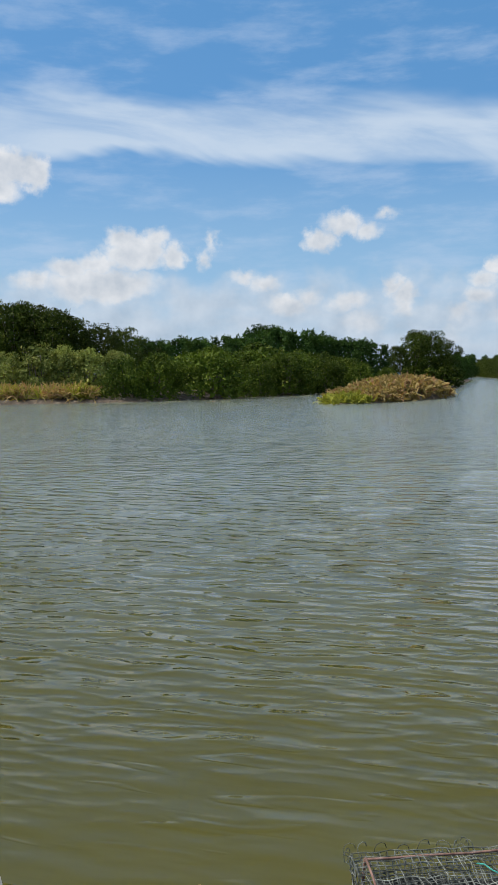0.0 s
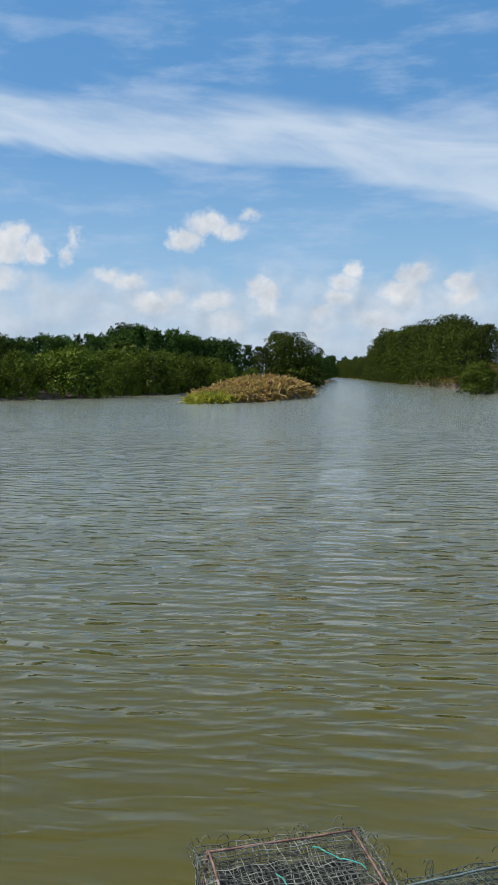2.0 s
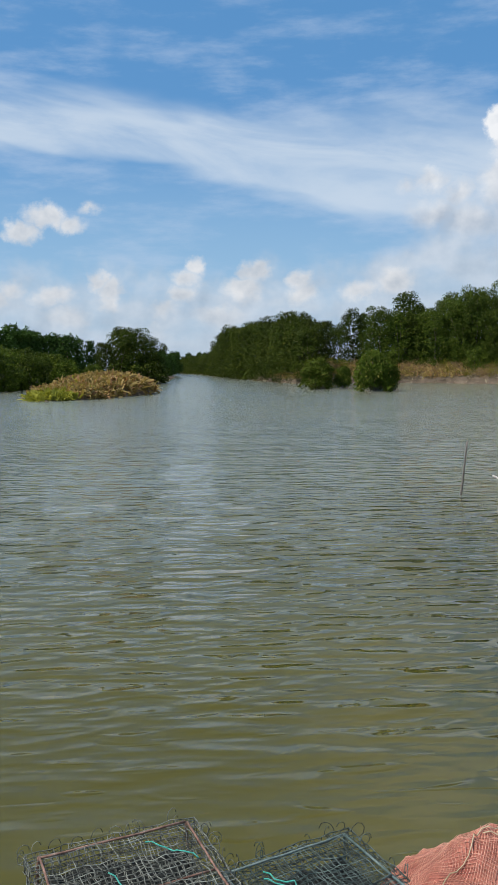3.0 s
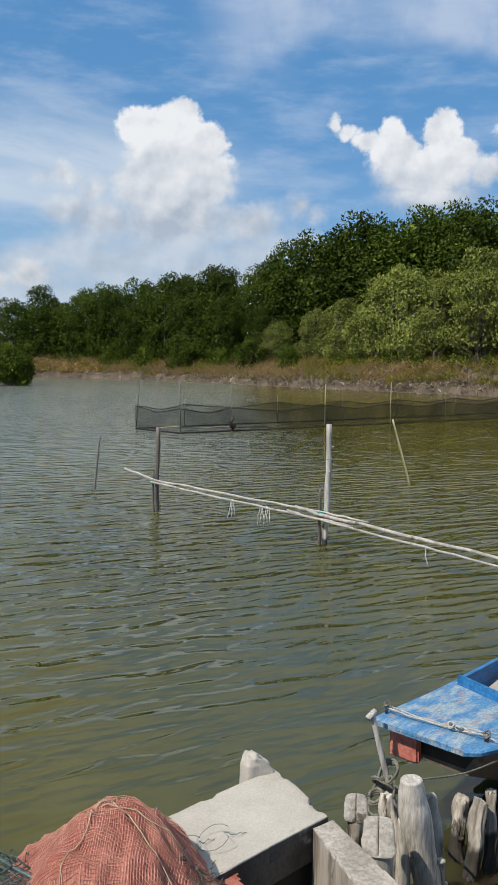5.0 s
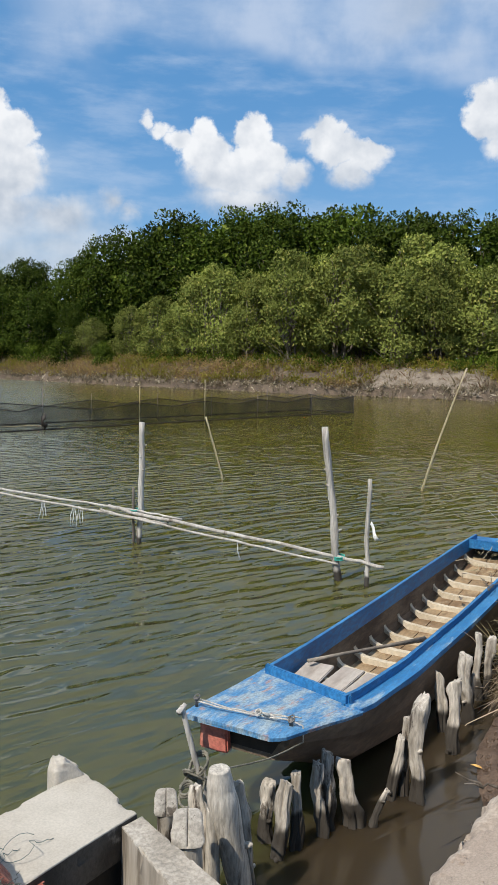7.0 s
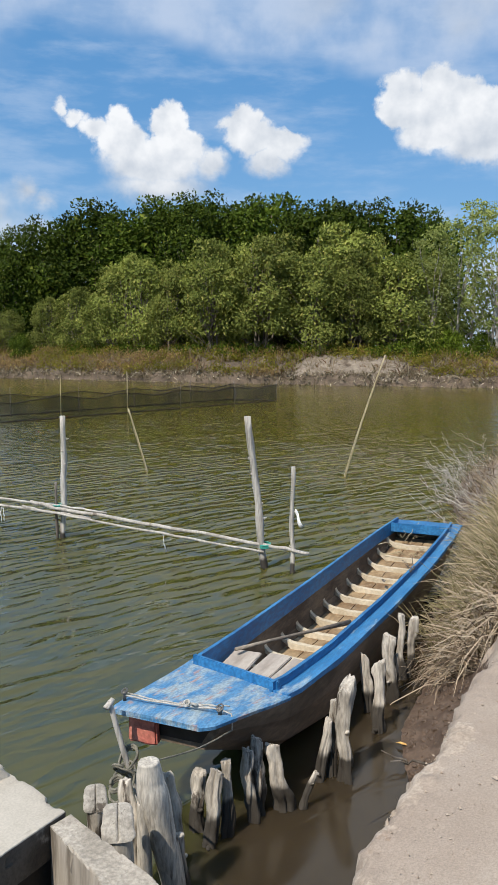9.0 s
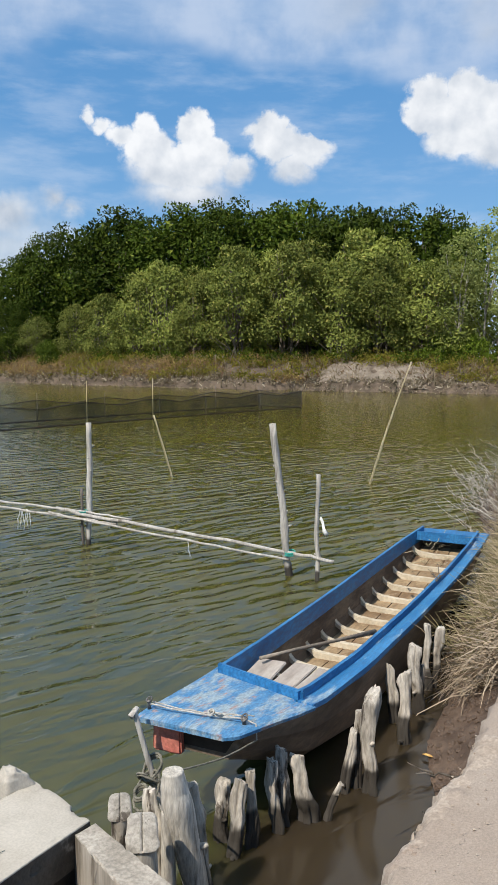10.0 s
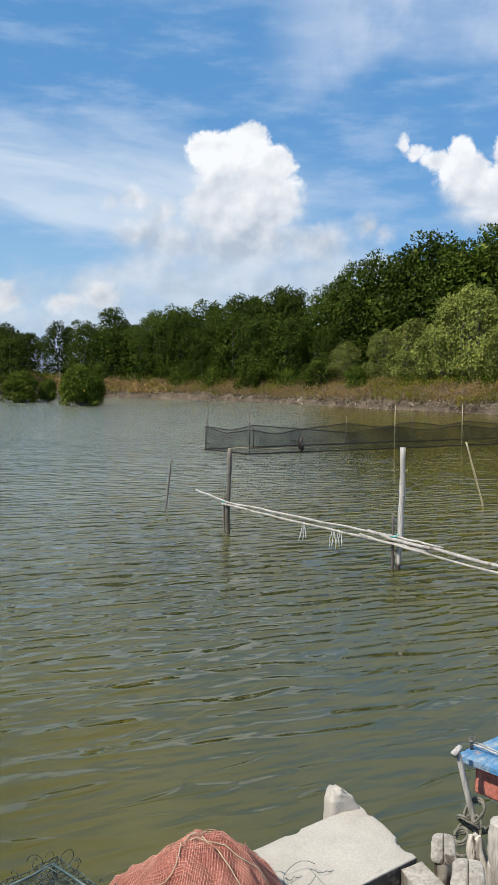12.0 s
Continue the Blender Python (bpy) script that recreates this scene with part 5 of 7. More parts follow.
# ---------------- driftwood palisade ----------------
def stump(base, top, r, seed, knots=1, cut=(0.0, 0.0), taper=0.62, label="bleached driftwood stake, split and worn, driven into the mud", name="palisade_stake"):
    """A weathered stake: an uneven, fluted, cracked shaft that narrows upwards to a slanting broken cut."""
    g = random.Random(seed)
    a, b = Vector(base), Vector(top)
    b += (b - a).normalized() * r * (0.35 + 0.9 * math.hypot(*cut))
    rings, sides, pts, rad = 44, 30, [], []
    flat, lean = g.uniform(0.50, 0.76), g.uniform(1.5, 2.5)
    for i in range(rings + 1):
        f = i / rings
        bend = noise.noise_vector(Vector((seed * 2.3, f * 3.2, 4.0))) * r * 0.75 * math.sin(f * math.pi) + noise.noise_vector(Vector((seed * 3.3, f * 9.0, 1.0))) * r * 0.20
        pts.append(a.lerp(b, f) + Vector((bend.x, bend.y, 0)))
        waist = 1 + 0.10 * noise.noise(Vector((seed * 5.1, f * 4.5, 0))) + 0.14 * noise.noise(Vector((seed * 1.1, f * 13.0, 3))) + 0.17 * math.sin(f * 8.5 + seed * 2.1) * f
        rad.append(r * (1.12 + (taper - 1.12) * f) * waist * (1 - 0.16 * max(0.0, (f - 0.93) / 0.07) ** 2))
    v, f = [], []
    knobs = [(g.uniform(0.45, 0.92) * rings, g.uniform(0, 6.28), g.uniform(0.35, 0.8)) for _ in range(knots + 1)]
    for i in range(rings + 1):
        for k in range(sides):
            t = 2 * math.pi * k / sides
            way = Vector((math.cos(t), math.sin(t), 0))
            lump = 0.50 * noise.noise(Vector((way.x * 1.0, way.y * 1.0, i * 0.13 + seed * 7)))
            flute = 0.30 * (abs(noise.noise(Vector((way.x * 2.6, way.y * 2.6, i * 0.035 + seed * 3)))) - 0.2)
            ridge = 0.12 * noise.noise(Vector((way.x * 7.5, way.y * 7.5, i * 0.05 + seed * 5)))
            crack = max(0.0, noise.noise(Vector((way.x * 3.4 + 9, way.y * 3.4, i * 0.03 + seed * 11))) - 0.28) * 1.9
            knob = sum(s * math.exp(-((i - ki) / 2.2) ** 2 - (math.acos(max(-1, min(1, math.cos(t - kt)))) / 0.45) ** 2) for ki, kt, s in knobs)
            squash = math.hypot(math.cos(t - lean), flat * math.sin(t - lean))
            out = rad[i] * squash * max(0.35, 1 + (lump + flute) * 0.95 + ridge - crack + knob)
            q = pts[i] + way * out
            flatness = cut[0] * (q.x - top[0]) + cut[1] * (q.y - top[1]) + 0.42 * r * noise.noise(Vector((way.x * 1.3, way.y * 1.3, seed * 1.7)))
            q.z = min(q.z, top[2] + flatness)
            v.append(q)
    for i in range(rings):
        for k in range(sides):
            f.append((i * sides + k, i * sides + (k + 1) % sides, (i + 1) * sides + (k + 1) % sides, (i + 1) * sides + k))
    # the sawn or broken end, a little proud of the bark
    last = [v[rings * sides + k] for k in range(sides)]
    heart = sum(last, Vector()) / sides
    up = Vector((-cut[0], -cut[1], 1)).normalized() * 0.003
    cv, cf = [heart + up * 1.2], []
    for s in (1.01, 0.62):
        cv += [heart.lerp(p, s) + up * (0.4 if s > 1 else 1.0) - Vector((0, 0, 0.10 * r * max(0.0, noise.noise(Vector((k * 0.55, seed, s))) - 0.1))) for k, p in enumerate(last)]
    for k in range(sides):
        m = (k + 1) % sides
        cf += [(1 + k, 1 + m, 1 + sides + m, 1 + sides + k), (1 + sides + k, 1 + sides + m, 0)]
    root = thing(name, label, "stake", "driftwood palisade")
    shaft = part("shaft", mesh_of("shaft", v, f, M_DRIFTWOOD, True), root)
    part("cut_end", mesh_of("cut_end", cv, cf, M_ENDGRAIN), shaft, "cracked pale end grain")
    for k in range(knots):
        j = g.randrange(18, rings - 4)
        d = Vector((g.uniform(-1, 0.5), g.uniform(-1, 0.4), g.uniform(-0.3, 0.9))).normalized()
        kp = [pts[j] + d * rad[j] * 0.3, pts[j] + d * rad[j] * 0.95, pts[j] + d * (rad[j] + r * g.uniform(0.25, 0.7)) + Vector((0, 0, 0.2 * r))]
        kv, kf = tube_arrays(kp, [r * 0.42, r * 0.30, r * 0.16], 7, 0.6, seed + k)
        part("branch_stub", mesh_of("branch_stub", kv, kf, M_DRIFTWOOD, True), shaft)
    return root


# foot, head, thickness, seed, branch stubs, slant of the cut, taper
STAKES = [((2.64, 1.93, -0.3), (2.615, 1.955, 0.585), 0.050, 4, 0, (0, 0), 0.8), ((2.79, 1.74, -0.3), (2.735, 1.825, 0.585), 0.034, 5, 0, (0.3, 0), 0.75),
          ((3.24, 2.01, -0.3), (3.311, 2.023, 0.284), 0.036, 6, 1, (0.2, 0.3), 0.85), ((3.14, 1.90, -0.3), (3.234, 1.879, 0.364), 0.039, 7, 1, (-0.5, 0.4), 0.8), ((3.27, 1.85, -0.3), (3.333, 1.879, 0.369), 0.030, 8, 0, (0.3, 0.2), 0.9),
          ((3.45, 1.78, -0.3), (3.491, 1.851, 0.363), 0.034, 9, 1, (0.3, 0.2), 0.85), ((3.51, 1.79, -0.3), (3.566, 1.842, 0.397), 0.034, 10, 0, (-0.3, 0.3), 0.95), ((3.61, 1.66, -0.3), (3.633, 1.775, 0.347), 0.050, 11, 0, (-0.5, -0.2), 0.8),
          ((3.63, 1.71, -0.3), (3.756, 1.584, 0.191), 0.022, 12, 1, (0, 0.6), 0.7), ((3.96, 1.71, -0.3), (4.072, 1.647, 0.339), 0.031, 13, 1, (0.2, 0.4), 0.8), ((4.06, 1.63, -0.3), (4.140, 1.646, 0.422), 0.029, 14, 0, (0, 0.3), 0.9),
          ((4.06, 1.53, -0.3), (4.136, 1.575, 0.536), 0.040, 15, 2, (0.9, -0.5), 1), ((4.98, 1.73, -0.3), (5.022, 1.800, 0.374), 0.034, 16, 0, (-0.4, 0.4), 0.85), ((4.71, 1.60, -0.3), (4.796, 1.603, 0.439), 0.039, 17, 1, (0.3, -0.2), 0.9),
          ((5.20, 1.64, -0.3), (5.259, 1.707, 0.449), 0.039, 18, 1, (0.2, 0.3), 0.95), ((5.24, 1.67, -0.3), (5.315, 1.671, 0.310), 0.021, 19, 1, (0, 0.3), 0.8), ((5.61, 1.72, -0.3), (5.685, 1.764, 0.476), 0.028, 20, 0, (0, 0.3), 0.9),
          ((5.67, 1.73, -0.3), (5.777, 1.699, 0.435), 0.029, 21, 1, (0.3, 0), 0.9)]
for base, top, r, seed, knots, cut, taper in STAKES:
    stump(base, top, r, seed, knots, cut, taper)


def worn_log(points, radii, seed, sides=30, steps=12, flat=0.85, cut=None):
    """A smooth weathered log along a bent line, fluted along its grain; cut is a plane (point, normal) that it ends at."""
    line = [Vector(p) for p in points]
    v, f, rings = [], [], []
    for i in range(len(line) - 1):
        before, after = line[max(i - 1, 0)], line[min(i + 2, len(line) - 1)]
        for j in range(steps + (i == len(line) - 2)):
            t = j / steps
            c = 0.5 * (2 * line[i] + (line[i + 1] - before) * t + (2 * before - 5 * line[i] + 4 * line[i + 1] - after) * t * t + (3 * line[i] - before - 3 * line[i + 1] + after) * t ** 3)
            rings.append((c, radii[i] + (radii[i + 1] - radii[i]) * (3 * t * t - 2 * t ** 3)))
    if cut is None:
        c, r = rings[-1]
        up = (line[-1] - line[-2]).normalized()
        rings += [(c + up * r * a, r * b) for a, b in ((0.06, 0.98), (0.12, 0.92), (0.15, 0.80), (0.15, 0.45), (0.13, 0.12))]
    for i, (c, r) in enumerate(rings):
        for k in range(sides):
            a = 2 * math.pi * k / sides
            way = Vector((math.cos(a), math.sin(a) * flat, 0))
            swell = 0.13 * noise.noise(Vector((way.x * 1.3, way.y * 1.3, c.z * 5.0 + seed * 7))) + 0.06 * noise.noise(Vector((way.x * 5.0, way.y * 5.0, c.z * 2.5 + seed * 3))) + 0.025 * noise.noise(Vector((way.x * 14.0, way.y * 14.0, c.z * 4.0 + seed)))
            q = c + way * r * (1 + swell)
            if cut is not None:
                spot, normal = cut
                q.z = min(q.z, spot.z - (normal.x * (q.x - spot.x) + normal.y * (q.y - spot.y)) / normal.z)
            v.append(q)
    for i in range(len(rings) - 1):
        for k in range(sides):
            f.append((i * sides + k, i * sides + (k + 1) % sides, (i + 1) * sides + (k + 1) % sides, (i + 1) * sides + k))
    if cut is None:
        f.append(tuple((len(rings) - 1) * sides + k for k in range(sides)))
    return v, f


# the thick forked stake
fork = thing("forked_stake", "thick smooth bleached stake that forks towards its foot", "stake", "driftwood palisade")
v, f = worn_log([(2.84, 1.755, -0.35), (2.755, 1.785, 0.02), (2.685, 1.808, 0.30), (2.632, 1.826, 0.53), (2.617, 1.834, 0.62), (2.612, 1.836, 0.69)], [0.070, 0.062, 0.064, 0.071, 0.061, 0.051], 1)
stem = part("shaft", mesh_of("shaft", v, f, M_PALESTAKE, True), fork)
v, f = worn_log([(2.655, 1.885, -0.35), (2.640, 1.880, 0.12), (2.618, 1.866, 0.36), (2.612, 1.845, 0.52)], [0.040, 0.036, 0.036, 0.048], 2, 20, 8)
part("leg", mesh_of("leg", v, f, M_PALESTAKE, True), fork)
for spot, way, r in (((2.722, 1.762, 0.335), (0.4, -0.6, 0.1), 0.016), ((2.765, 1.765, 0.215), (0.7, -0.3, 0.2), 0.012)):
    a, d = Vector(spot), Vector(way).normalized()
    v, f = tube_arrays([a - d * r, a + d * r * 0.6, a + d * r * 1.5], [r, r * 0.85, r * 0.45], 9, 0.3, 3)
    part("knot", mesh_of("knot", v, f, M_PALESTAKE, True), stem)


def chopped_stump(spot, foot, r, slope, seed):
    """A stout stump whose head was chopped at a steep slant towards the landing, its heart split by a seam."""
    at = Vector(spot)
    away = Vector((at.x, at.y, 0)).normalized()
    normal = Vector((-away.x * slope, -away.y * slope, 1.0))
    side = Vector((away.y, -away.x, 0))
    root = thing("chopped_stump", "pale stump with a slanting chopped head split by a dark seam", "stake", "driftwood palisade")
    v, f = worn_log([foot, Vector(foot).lerp(at, 0.5), at, at + Vector((0, 0, 2.2 * r))], [r * 0.86, r * 0.86, r * 0.84, r * 0.84], seed, 30, 12, 0.9, (at, normal))
    shaft = part("shaft", mesh_of("shaft", v, f, M_DRIFTWOOD, True), root)
    # two halves of the chopped face, a little proud, with rounded corners
    lift = normal.normalized()
    fall = (away + Vector((0, 0, slope))).normalized()
    for half in (-1, 1):
        cv, cf = [], []
        n, rows = 12, 10
        for i in range(rows + 1):
            b = -1 + 2 * i / rows
            wide = (1 - abs(b) ** 9 * 0.16 - 0.08 * b) * (1.0 + 0.10 * noise.noise(Vector((b * 2, seed, half))))
            for j in range(n + 1):
                a = j / n
                seam = 0.035 * noise.noise(Vector((b * 3.0, seed, 4)))
                q = at + side * half * r * (0.014 + (wide - 0.014) * a) + side * r * seam + fall * b * r * 0.86 * math.hypot(1, slope) * (1 - 0.10 * a ** 4)
                edge = max(0.0, a - 0.86) / 0.14 + max(0.0, 0.10 - a) / 0.10 + max(0.0, abs(b) - 0.86) / 0.14
                q += lift * (0.008 - 0.009 * min(1.0, edge) ** 2 + 0.007 * noise.noise(q * 17.0) + 0.0015 * noise.noise(q * 70.0))
                cv.append(q)
        for i in range(rows):
            for j in range(n):
                cf.append((i * (n + 1) + j, i * (n + 1) + j + 1, (i + 1) * (n + 1) + j + 1, (i + 1) * (n + 1) + j))
        part("chopped_face", mesh_of("chopped_face", cv, cf if half > 0 else [q[::-1] for q in cf], M_CHOPPED, True), shaft, "pale split end grain")
    return root


chopped_stump((2.372, 1.812, 0.56), (2.42, 1.78, -0.3), 0.062, 1.0, 2)
chopped_stump((2.478, 2.008, 0.555), (2.52, 2.00, -0.3), 0.048, 0.95, 3)


# ---------------- boat ----------------
def loft(name, stations, section, material, closed=True, smooth=False, ends=True):
    """A strip through sections along the boat: section(u) gives points (v, z)."""
    verts, faces = [], []
    for u in stations:
        pts = section(u)
        verts += [(u, v, z) for v, z in pts]
    k = len(pts)
    for i in range(len(stations) - 1):
        for j in range(k if closed else k - 1):
            a, b = i * k + j, i * k + (j + 1) % k
            faces.append((a, b, b + k, a + k))
    if closed and ends:
        faces += [tuple(range(k))[::-1], tuple(range((len(stations) - 1) * k, len(stations) * k))]
    return mesh_of(name, verts, faces, material, smooth)


def row_boat():
    U = [-0.055, -0.01, 0.06, 0.2, 0.5, 0.8, 1.5, 2.75, 4.0, 5.0, 5.55]
    near_side = [0.12, 0.185, 0.205, 0.240, 0.295, 0.325, 0.35, 0.372, 0.39, 0.385, 0.37]
    far_side = [0.325, 0.345, 0.35, 0.355, 0.37, 0.395, 0.42, 0.43, 0.42, 0.39, 0.34]
    wide = lambda u, side=-1: float(np.interp(u, U, far_side if side > 0 else near_side))
    sheer = lambda u: float(np.interp(u, U, [0.605, 0.605, 0.60, 0.585, 0.55, 0.515, 0.475, 0.455, 0.465, 0.49, 0.515]))
    keel = lambda u: float(np.interp(u, U, [0.47, 0.46, 0.44, 0.38, 0.25, 0.13, 0.0, -0.05, -0.02, 0.07, 0.20]))
    boat = thing("row_boat", "worn blue wooden row boat, open, moored along the bank", "boat", at=pose(3.19, 2.065, 0, 0, 0, 4.6))
    run = [float(u) for u in np.linspace(0.05, 5.55, 40)]
    # the coaming crosses the boat at a slant, so the near side opens further forward
    open_runs = {1: [float(u) for u in np.linspace(0.84, 5.52, 32)], -1: [float(u) for u in np.linspace(0.62, 5.52, 32)]}
    middle_at = lambda u: (wide(u, 1) - wide(u, -1)) / 2
    half_at = lambda u: (wide(u, 1) + wide(u, -1)) / 2

    def shell(u, side, inset=0.0):
        w, t, k = wide(u, side) - inset, sheer(u) - 0.02, keel(u) + inset
        low = min(k + 0.06, t - 0.04)
        return [(side * w * a, z) for a, z in ((0.985, t), (0.92, t * 0.5 + low * 0.5), (0.76, low), (0.55, k))]

    hull = lambda u: shell(u, 1) + shell(u, -1)[::-1] + shell(u, -1, 0.028) + shell(u, 1, 0.028)[::-1]
    lining = lambda u, side: [(side * (wide(u, side) * 0.985 - 0.030), sheer(u) - 0.06), (side * (wide(u, side) * 0.985 - 0.040), sheer(u) - 0.06), (side * (wide(u, side) * 0.92 - 0.040), keel(u) + 0.20), (side * (wide(u, side) * 0.92 - 0.028), keel(u) + 0.20)]
    for side in (1, -1):
        part("lining", loft("lining", open_runs[side], lambda u: lining(u, side), M_LINING), boat, "stained brown inner planking")
    part("hull", loft("hull", run, hull, M_HULL), boat, "dark tarred planking")
    # shade below the foredeck is put into this plate's near-black colour
    part("bow_transom", loft("bow_transom", [0.052, 0.072], lambda u: shell(u, 1, 0.003) + shell(u, -1, 0.003)[::-1], M_NEARBLACK), boat, "bow end painted near-black as the shade under the deck")
    for side in (1, -1):
        inset = 0.040 if side > 0 else 0.066
        wash = lambda u: [(side * (wide(u, side) - inset), sheer(u) + 0.062 + 0.004 * noise.noise(Vector((u * 3, side, 0)))), (side * (wide(u, side) - inset), sheer(u) - 0.075), (side * (wide(u, side) - inset - 0.022), sheer(u) - 0.075), (side * (wide(u, side) - inset - 0.024), sheer(u) + 0.062)]
        part("washboard", loft("washboard", open_runs[side], wash, M_BLUE), boat, "upright blue washboard round the opening")
        ledge = lambda u: [(side * (wide(u, side) + 0.024), sheer(u) + 0.008), (side * (wide(u, side) + 0.026), sheer(u) - 0.020), (side * (wide(u, side) - inset - 0.010), sheer(u) - 0.020), (side * (wide(u, side) - inset - 0.010), sheer(u) + 0.016)]
        part("gunwale", loft("gunwale", open_runs[side], ledge, M_GUNWALE), boat, "blue gunwale ledge with a scuffed pale edge")
        drop = lambda u: 0.021 + 0.034 * min(1.0, (u - open_runs[side][0]) / 0.8)
        strip = lambda u: [(side * (wide(u, side) + 0.006), sheer(u) - 0.020), (side * (wide(u, side) * 0.985 + 0.008), sheer(u) - drop(u)), (side * (wide(u, side) * 0.985 - 0.004), sheer(u) - drop(u)), (side * (wide(u, side) - 0.01), sheer(u) - 0.020)]
        part("painted_strake", loft("painted_strake", open_runs[side], strip, M_BLUE), boat, "narrow blue strake under the gunwale")
    # deck at the bow, and the short one at the far end
    bow_run = [-0.055, -0.048, -0.038, -0.025, -0.01, 0.01, 0.03, 0.06, 0.12, 0.2, 0.3, 0.4, 0.5, 0.6, 0.7, 0.735]
    deck = lambda u: [(wide(u, 1) + 0.022, sheer(u) + 0.002), (wide(u, 1) + 0.018, sheer(u) - 0.016), (-wide(u) - 0.018, sheer(u) - 0.016), (-wide(u) - 0.022, sheer(u) + 0.002), (-wide(u) - 0.012, sheer(u) + 0.010), (0.0, sheer(u) + 0.014), (wide(u, 1) + 0.012, sheer(u) + 0.010)]
    foredeck = loft("foredeck", bow_run, deck, M_DECK)
    for q in foredeck.vertices:
        q.co.x += max(0.0, q.co.x - 0.25) / 0.485 * 0.30 * q.co.y
        q.co.x += -0.012 * (1 - (q.co.y / 0.4) ** 2) if q.co.x < -0.02 else 0.0
    part("foredeck", foredeck, boat, "flaking blue foredeck")
    part("afterdeck", loft("afterdeck", [5.30, 5.38, 5.45, 5.52, 5.60, 5.66], deck, M_BLUE), boat, "short blue afterdeck")
    part("coaming", box_mesh("coaming", (-0.012, -0.284, 0.40), (0.012, 0.362, 0.590), M_BLUE, 0.005, 0.003, 6), boat, "blue coaming board").matrix_basis = pose(0.735, 0.01, 0, 0, 0, -16.7)
    part("coaming", box_mesh("coaming", (5.275, -0.335, 0.465), (5.298, 0.335, 0.562), M_BLUE, 0.005, 0.003, 6), boat, "blue coaming board")
    part("bow_board", box_mesh("bow_board", (0.012, 0.135, 0.425), (0.05, 0.300, 0.592), M_RED, 0.010, 0.006, 4), boat, "faded red bow board")
    part("stern_board", loft("stern_board", [5.535, 5.56], lambda u: shell(u, 1, 0.003) + shell(u, -1, 0.003)[::-1], M_HULL), boat, "dark stern board")
    floor_run = [float(u) for u in np.linspace(0.85, 5.45, 26)]
    cuts = [-1.0, -0.52, -0.08, 0.41, 1.0]
    for lo, hi in zip(cuts[:-1], cuts[1:]):
        plank = lambda u: [(middle_at(u) + half_at(u) * 0.86 * a + b, keel(u) + z) for a, b, z in ((hi, -0.004, 0.195), (hi, -0.004, 0.17), (lo, 0.004, 0.17), (lo, 0.004, 0.195))]
        part("floor_plank", loft("floor_plank", floor_run, plank, M_BILGE), boat, "worn orange-brown floor plank")
    for k in range(13):
        u = 1.30 + 0.325 * k
        w, b, h, m = half_at(u), keel(u) + 0.195, 0.052, middle_at(u)
        curve = [(-0.85, 0.115), (-0.82, 0.092), (-0.75, 0.068), (-0.62, 0.05), (-0.3, 0.038), (0.3, 0.038), (0.62, 0.05), (0.75, 0.068), (0.82, 0.092), (0.85, 0.115)]
        verts, faces = [], []
        for i, (a, z) in enumerate(curve):
            drop = h * (1.0 if abs(a) < 0.7 else 0.55)
            half = (0.026 if abs(a) < 0.7 else 0.021) * (1 + 0.25 * noise.noise(Vector((k * 2.1, i * 0.9, 0))))
            bow = 0.012 * noise.noise(Vector((k * 1.3, i * 0.5, 4)))
            inward = -0.02 if abs(a) > 0.8 else 0.0
            verts += [(u + bow - half, m + w * a, b + z), (u + bow + half, m + w * a, b + z), (u + bow + half, m + w * a + math.copysign(inward, a), b + z - drop), (u + bow - half, m + w * a + math.copysign(inward, a), b + z - drop)]
        n = len(curve)
        for i in range(n - 1):
            for j in range(4):
                faces.append((i * 4 + j, i * 4 + (j + 1) % 4, i * 4 + 4 + (j + 1) % 4, i * 4 + 4 + j))
        faces += [(3, 2, 1, 0), tuple(4 * n - 4 + j for j in range(4))]
        part("rib", mesh_of("rib", verts, faces, M_RIB), boat, "thick pale wooden rib")
    return boat


row_boat()


def boat_point(u, v, z):
    return pose(3.19, 2.065, 0, 0, 0, 4.6) @ Vector((u, v, z))


def loose_board(u, v, z, size, turn, seed):
    ob = new("loose_board", box_mesh("loose_board", (-size[0] / 2, -size[1] / 2, 0), (size[0] / 2, size[1] / 2, size[2]), M_GREYBOARD, 0.005, 0.003, 3))
    ob.matrix_basis = Matrix.Translation(boat_point(u, v, z)) @ pose(0, 0, 0, random.uniform(-3, 3), -4, turn)
    tagged(ob, "grey weathered board lying across the boat's forward end", "board", "boards in the boat")


loose_board(1.10, 0.215, 0.425, (0.50, 0.18, 0.02), 7, 1)
loose_board(1.08, 0.035, 0.415, (0.62, 0.16, 0.02), 1, 2)
loose_board(1.04, -0.135, 0.415, (0.62, 0.17, 0.02), -1, 3)
v, f = tube_arrays([boat_point(1.24, 0.27, 0.50), boat_point(1.60, 0.15, 0.465), boat_point(2.0, 0.02, 0.42), boat_point(2.42, -0.12, 0.375)], [0.012, 0.012, 0.013, 0.022], 8, 0.12, 3)
tagged(new("punt_pole", mesh_of("punt_pole", v, f, M_OLDPOLE, True)), "short brown-grey wooden pole laid in the boat", "pole")


# ---------------- mooring ----------------
def wavy(a, b, n=8, amount=0.01, sag=0.0, seed=0):
    a, b = Vector(a), Vector(b)
    return [a.lerp(b, i / n) + noise.noise_vector(Vector((seed * 3.3, i * 0.7, 1))) * amount - Vector((0, 0, sag * math.sin(math.pi * i / n))) for i in range(n + 1)]


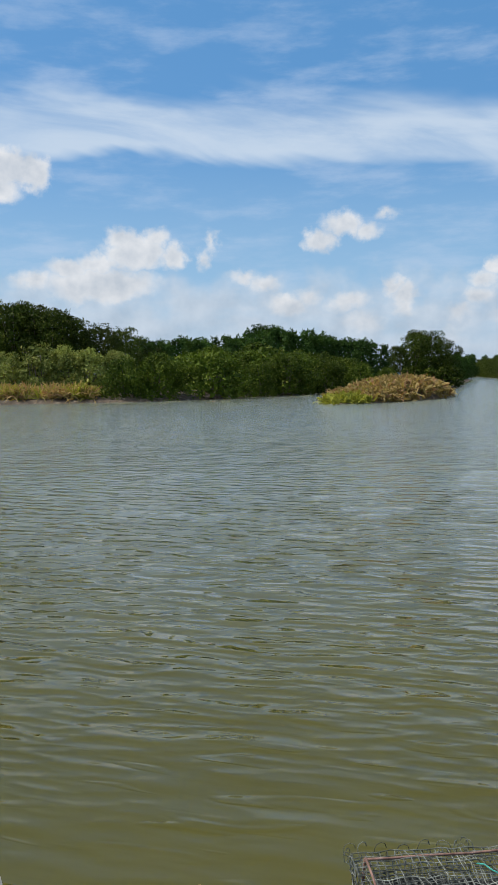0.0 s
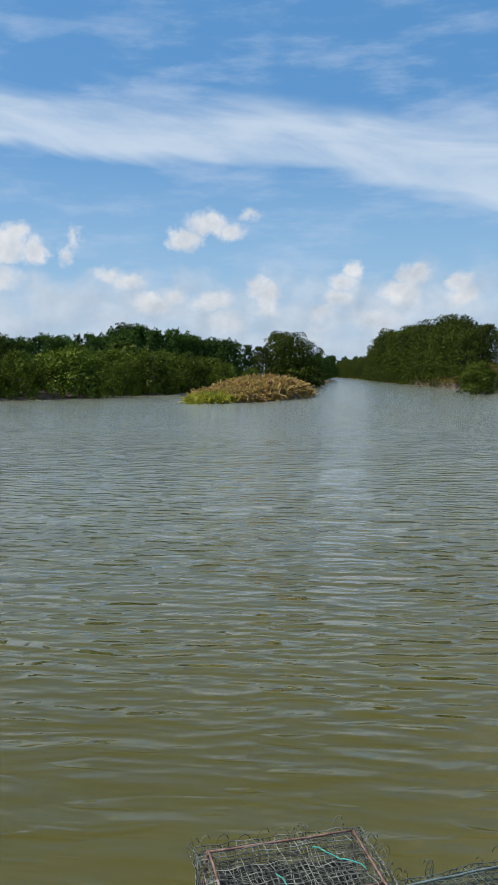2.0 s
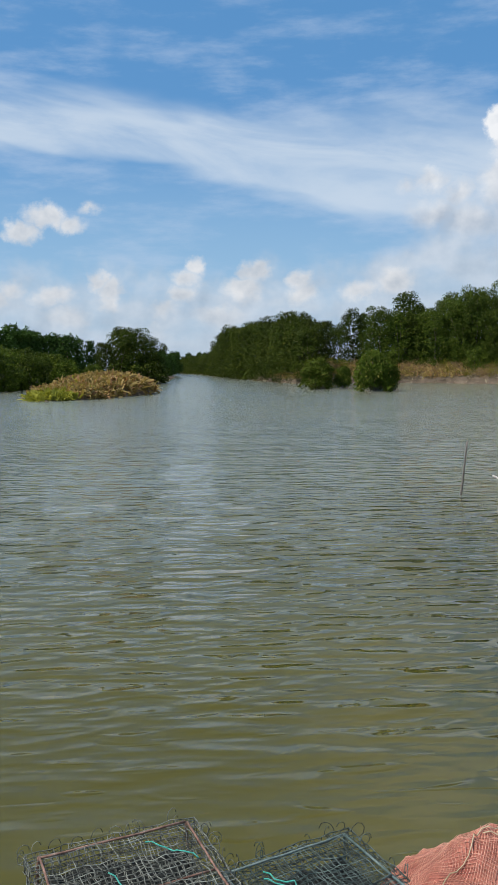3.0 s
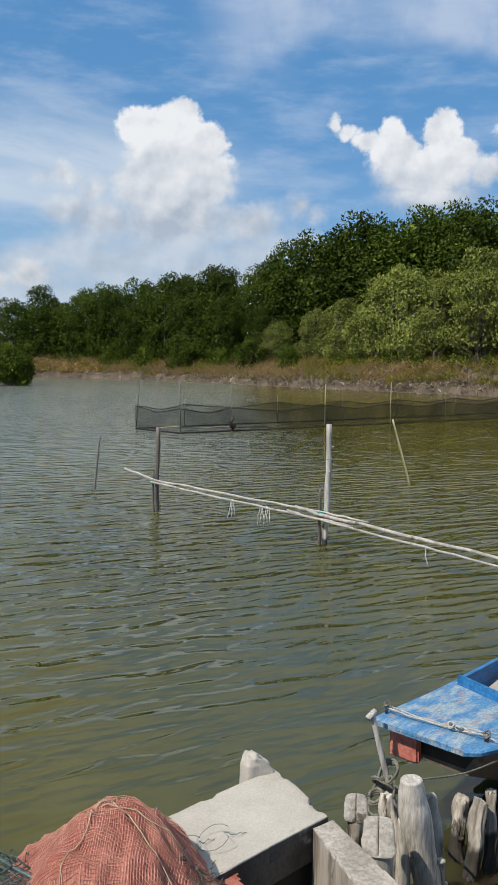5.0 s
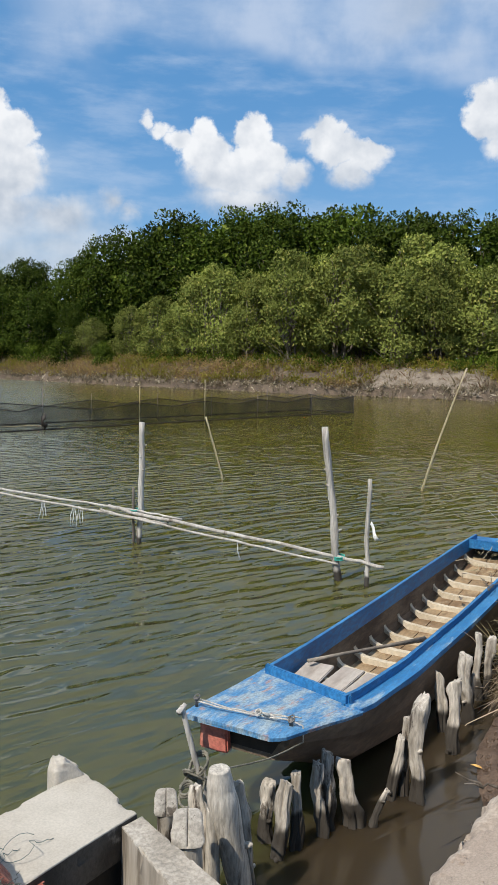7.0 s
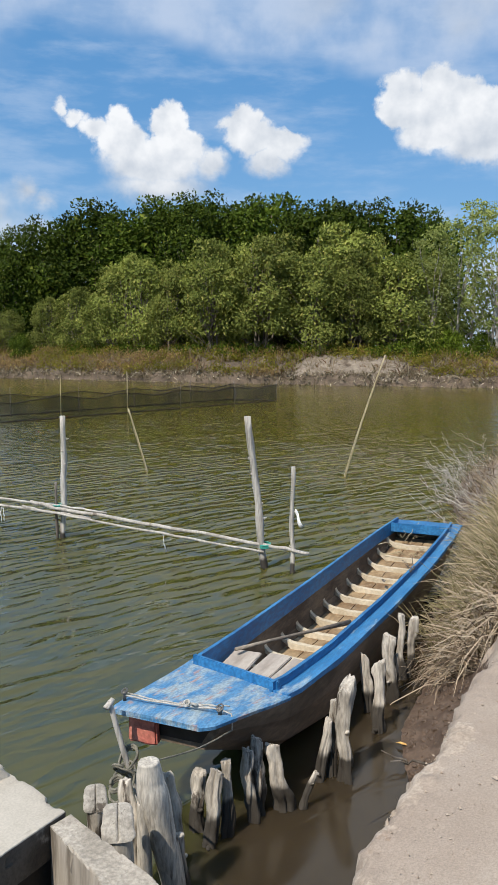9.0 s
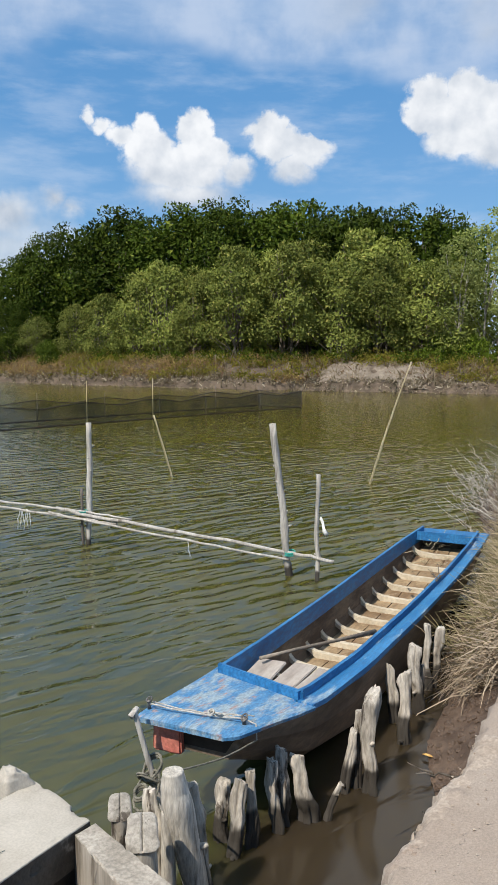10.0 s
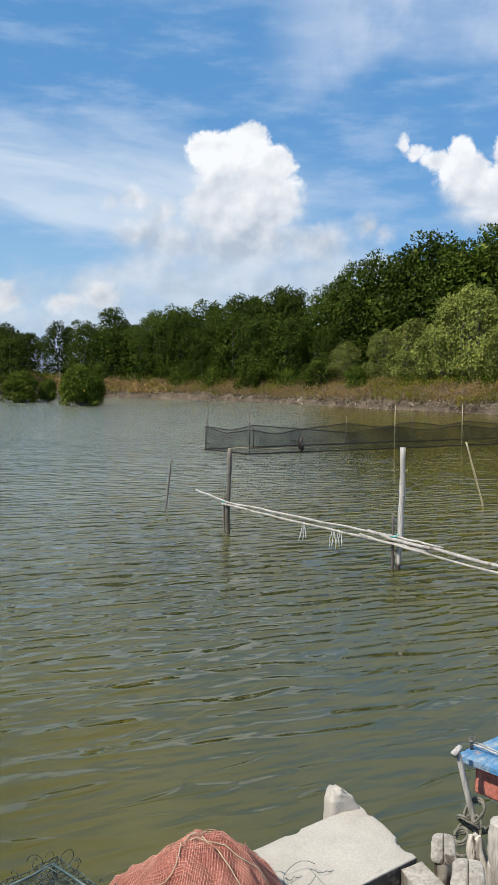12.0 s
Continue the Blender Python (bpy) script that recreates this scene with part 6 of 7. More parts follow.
def ring_path(centre, r, turns, rise, tilt=0.0, seed=0, n=14):
    out = []
    for i in range(int(turns * n) + 1):
        a = 2 * math.pi * i / n
        wob = 1 + 0.18 * noise.noise(Vector((i * 0.4, seed, 0)))
        out.append(Vector(centre) + Vector((math.cos(a) * r * wob, math.sin(a) * r * wob, rise * i / n + tilt * math.cos(a) * r)))
    return out


runs = []
g = random.Random(21)
for k in range(26):
    a = boat_point(g.uniform(4.6, 5.35), g.uniform(-0.3, 0.3), g.uniform(0.25, 0.45))
    runs.append((wavy(a, a + Vector((g.uniform(-0.35, 0.3), g.uniform(-0.25, 0.25), g.uniform(-0.05, 0.12))), 6, 0.05, 0, k), 0.003))
tagged(new("straw_litter", tubes("straw_litter", runs, M_BAMBOO, 3)), "dry stalks fallen into the boat's far end", "straw", kind="stuff")
g = random.Random(33)
runs = []
for k in range(14):
    a = boat_point(3.55 + g.uniform(-0.08, 0.08), -0.335, 0.53)
    runs.append((wavy(a, a + Vector((g.uniform(-0.10, 0.12), g.uniform(-0.03, 0.12), g.uniform(-0.02, 0.12))), 5, 0.02, 0, k + 40), 0.0026))
tagged(new("dry_sprig", tubes("dry_sprig", runs, M_DARKPOST, 3)), "dry dark sprig caught on the boat's washboard", "sprig")
a = boat_point(4.05, 0.05, 0.26)
ob = new("fallen_leaf", mesh_of("fallen_leaf", [(-0.05, 0, 0), (-0.01, 0.022, 0.012), (0.05, 0.008, 0.004), (0.0, -0.024, 0.010), (0.0, 0.0, 0.0)], [(0, 1, 4), (1, 2, 4), (2, 3, 4), (3, 0, 4)], M_DARKPOST))
ob.matrix_basis = Matrix.Translation(a) @ pose(0, 0, 0, 6, -4, 25)
tagged(ob, "curled dark dead leaf on the boat's ribs", "leaf", "fallen leaves")
pole = thing("mooring_pole", "grey wooden mooring pole by the boat's bow", "pole")
v, f = tube_arrays([(3.14, 2.18, -0.4), (3.10, 2.23, 0.15), (3.05, 2.30, 0.45), (3.02, 2.345, 0.66), (3.015, 2.35, 0.70)], [0.020, 0.018, 0.016, 0.0145, 0.011], 6, 0.2, 5)
part("shaft", mesh_of("shaft", v, f, M_POST, True), pole)
v, f = tube_arrays([(2.985, 2.35, 0.672), (3.035, 2.345, 0.70)], [0.016, 0.013], 6, 0.4, 6)
part("head", mesh_of("head", v, f, M_POST, True), pole)
rope = thing("mooring_rope", "grey mooring rope looped round the pole and stakes", "rope")
runs = [(ring_path((3.065, 2.282, 0.385), 0.046, 2.2, 0.012, 0.9, 1), 0.0065), (ring_path((3.035, 2.275, 0.340), 0.058, 1.6, 0.010, -0.9, 2), 0.0065), (ring_path((2.995, 2.265, 0.310), 0.064, 1.2, 0.010, 1.1, 4), 0.0065),
        (ring_path((2.945, 2.262, 0.315), 0.030, 2.4, 0.012, 0.6, 6), 0.0075), (ring_path((3.085, 2.255, 0.315), 0.040, 1.3, 0.008, -0.4, 8), 0.0065)]
part("coil", tubes("coil", runs, M_ROPE, 6), rope)
part("line", tubes("line", [(wavy((3.06, 2.24, 0.36), (2.64, 1.90, 0.655), 8, 0.012, 0.02, 2), 0.0062)], M_ROPE, 6), rope)
deck_line = thing("deck_line", "pale doubled rope stretched over the bow deck to a knot", "rope")
ey, kn = boat_point(0.055, 0.345, 0.640), boat_point(0.115, -0.165, 0.632)
part("line", tubes("line", [(wavy(ey, kn, 9, 0.006, 0.01, 1), 0.0048), (wavy(ey + Vector((0.02, 0, 0)), kn + Vector((0.03, 0.01, 0)), 9, 0.010, 0.012, 6), 0.0042)], M_PALEROPE, 6), deck_line)
part("knot", tubes("knot", [(ring_path(ey.lerp(kn, 0.66), 0.014, 2.5, 0.005, 0.5, 3), 0.005), (ring_path(ey.lerp(kn, 0.74), 0.016, 2.0, 0.004, -0.7, 5), 0.005)], M_PALEROPE, 6), deck_line)
drip = kn + Vector((0.0, -0.07, -0.09))
part("tail", tubes("tail", [(wavy(ey.lerp(kn, 0.7), kn + Vector((0.06, -0.02, 0.0)), 8, 0.015, 0.0, 9), 0.004), ([kn, kn + Vector((0.01, -0.06, -0.015)), drip], 0.004)], M_PALEROPE, 6), deck_line)
part("mooring_end", tubes("mooring_end", [(wavy(drip, (2.63, 1.90, 0.665), 10, 0.006, 0.03, 3), 0.0042)], M_ROPE, 6), deck_line, "dark wet rope end made fast to a stake")
cleat = thing("mooring_cleat", "small dull steel shackle on the bow deck", "cleat")
part("bolt", tubes("bolt", [((ey - Vector((0, 0, 0.03)), ey + Vector((0, 0, 0.02))), 0.009)], M_METAL, 8), cleat)
part("eye", tubes("eye", [(ring_path(ey + Vector((0, 0, 0.022)), 0.014, 1.0, 0.0, 0.6, 1), 0.004)], M_METAL, 6), cleat)
cleat = thing("mooring_cleat", "small dull steel shackle on the bow deck", "cleat")
part("bolt", tubes("bolt", [((kn - Vector((0, 0, 0.03)), kn + Vector((0, 0, 0.012))), 0.011)], M_METAL, 8), cleat)
part("eye", tubes("eye", [(ring_path(kn + Vector((0, 0, 0.008)), 0.015, 1.0, 0.0, 0.9, 2), 0.0045)], M_METAL, 6), cleat)


# ---------------- posts and rails in the water ----------------
def water_post(name, base, top, r, material, seed, label, cut=0.0):
    a, b = Vector((*base, -0.6)), Vector(top)
    pts = [a.lerp(b, i / 14) + (noise.noise_vector(Vector((seed * 2.9, i * 0.33, 0))) * 0.024 + noise.noise_vector(Vector((seed * 1.9, i * 0.9, 5))) * 0.010) * (1.0 if r > 0.0245 else 0.3) for i in range(15)]
    v, f = tube_arrays(pts, [r * (1.05 - 0.014 * i) * (1 + 0.15 * noise.noise(Vector((i * 0.8, seed, 3)))) for i in range(15)], 12, 0.38, seed)
    root = thing(name, label, "post", "posts in the water")
    shaft = part("shaft", mesh_of("shaft", v, f, material, True), root)
    g = random.Random(seed)
    for k in range(6 if r > 0.0245 else 0):
        j = g.randrange(6, 13)
        d = Vector((g.uniform(-1, 1), g.uniform(-1, 1), 0.35)).normalized()
        kv, kf = tube_arrays([pts[j], pts[j] + d * r * 0.95, pts[j] + d * r * (1.35 if k else 1.9)], [r * 0.46, r * 0.38, r * 0.20], 6, 0.3, k)
        part("knot", mesh_of("knot", kv, kf, material, True), shaft)
    return root


water_post("water_post", (7.84, 10.33), (7.87, 10.31, 1.31), 0.034, M_DARKPOST, 1, "dark upright pole standing in the water")
water_post("water_post", (8.037, 7.034), (8.06, 7.00, 1.57), 0.037, M_POST, 2, "bleached knotty pole standing in the water")
water_post("water_post", (8.006, 4.006), (7.88, 4.25, 1.69), 0.043, M_POST, 3, "thick bleached post leaning in the water")
water_post("water_post", (7.968, 3.714), (7.95, 3.74, 1.16), 0.026, M_POST, 4, "thin grey stake standing in the water")
water_post("short_stake", (7.825, 10.375), (7.82, 10.385, 0.62), 0.019, M_DARKPOST, 5, "short dark stake lashed to a pole")
water_post("short_stake", (8.015, 7.075), (8.00, 7.085, 0.72), 0.019, M_DARKPOST, 6, "short dark stake lashed to a pole")
water_post("thin_stick", (8.345, 12.925), (8.47, 12.82, 0.97), 0.018, M_DARKPOST, 7, "thin dark stick standing in the water")
water_post("thin_stick", (13.75, 9.56), (13.33, 9.90, 1.25), 0.019, M_BAMBOO, 8, "thin pale stick slanting out of the water")


def rail(points, r, seed, label):
    pts = []
    for a, b in zip(points[:-1], points[1:]):
        a, b = Vector(a), Vector(b)
        pts += [a.lerp(b, i / 7) + noise.noise_vector(Vector((seed, i * 0.6, a.x))) * 0.02 for i in range(7)]
    pts.append(Vector(points[-1]))
    v, f = tube_arrays(pts, [r * (1 - 0.25 * i / len(pts)) for i in range(len(pts))], 7, 0.2, seed)
    tagged(new("rail_pole", mesh_of("rail_pole", v, f, M_POST, True)), label, "pole", "rails lashed to the posts")


rail([(7.97, 11.35, 0.56), (7.80, 10.30, 0.50), (7.92, 8.6, 0.455), (8.00, 6.95, 0.43), (8.02, 6.3, 0.40)], 0.017, 1, "long thin bleached pole tied to the posts over the water")
rail([(7.78, 10.40, 0.46), (7.90, 8.6, 0.38), (7.96, 6.98, 0.345), (7.97, 6.5, 0.33)], 0.018, 2, "long thin bleached pole tied to the posts over the water")
rail([(7.98, 7.5, 0.44), (7.95, 7.0, 0.40), (7.96, 5.5, 0.335), (7.93, 4.02, 0.27), (7.92, 3.52, 0.24)], 0.024, 3, "long knotty bleached pole tied to the posts over the water")
rail([(7.95, 7.6, 0.37), (7.93, 7.0, 0.335), (7.93, 5.4, 0.25), (7.90, 4.05, 0.20)], 0.017, 4, "long thin bleached pole tied to the posts over the water")


def lashing(x, y, z, r):
    tagged(new("lashing", tubes("lashing", [(ring_path((x, y, z), r, 3.2, 0.014, 0.1, z), 0.008)], M_TEAL, 5)), "teal cord lashing round a post and its rails", "cord", "cord lashings")


lashing(8.0, 7.05, 0.40, 0.050)
lashing(7.955, 4.06, 0.24, 0.058)
lashing(7.83, 10.36, 0.47, 0.05)
for x, y, z, k in ((7.90, 8.62, 0.40, 1), (7.92, 8.05, 0.38, 2), (7.92, 7.93, 0.38, 3), (7.93, 5.40, 0.26, 4)):
    runs = [(wavy((x, y + 0.02 * j, z), (x, y + 0.07 * j - 0.03, z - 0.22 - 0.03 * j), 6, 0.02, 0, k + j), 0.005) for j in range(3 if k < 4 else 1)]
    tagged(new("hanging_cord", tubes("hanging_cord", runs, M_WHITE, 4)), "loose pale cord ends hanging from a rail", "cord", "cord ends on the rails")
g = np.linspace(0, 1, 7)
verts = [(7.93 + 0.02 * math.sin(9 * a) + 0.012 * b, 3.70 - 0.10 * a - 0.030 * b * (0.3 + a), 0.68 - 0.25 * a + 0.03 * b) for a in g * 0.75 for b in (0.0, 0.5, 1.0)]
faces = [(3 * i + j, 3 * i + j + 1, 3 * i + j + 4, 3 * i + j + 3) for i in range(6) for j in range(2)]
rag = new("rag", mesh_of("rag", verts, faces, M_WHITE, True))
thick = rag.modifiers.new("thickness", "SOLIDIFY")
thick.thickness = 0.004
tagged(rag, "white plastic rag tied to a thin stake", "rag")
bam = thing("bamboo_cane", "long dry bamboo cane slanting out of the water", "cane")
v, f = tube_arrays([Vector((14.77, 6.10, -0.8)).lerp(Vector((14.93, 5.17, 2.33)), i / 10) + Vector((0, 0.05 * math.sin(i * 0.31), 0)) for i in range(11)], [0.024 - 0.0010 * i for i in range(11)], 8, 0.06, 2)
part("cane", mesh_of("cane", v, f, M_BAMBOO, True), bam)


# ---------------- net pen ----------------
def pen_point(f, far):
    """A corner of the pen: f runs along its length, far across it."""
    a, b = Vector((16.8, 20.75, 0)), Vector((36.3, 18.15, 0))
    return a.lerp(b, f) + Vector((-0.05 + 0.9 * f * 0, 2.35, 0)) * far


def net_pen():
    pen = thing("net_pen", "long low pen of dark netting on thin poles in water", "net pen")
    posts = [0.0, 0.10, 0.31, 0.48, 0.64, 0.83, 1.0]

    def wall(path, posts_at):
        n = 72
        verts, faces, rim = [], [], []
        for i in range(n + 1):
            f = i / n
            near = min(posts_at, key=lambda q: abs(q - f))
            gaps = sorted(abs(q - f) for q in posts_at)[:2]
            sag = 0.17 * (1 - abs(gaps[0] - gaps[1]) / max(1e-6, gaps[0] + gaps[1]))
            p = path(f)
            top = 0.80 - sag + 0.03 * noise.noise(Vector((f * 20, 1, near)))
            rim.append(Vector((p.x, p.y, top)))
            for z in (top, top * 0.55, 0.12, -0.3):
                verts.append((p.x + 0.05 * noise.noise(Vector((f * 30, z * 3, 0))), p.y + 0.05 * noise.noise(Vector((f * 25, z * 3, 6))), z))
        for i in range(n):
            for j in range(3):
                faces.append((i * 4 + j, (i + 1) * 4 + j, (i + 1) * 4 + j + 1, i * 4 + j + 1))
        side = part("net_wall", mesh_of("net_wall", verts, faces, M_PEN, True), pen, "dark fine netting wall")
        part("head_rope", tubes("head_rope", [(rim, 0.020)], M_NEARBLACK, 4), side)
        part("foot_rope", tubes("foot_rope", [([Vector((q.x, q.y, 0.03)) for q in rim], 0.026)], M_NEARBLACK, 4), side)

    wall(lambda f: pen_point(f, 0.0), posts)
    wall(lambda f: pen_point(f, 1.0), posts)
    wall(lambda f: pen_point(0.0, f), [0.0, 1.0])
    wall(lambda f: pen_point(1.0, f), [0.0, 1.0])
    for k, f in enumerate(posts):
        for far in (0.0, 1.0):
            p = pen_point(f, far)
            tall = (1.75, 1.45, 1.55, 1.60, 1.0, 1.05, 1.0)[k] if not far else (2.1 if k == 0 else 1.0 + 0.2 * noise.noise(Vector((k * 3.1, 5, 1))))
            lean = Vector((0.25 if (k == 0 and far) else 0.05 * noise.noise(Vector((k, far, 2))), 0, tall))
            pts = [p - Vector((0, 0, 0.5)), p + lean * 0.5, p + lean]
            pale = k in (2, 3) and not far
            part("pole", tubes("pole", [(pts, [0.022, 0.018, 0.013])], M_BAMBOO if pale else M_DARKPOST, 6), pen, "thin upright pole")


net_pen()
q = pen_point(0.10, 0.0)
v, f = tube_arrays([q + Vector((0.06 * math.sin(k * 1.3), -0.05, 0.02 + 0.075 * k)) for k in range(8)], [0.02, 0.04, 0.09, 0.05, 0.04, 0.08, 0.05, 0.02], 9, 0.9, 4)
tagged(new("net_bundle", mesh_of("net_bundle", v, f, M_NEARBLACK, True)), "dark knotted bundle of spare netting tied to a pen pole", "net")
tagged(new("bamboo_crossbar", tubes("bamboo_crossbar", [(wavy(q + Vector((-2.6, 0.5, 0.24)), q + Vector((0.8, -0.1, 0.10)), 8, 0.05, 0, 3), 0.018)], M_BAMBOO, 6)), "thin pale bamboo crossbar tied to a pen pole", "pole")


# ---------------- crab traps and net heap on the landing ----------------
def crab_trap(at, size, twine, rod, label, seed, rod_label):
    trap = thing("crab_trap", label, "crab trap", "crab traps", at)
    g = random.Random(seed)
    w, d, h = size
    iw, idp = w - 0.07, d - 0.07

    def rods(name, pts, r):
        part(name, tubes(name, [(pts, r)], rod, 6), trap, rod_label)

    top = [Vector((x * iw / 2, y * idp / 2, h)) for x, y in ((-1, -1), (1, -1), (1, 1), (-1, 1))]
    low = [Vector((p.x * 1.06, p.y * 1.06, 0.01)) for p in top]
    for k in range(4):
        rods("top_rod", wavy(top[k], top[(k + 1) % 4], 6, 0.006, 0, seed + k), 0.0038)
        rods("bottom_rod", wavy(low[k], low[(k + 1) % 4], 6, 0.006, 0, seed + k + 5), 0.005)
        rods("corner_rod", wavy(low[k], top[k], 4, 0.006, 0, seed + k + 9), 0.005)
    rods("brace", wavy(top[0].lerp(top[3], 0.45), top[1].lerp(top[2], 0.5), 6, 0.008, 0, seed + 20), 0.0034)

    def sheet(o, a, b, na, nb, bulge, lines):
        """Knotted netting over a face from corner o along a and b."""
        normal = a.cross(b).normalized()

        def spot(s, t):
            q = o + a * s + b * t
            n1 = noise.noise_vector(q * 19.0 + Vector((seed, 0, 0)))
            return q + normal * (bulge * math.sin(math.pi * s) * math.sin(math.pi * t)) + n1 * 0.009

        for i in range(na + 1):
            lines.append(([spot(i / na + 0.20 / na * math.sin(j * 2.4 + i), j / 14) for j in range(15)], 0.0016))
        for i in range(nb + 1):
            lines.append(([spot(j / 14, i / nb + 0.20 / nb * math.sin(j * 2.1 + i)) for j in range(15)], 0.0016))

    lines = []
    X, Y, Z = Vector((w, 0, 0)), Vector((0, d, 0)), Vector((0, 0, h - 0.01))
    o = Vector((-w / 2, -d / 2, 0.005))
    sheet(o + Z, X, Y, 26, 26, 0.012, lines)
    sheet(o, X, Z, 20, 7, 0.02, lines)
    sheet(o + Y, X, Z, 20, 7, -0.03, lines)
    sheet(o, Y, Z, 20, 7, -0.02, lines)
    sheet(o + X, Y, Z, 20, 7, 0.03, lines)
    sheet(o, X, Y, 24, 24, 0.0, lines)
    sheet(o + Z * 0.5 + Vector((0.04, 0.04, 0)), X * 0.85, Y * 0.85, 22, 22, 0.03, lines)
    sheet(o + Z * 0.75 + Vector((0.03, 0.03, 0)), X * 0.9, Y * 0.9, 20, 20, -0.03, lines)
    sheet(o + Z * 0.25 + Vector((0.02, 0.05, 0)), X * 0.92, Y * 0.88, 26, 26, 0.03, lines)
    sheet(o + Z * 0.9 + Vector((0.01, 0.02, 0)), X * 0.95, Y * 0.95, 24, 24, -0.02, lines)
    # frayed meshes that stand out along the upper edges
    for k in range(48):
        s = g.random()
        e = [o + Z + X * s, o + Z + Y + X * s, o + Z + Y * s, o + Z + X + Y * s][k % 4]
        out = (e - Vector((0, 0, h))) * 0.06
        c = e + Vector((out.x, out.y, g.uniform(-0.01, 0.012)))
        r = g.uniform(0.012, 0.026)
        tl = g.uniform(0, 3.14)
        lines.append(([c + Vector((math.cos(a) * r * math.cos(tl), math.cos(a) * r * math.sin(tl), math.sin(a) * r)) for a in np.linspace(0, 5.2, 8)], 0.0013))
    part("netting", tubes("netting", lines, twine, 3), trap, "loose knotted twine netting")
    # near-black fill added as the shaded inside of the trap
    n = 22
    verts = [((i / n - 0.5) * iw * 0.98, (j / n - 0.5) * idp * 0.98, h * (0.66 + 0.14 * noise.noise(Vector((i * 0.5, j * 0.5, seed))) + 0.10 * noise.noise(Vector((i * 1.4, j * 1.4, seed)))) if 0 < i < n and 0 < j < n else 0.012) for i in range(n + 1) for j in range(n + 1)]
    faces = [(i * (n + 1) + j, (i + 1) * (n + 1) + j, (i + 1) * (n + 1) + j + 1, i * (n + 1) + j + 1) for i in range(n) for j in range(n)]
    part("folded_netting", mesh_of("folded_netting", verts, faces, M_TRAPSHADE, True), trap, "near-black fill standing in for the shaded inside")
    for k in range(2):
        a = Vector((g.uniform(-0.3, 0.3) * w, g.uniform(0.0, 0.4) * d, h + 0.014))
        b = a + Vector((g.uniform(0.05, 0.16), g.uniform(-0.22, -0.1), 0))
        part("tie_cord", tubes("tie_cord", [(wavy(a, b, 8, 0.02, 0, seed + k * 3), 0.0022)], M_TEAL, 5), trap, "teal tie cord")


crab_trap(pose(0.300, 2.300, 0.715, 0, 0, 4), (0.54, 0.62, 0.175), M_TWINE, M_RUSTROD, "square crab trap of rusty rods under loose grey-green netting", 3, "rusty iron rod")
crab_trap(pose(0.800, 2.085, 0.705, 0, 0, 9), (0.50, 0.56, 0.175), M_DARKTWINE, M_GREYROD, "square crab trap of grey rods under dark green netting", 8, "grey coated rod")


def net_heap():
    heap = thing("net_heap", "heap of faded red fishing net with a thin head rope", "fishing net")
    cx, cy, base, high, R = 1.255, 1.975, 0.69, 0.325, 0.385

    def spot(x, y, out=0.0):
        r = math.hypot(x, y * 1.08) / R
        swell = 1 + 0.16 * noise.noise(Vector((x * 4.5, y * 4.5, 2)))
        z = high * max(0.0, 1 - min(1.0, r / swell) ** 1.5)
        ridge = abs(noise.noise(Vector((x * 7 + y * 3, y * 5 - x * 2, 5)))) * 0.085 + abs(noise.noise(Vector((x * 15 + y * 6, y * 11 - x * 7, 2)))) * 0.04 + noise.noise(Vector((x * 30, y * 26, 1))) * 0.012
        return Vector((cx + x, cy + y, base + z + ridge * min(1.0, z * 9) + out))

    n = 74
    grid = np.linspace(-0.46, 0.46, n)
    verts = [spot(x, y) for x in grid for y in grid]
    faces = [(i * n + j, (i + 1) * n + j, (i + 1) * n + j + 1, i * n + j + 1) for i in range(n - 1) for j in range(n - 1) if math.hypot(grid[i], grid[j] * 1.08) < R * 1.12]
    body = part("net_body", mesh_of("net_body", verts, faces, M_REDNET, True), heap, "dense faded red netting")
    lines = []
    for k in range(150):
        for s in (1, -1):
            c = (k / 149 - 0.5) * 1.16
            pts = []
            for j in range(31):
                d = (j / 30 - 0.5) * 0.9
                x, y = c * 0.7071 + s * d * 0.7071, -s * c * 0.7071 + d * 0.7071
                x += 0.030 * noise.noise(Vector((x * 10, y * 10, s)))
                if math.hypot(x, y * 1.08) < R * 1.02:
                    pts.append(spot(x, y, 0.004 + 0.006 * noise.noise(Vector((k * 0.7, j * 0.8, s)))))
            if len(pts) > 3:
                lines.append((pts, 0.0009))
    part("net_meshes", tubes("net_meshes", lines, M_REDTWINE, 3), body, "thin red twine meshes")
    for k, (x0, y0, x1, y1) in enumerate(((-0.02, 0.02, 0.26, -0.22), (-0.02, 0.02, -0.30, -0.10), (0.02, 0.0, 0.08, -0.34), (-0.02, 0.03, 0.30, 0.08))):
        pts = [spot(x0 + (x1 - x0) * q / 14, y0 + (y1 - y0) * q / 14 + 0.012 * math.sin(q * 0.9 + k), 0.009) for q in range(15)]
        part("head_rope", tubes("head_rope", [(pts, 0.0017)], M_BAMBOO, 5), heap, "thin pale head rope")
    g = random.Random(4)
    runs = []
    for k in range(110):
        c = spot(g.uniform(0.14, 0.30), g.uniform(-0.28, -0.16), 0.008)
        runs.append((wavy(c, c + Vector((g.uniform(-0.04, 0.04), g.uniform(-0.04, 0.03), g.uniform(-0.012, 0.012))), 6, 0.014, 0, k), 0.0013))
    part("frayed_twine", tubes("frayed_twine", runs, M_TWINE, 3), body, "frayed teal-grey twine")


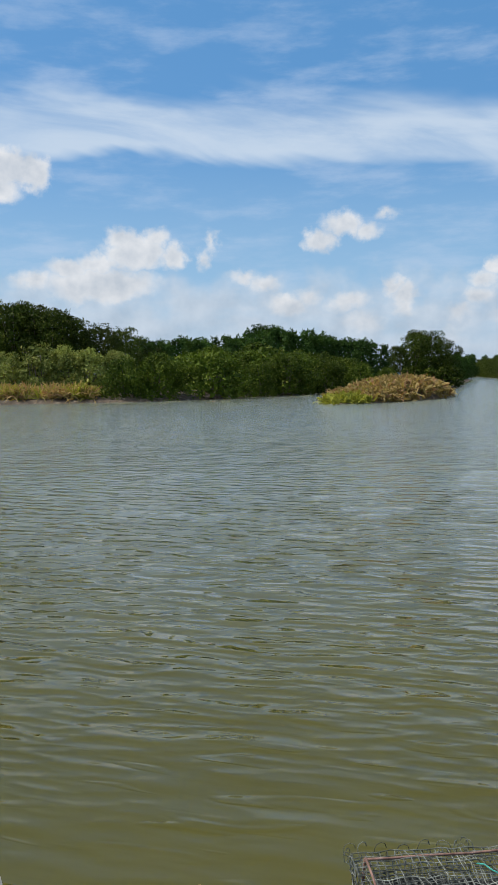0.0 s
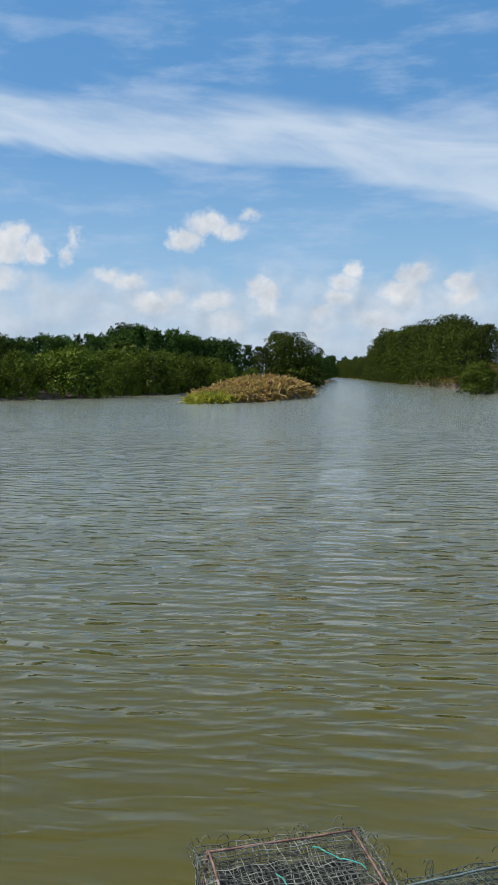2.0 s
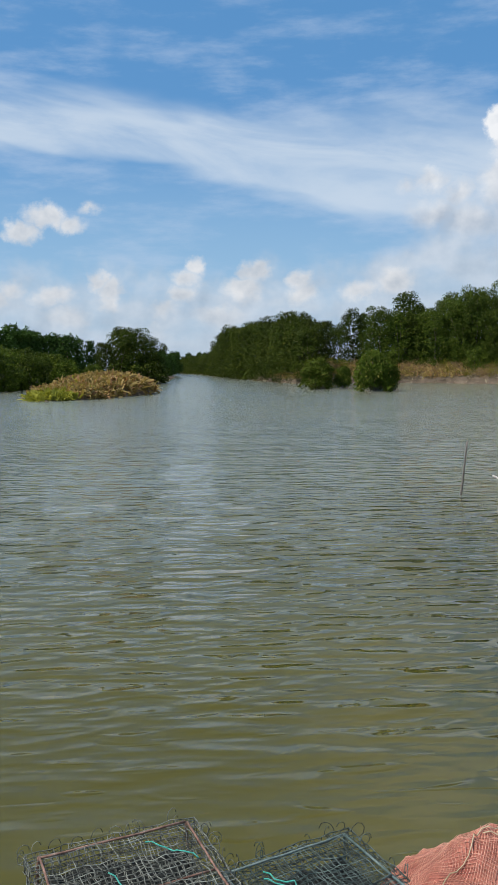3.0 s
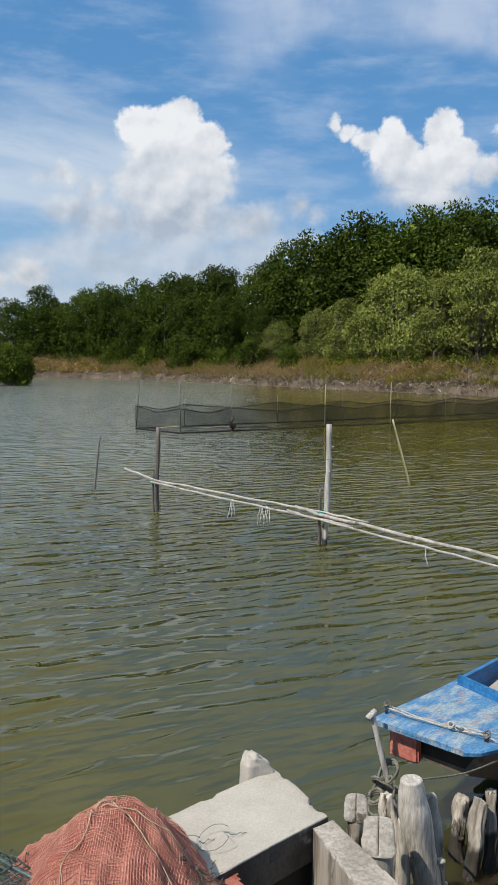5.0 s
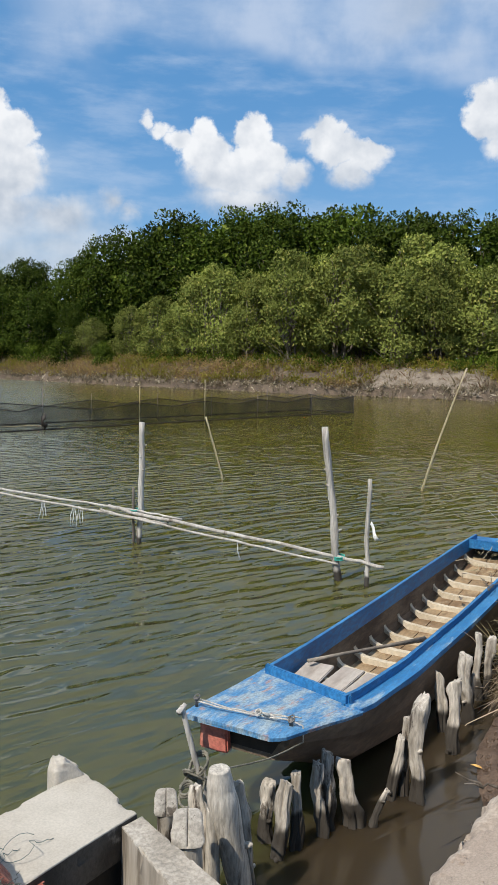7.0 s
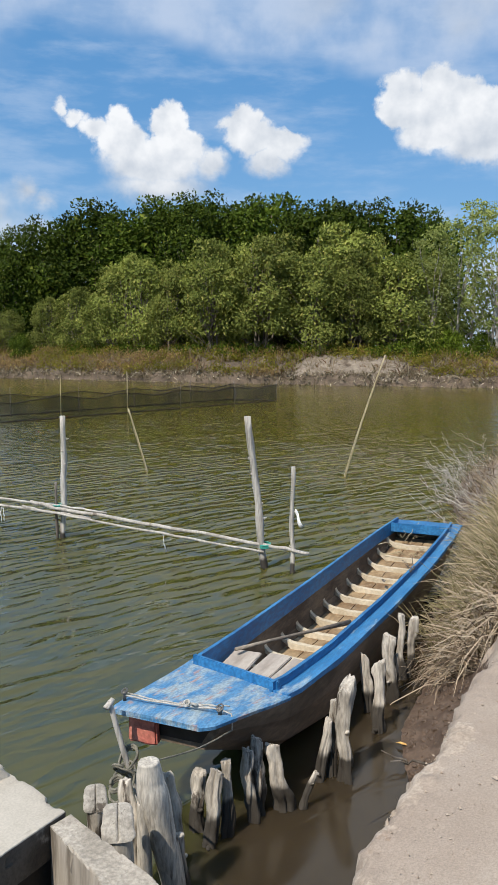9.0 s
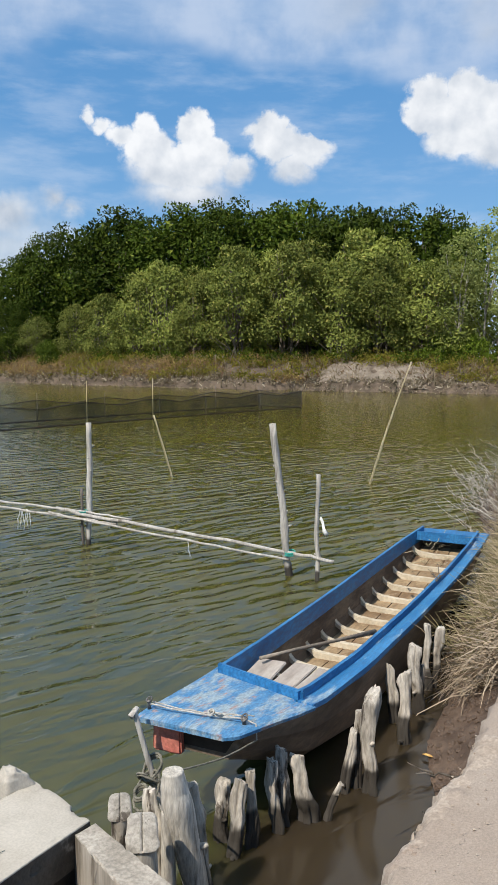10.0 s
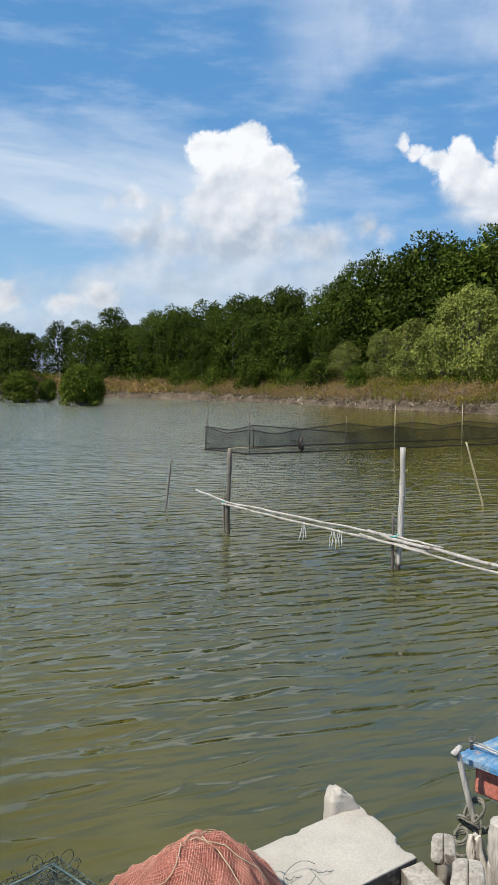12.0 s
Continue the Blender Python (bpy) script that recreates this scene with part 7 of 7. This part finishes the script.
net_heap()
for k, (x, y) in enumerate(((1.60, 2.02), (1.70, 2.00))):
    pts = ring_path((x, y, 0.735), 0.05 + 0.012 * k, 0.8, 0.03, 0.4, k + 3) + wavy((x + 0.05, y, 0.74), (x + 0.12, y - 0.03 * k, 0.725), 6, 0.015, 0, k)
    tagged(new("wire_curl", tubes("wire_curl", [(pts, 0.0012)], M_GREYROD, 4)), "thin curl of loose twine on the concrete", "twine", "twine curls")
v, f = tube_arrays([(-1.10, 2.62, 0.3), (-1.105, 2.66, 0.74), (-1.105, 2.665, 0.775)], [0.035, 0.034, 0.028], 9, 0.3, 2)
tagged(new("landing_stake", mesh_of("landing_stake", v, f, M_DRIFTWOOD, True)), "grey wooden stake end at the landing's edge", "stake")


# ---------------- dry grass, twigs and litter of the near bank ----------------
def tuft_roots(n, x0, x1, inland, spread):
    x = rng.uniform(x0, x1, n)
    shore = np.interp(x, NEAR_SHORE[:, 0], NEAR_SHORE[:, 1])
    y = shore - np.abs(rng.normal(inland, spread, n))
    return np.stack([x, y, near_height(x, y) - 0.02], 1)


def grass(name, roots, lean, spread, lengths, width, droop, material, label, category):
    leans = np.asarray(lean) + rng.normal(size=(len(roots), 3)) * spread
    leans[:, 2] = np.abs(leans[:, 2]) * 0.9 + 0.15
    stuff(name, blades(roots, leans, rng.uniform(*lengths, len(roots)), width * rng.uniform(0.7, 1.4, len(roots)), droop), material, label, category)


roots = tuft_roots(3400, 5.9, 9.8, 0.50, 0.17)
grass("sedge_tussock", roots, (-0.30, 0.34, 0.9), 0.42, (0.35, 0.92), 0.0080, rng.uniform(0.15, 1.0, 3400), M_SEDGE, "tall half-dry sedge leaning over the boat", "grass")
roots = tuft_roots(4200, 5.55, 8.8, 0.42, 0.14)
grass("straw_tussock", roots, (-0.30, 0.35, 0.5), 0.60, (0.3, 0.75), 0.0075, rng.uniform(0.5, 1.9, 4200), M_STRAW, "dry matted straw hanging over the bank's edge", "grass")
roots = tuft_roots(900, 9.0, 17.0, 0.5, 0.3)
grass("reed_tussock", roots, (-0.2, 0.3, 0.8), 0.5, (0.25, 0.62), 0.008, rng.uniform(0.1, 0.8, 900), M_STRAW, "thin dry stalks along the bank", "grass")
runs = []
g = random.Random(12)
for k in range(70):
    x = g.uniform(9.2, 16.5)
    y = float(np.interp(x, NEAR_SHORE[:, 0], NEAR_SHORE[:, 1])) - g.uniform(-0.2, 0.5)
    a = Vector((x, y, 0.1 + g.uniform(0, 0.4)))
    b = a + Vector((g.uniform(-0.3, 0.3), g.uniform(-0.2, 0.55), g.uniform(0.02, 0.38)))
    p = wavy(a, b, 7, 0.10, 0, k)
    runs.append((p, [0.010 - 0.001 * i for i in range(8)]))
    for j in (3, 5):
        runs.append((wavy(p[j], p[j] + Vector((g.uniform(-0.3, 0.1), g.uniform(-0.1, 0.3), g.uniform(0.0, 0.25))), 4, 0.04, 0, k + j), 0.003))
tagged(new("dead_brush", tubes("dead_brush", runs, M_PALEBARK, 4)), "bare grey dead twigs over the water", "brush", kind="stuff")
for k in range(220):
    x = g.uniform(3.6, 5.7) if k % 8 else g.uniform(2.4, 4.0)
    y = float(np.interp(x, NEAR_SHORE[:, 0], NEAR_SHORE[:, 1])) - g.uniform(0.02, 0.42)
    if near_height(x, y) > 0.42:
        continue
    s = g.uniform(0.006, 0.030) * (1.0 if x > 3.6 else 0.7)
    bm = bmesh.new()
    bmesh.ops.create_icosphere(bm, subdivisions=2, radius=s)
    for q in bm.verts:
        q.co = Vector((q.co.x * 1.2, q.co.y, q.co.z * 0.7)) * (1 + 0.45 * noise.noise(q.co / s * 1.3 + Vector((k, 0, 0))))
    me = bpy.data.meshes.new("mud_clod")
    bm.to_mesh(me)
    bm.free()
    me.materials.append(M_MUD)
    ob = new("mud_clod", me)
    ob.location = (x, y, float(near_height(x, y)) + s * 0.15)
    tagged(ob, "crumbled clod of brown mud at the bank's edge", "clod", "mud clods")
for k, (x, y, z, s, t) in enumerate(((3.02, 1.38, 0.012, 0.05, 40), (-0.55, 3.80, 0.015, 0.022, 10), (4.62, 1.40, 0.02, 0.04, 80))):
    pts = [(-s, 0, 0), (-s * 0.4, s * 0.38, 0.006), (s * 0.4, s * 0.34, 0.008), (s, 0, 0.0), (s * 0.4, -s * 0.34, 0.008), (-s * 0.4, -s * 0.38, 0.006), (0, 0, -0.002)]
    ob = new("fallen_leaf", mesh_of("fallen_leaf", pts, [(0, 1, 6), (1, 2, 6), (2, 3, 6), (3, 4, 6), (4, 5, 6), (5, 0, 6)], M_LEAFLITTER))
    ob.matrix_basis = pose(x, y, z, 4, 3, t)
    tagged(ob, "fallen orange-brown leaf afloat on the water", "leaf", "fallen leaves")
g = random.Random(3)
for k, (x, y, n) in enumerate(((3.6, 1.22, 0.5), (3.95, 1.16, 0.35), (4.3, 1.1, 0.55), (4.4, 1.28, 0.3))):
    a = Vector((x, y, float(near_height(x, y)) + 0.02))
    d = Vector((g.uniform(-0.2, 0.3), g.uniform(-0.2, 0.25), g.uniform(0.02, 0.15)))
    tagged(new("dead_twig", tubes("dead_twig", [(wavy(a, a + d * n * 2, 6, 0.03, 0, k), [0.008, 0.008, 0.007, 0.006, 0.005, 0.004, 0.003])], M_DARKPOST, 5)), "dead twig stuck in the mud", "twig", "dead twigs")
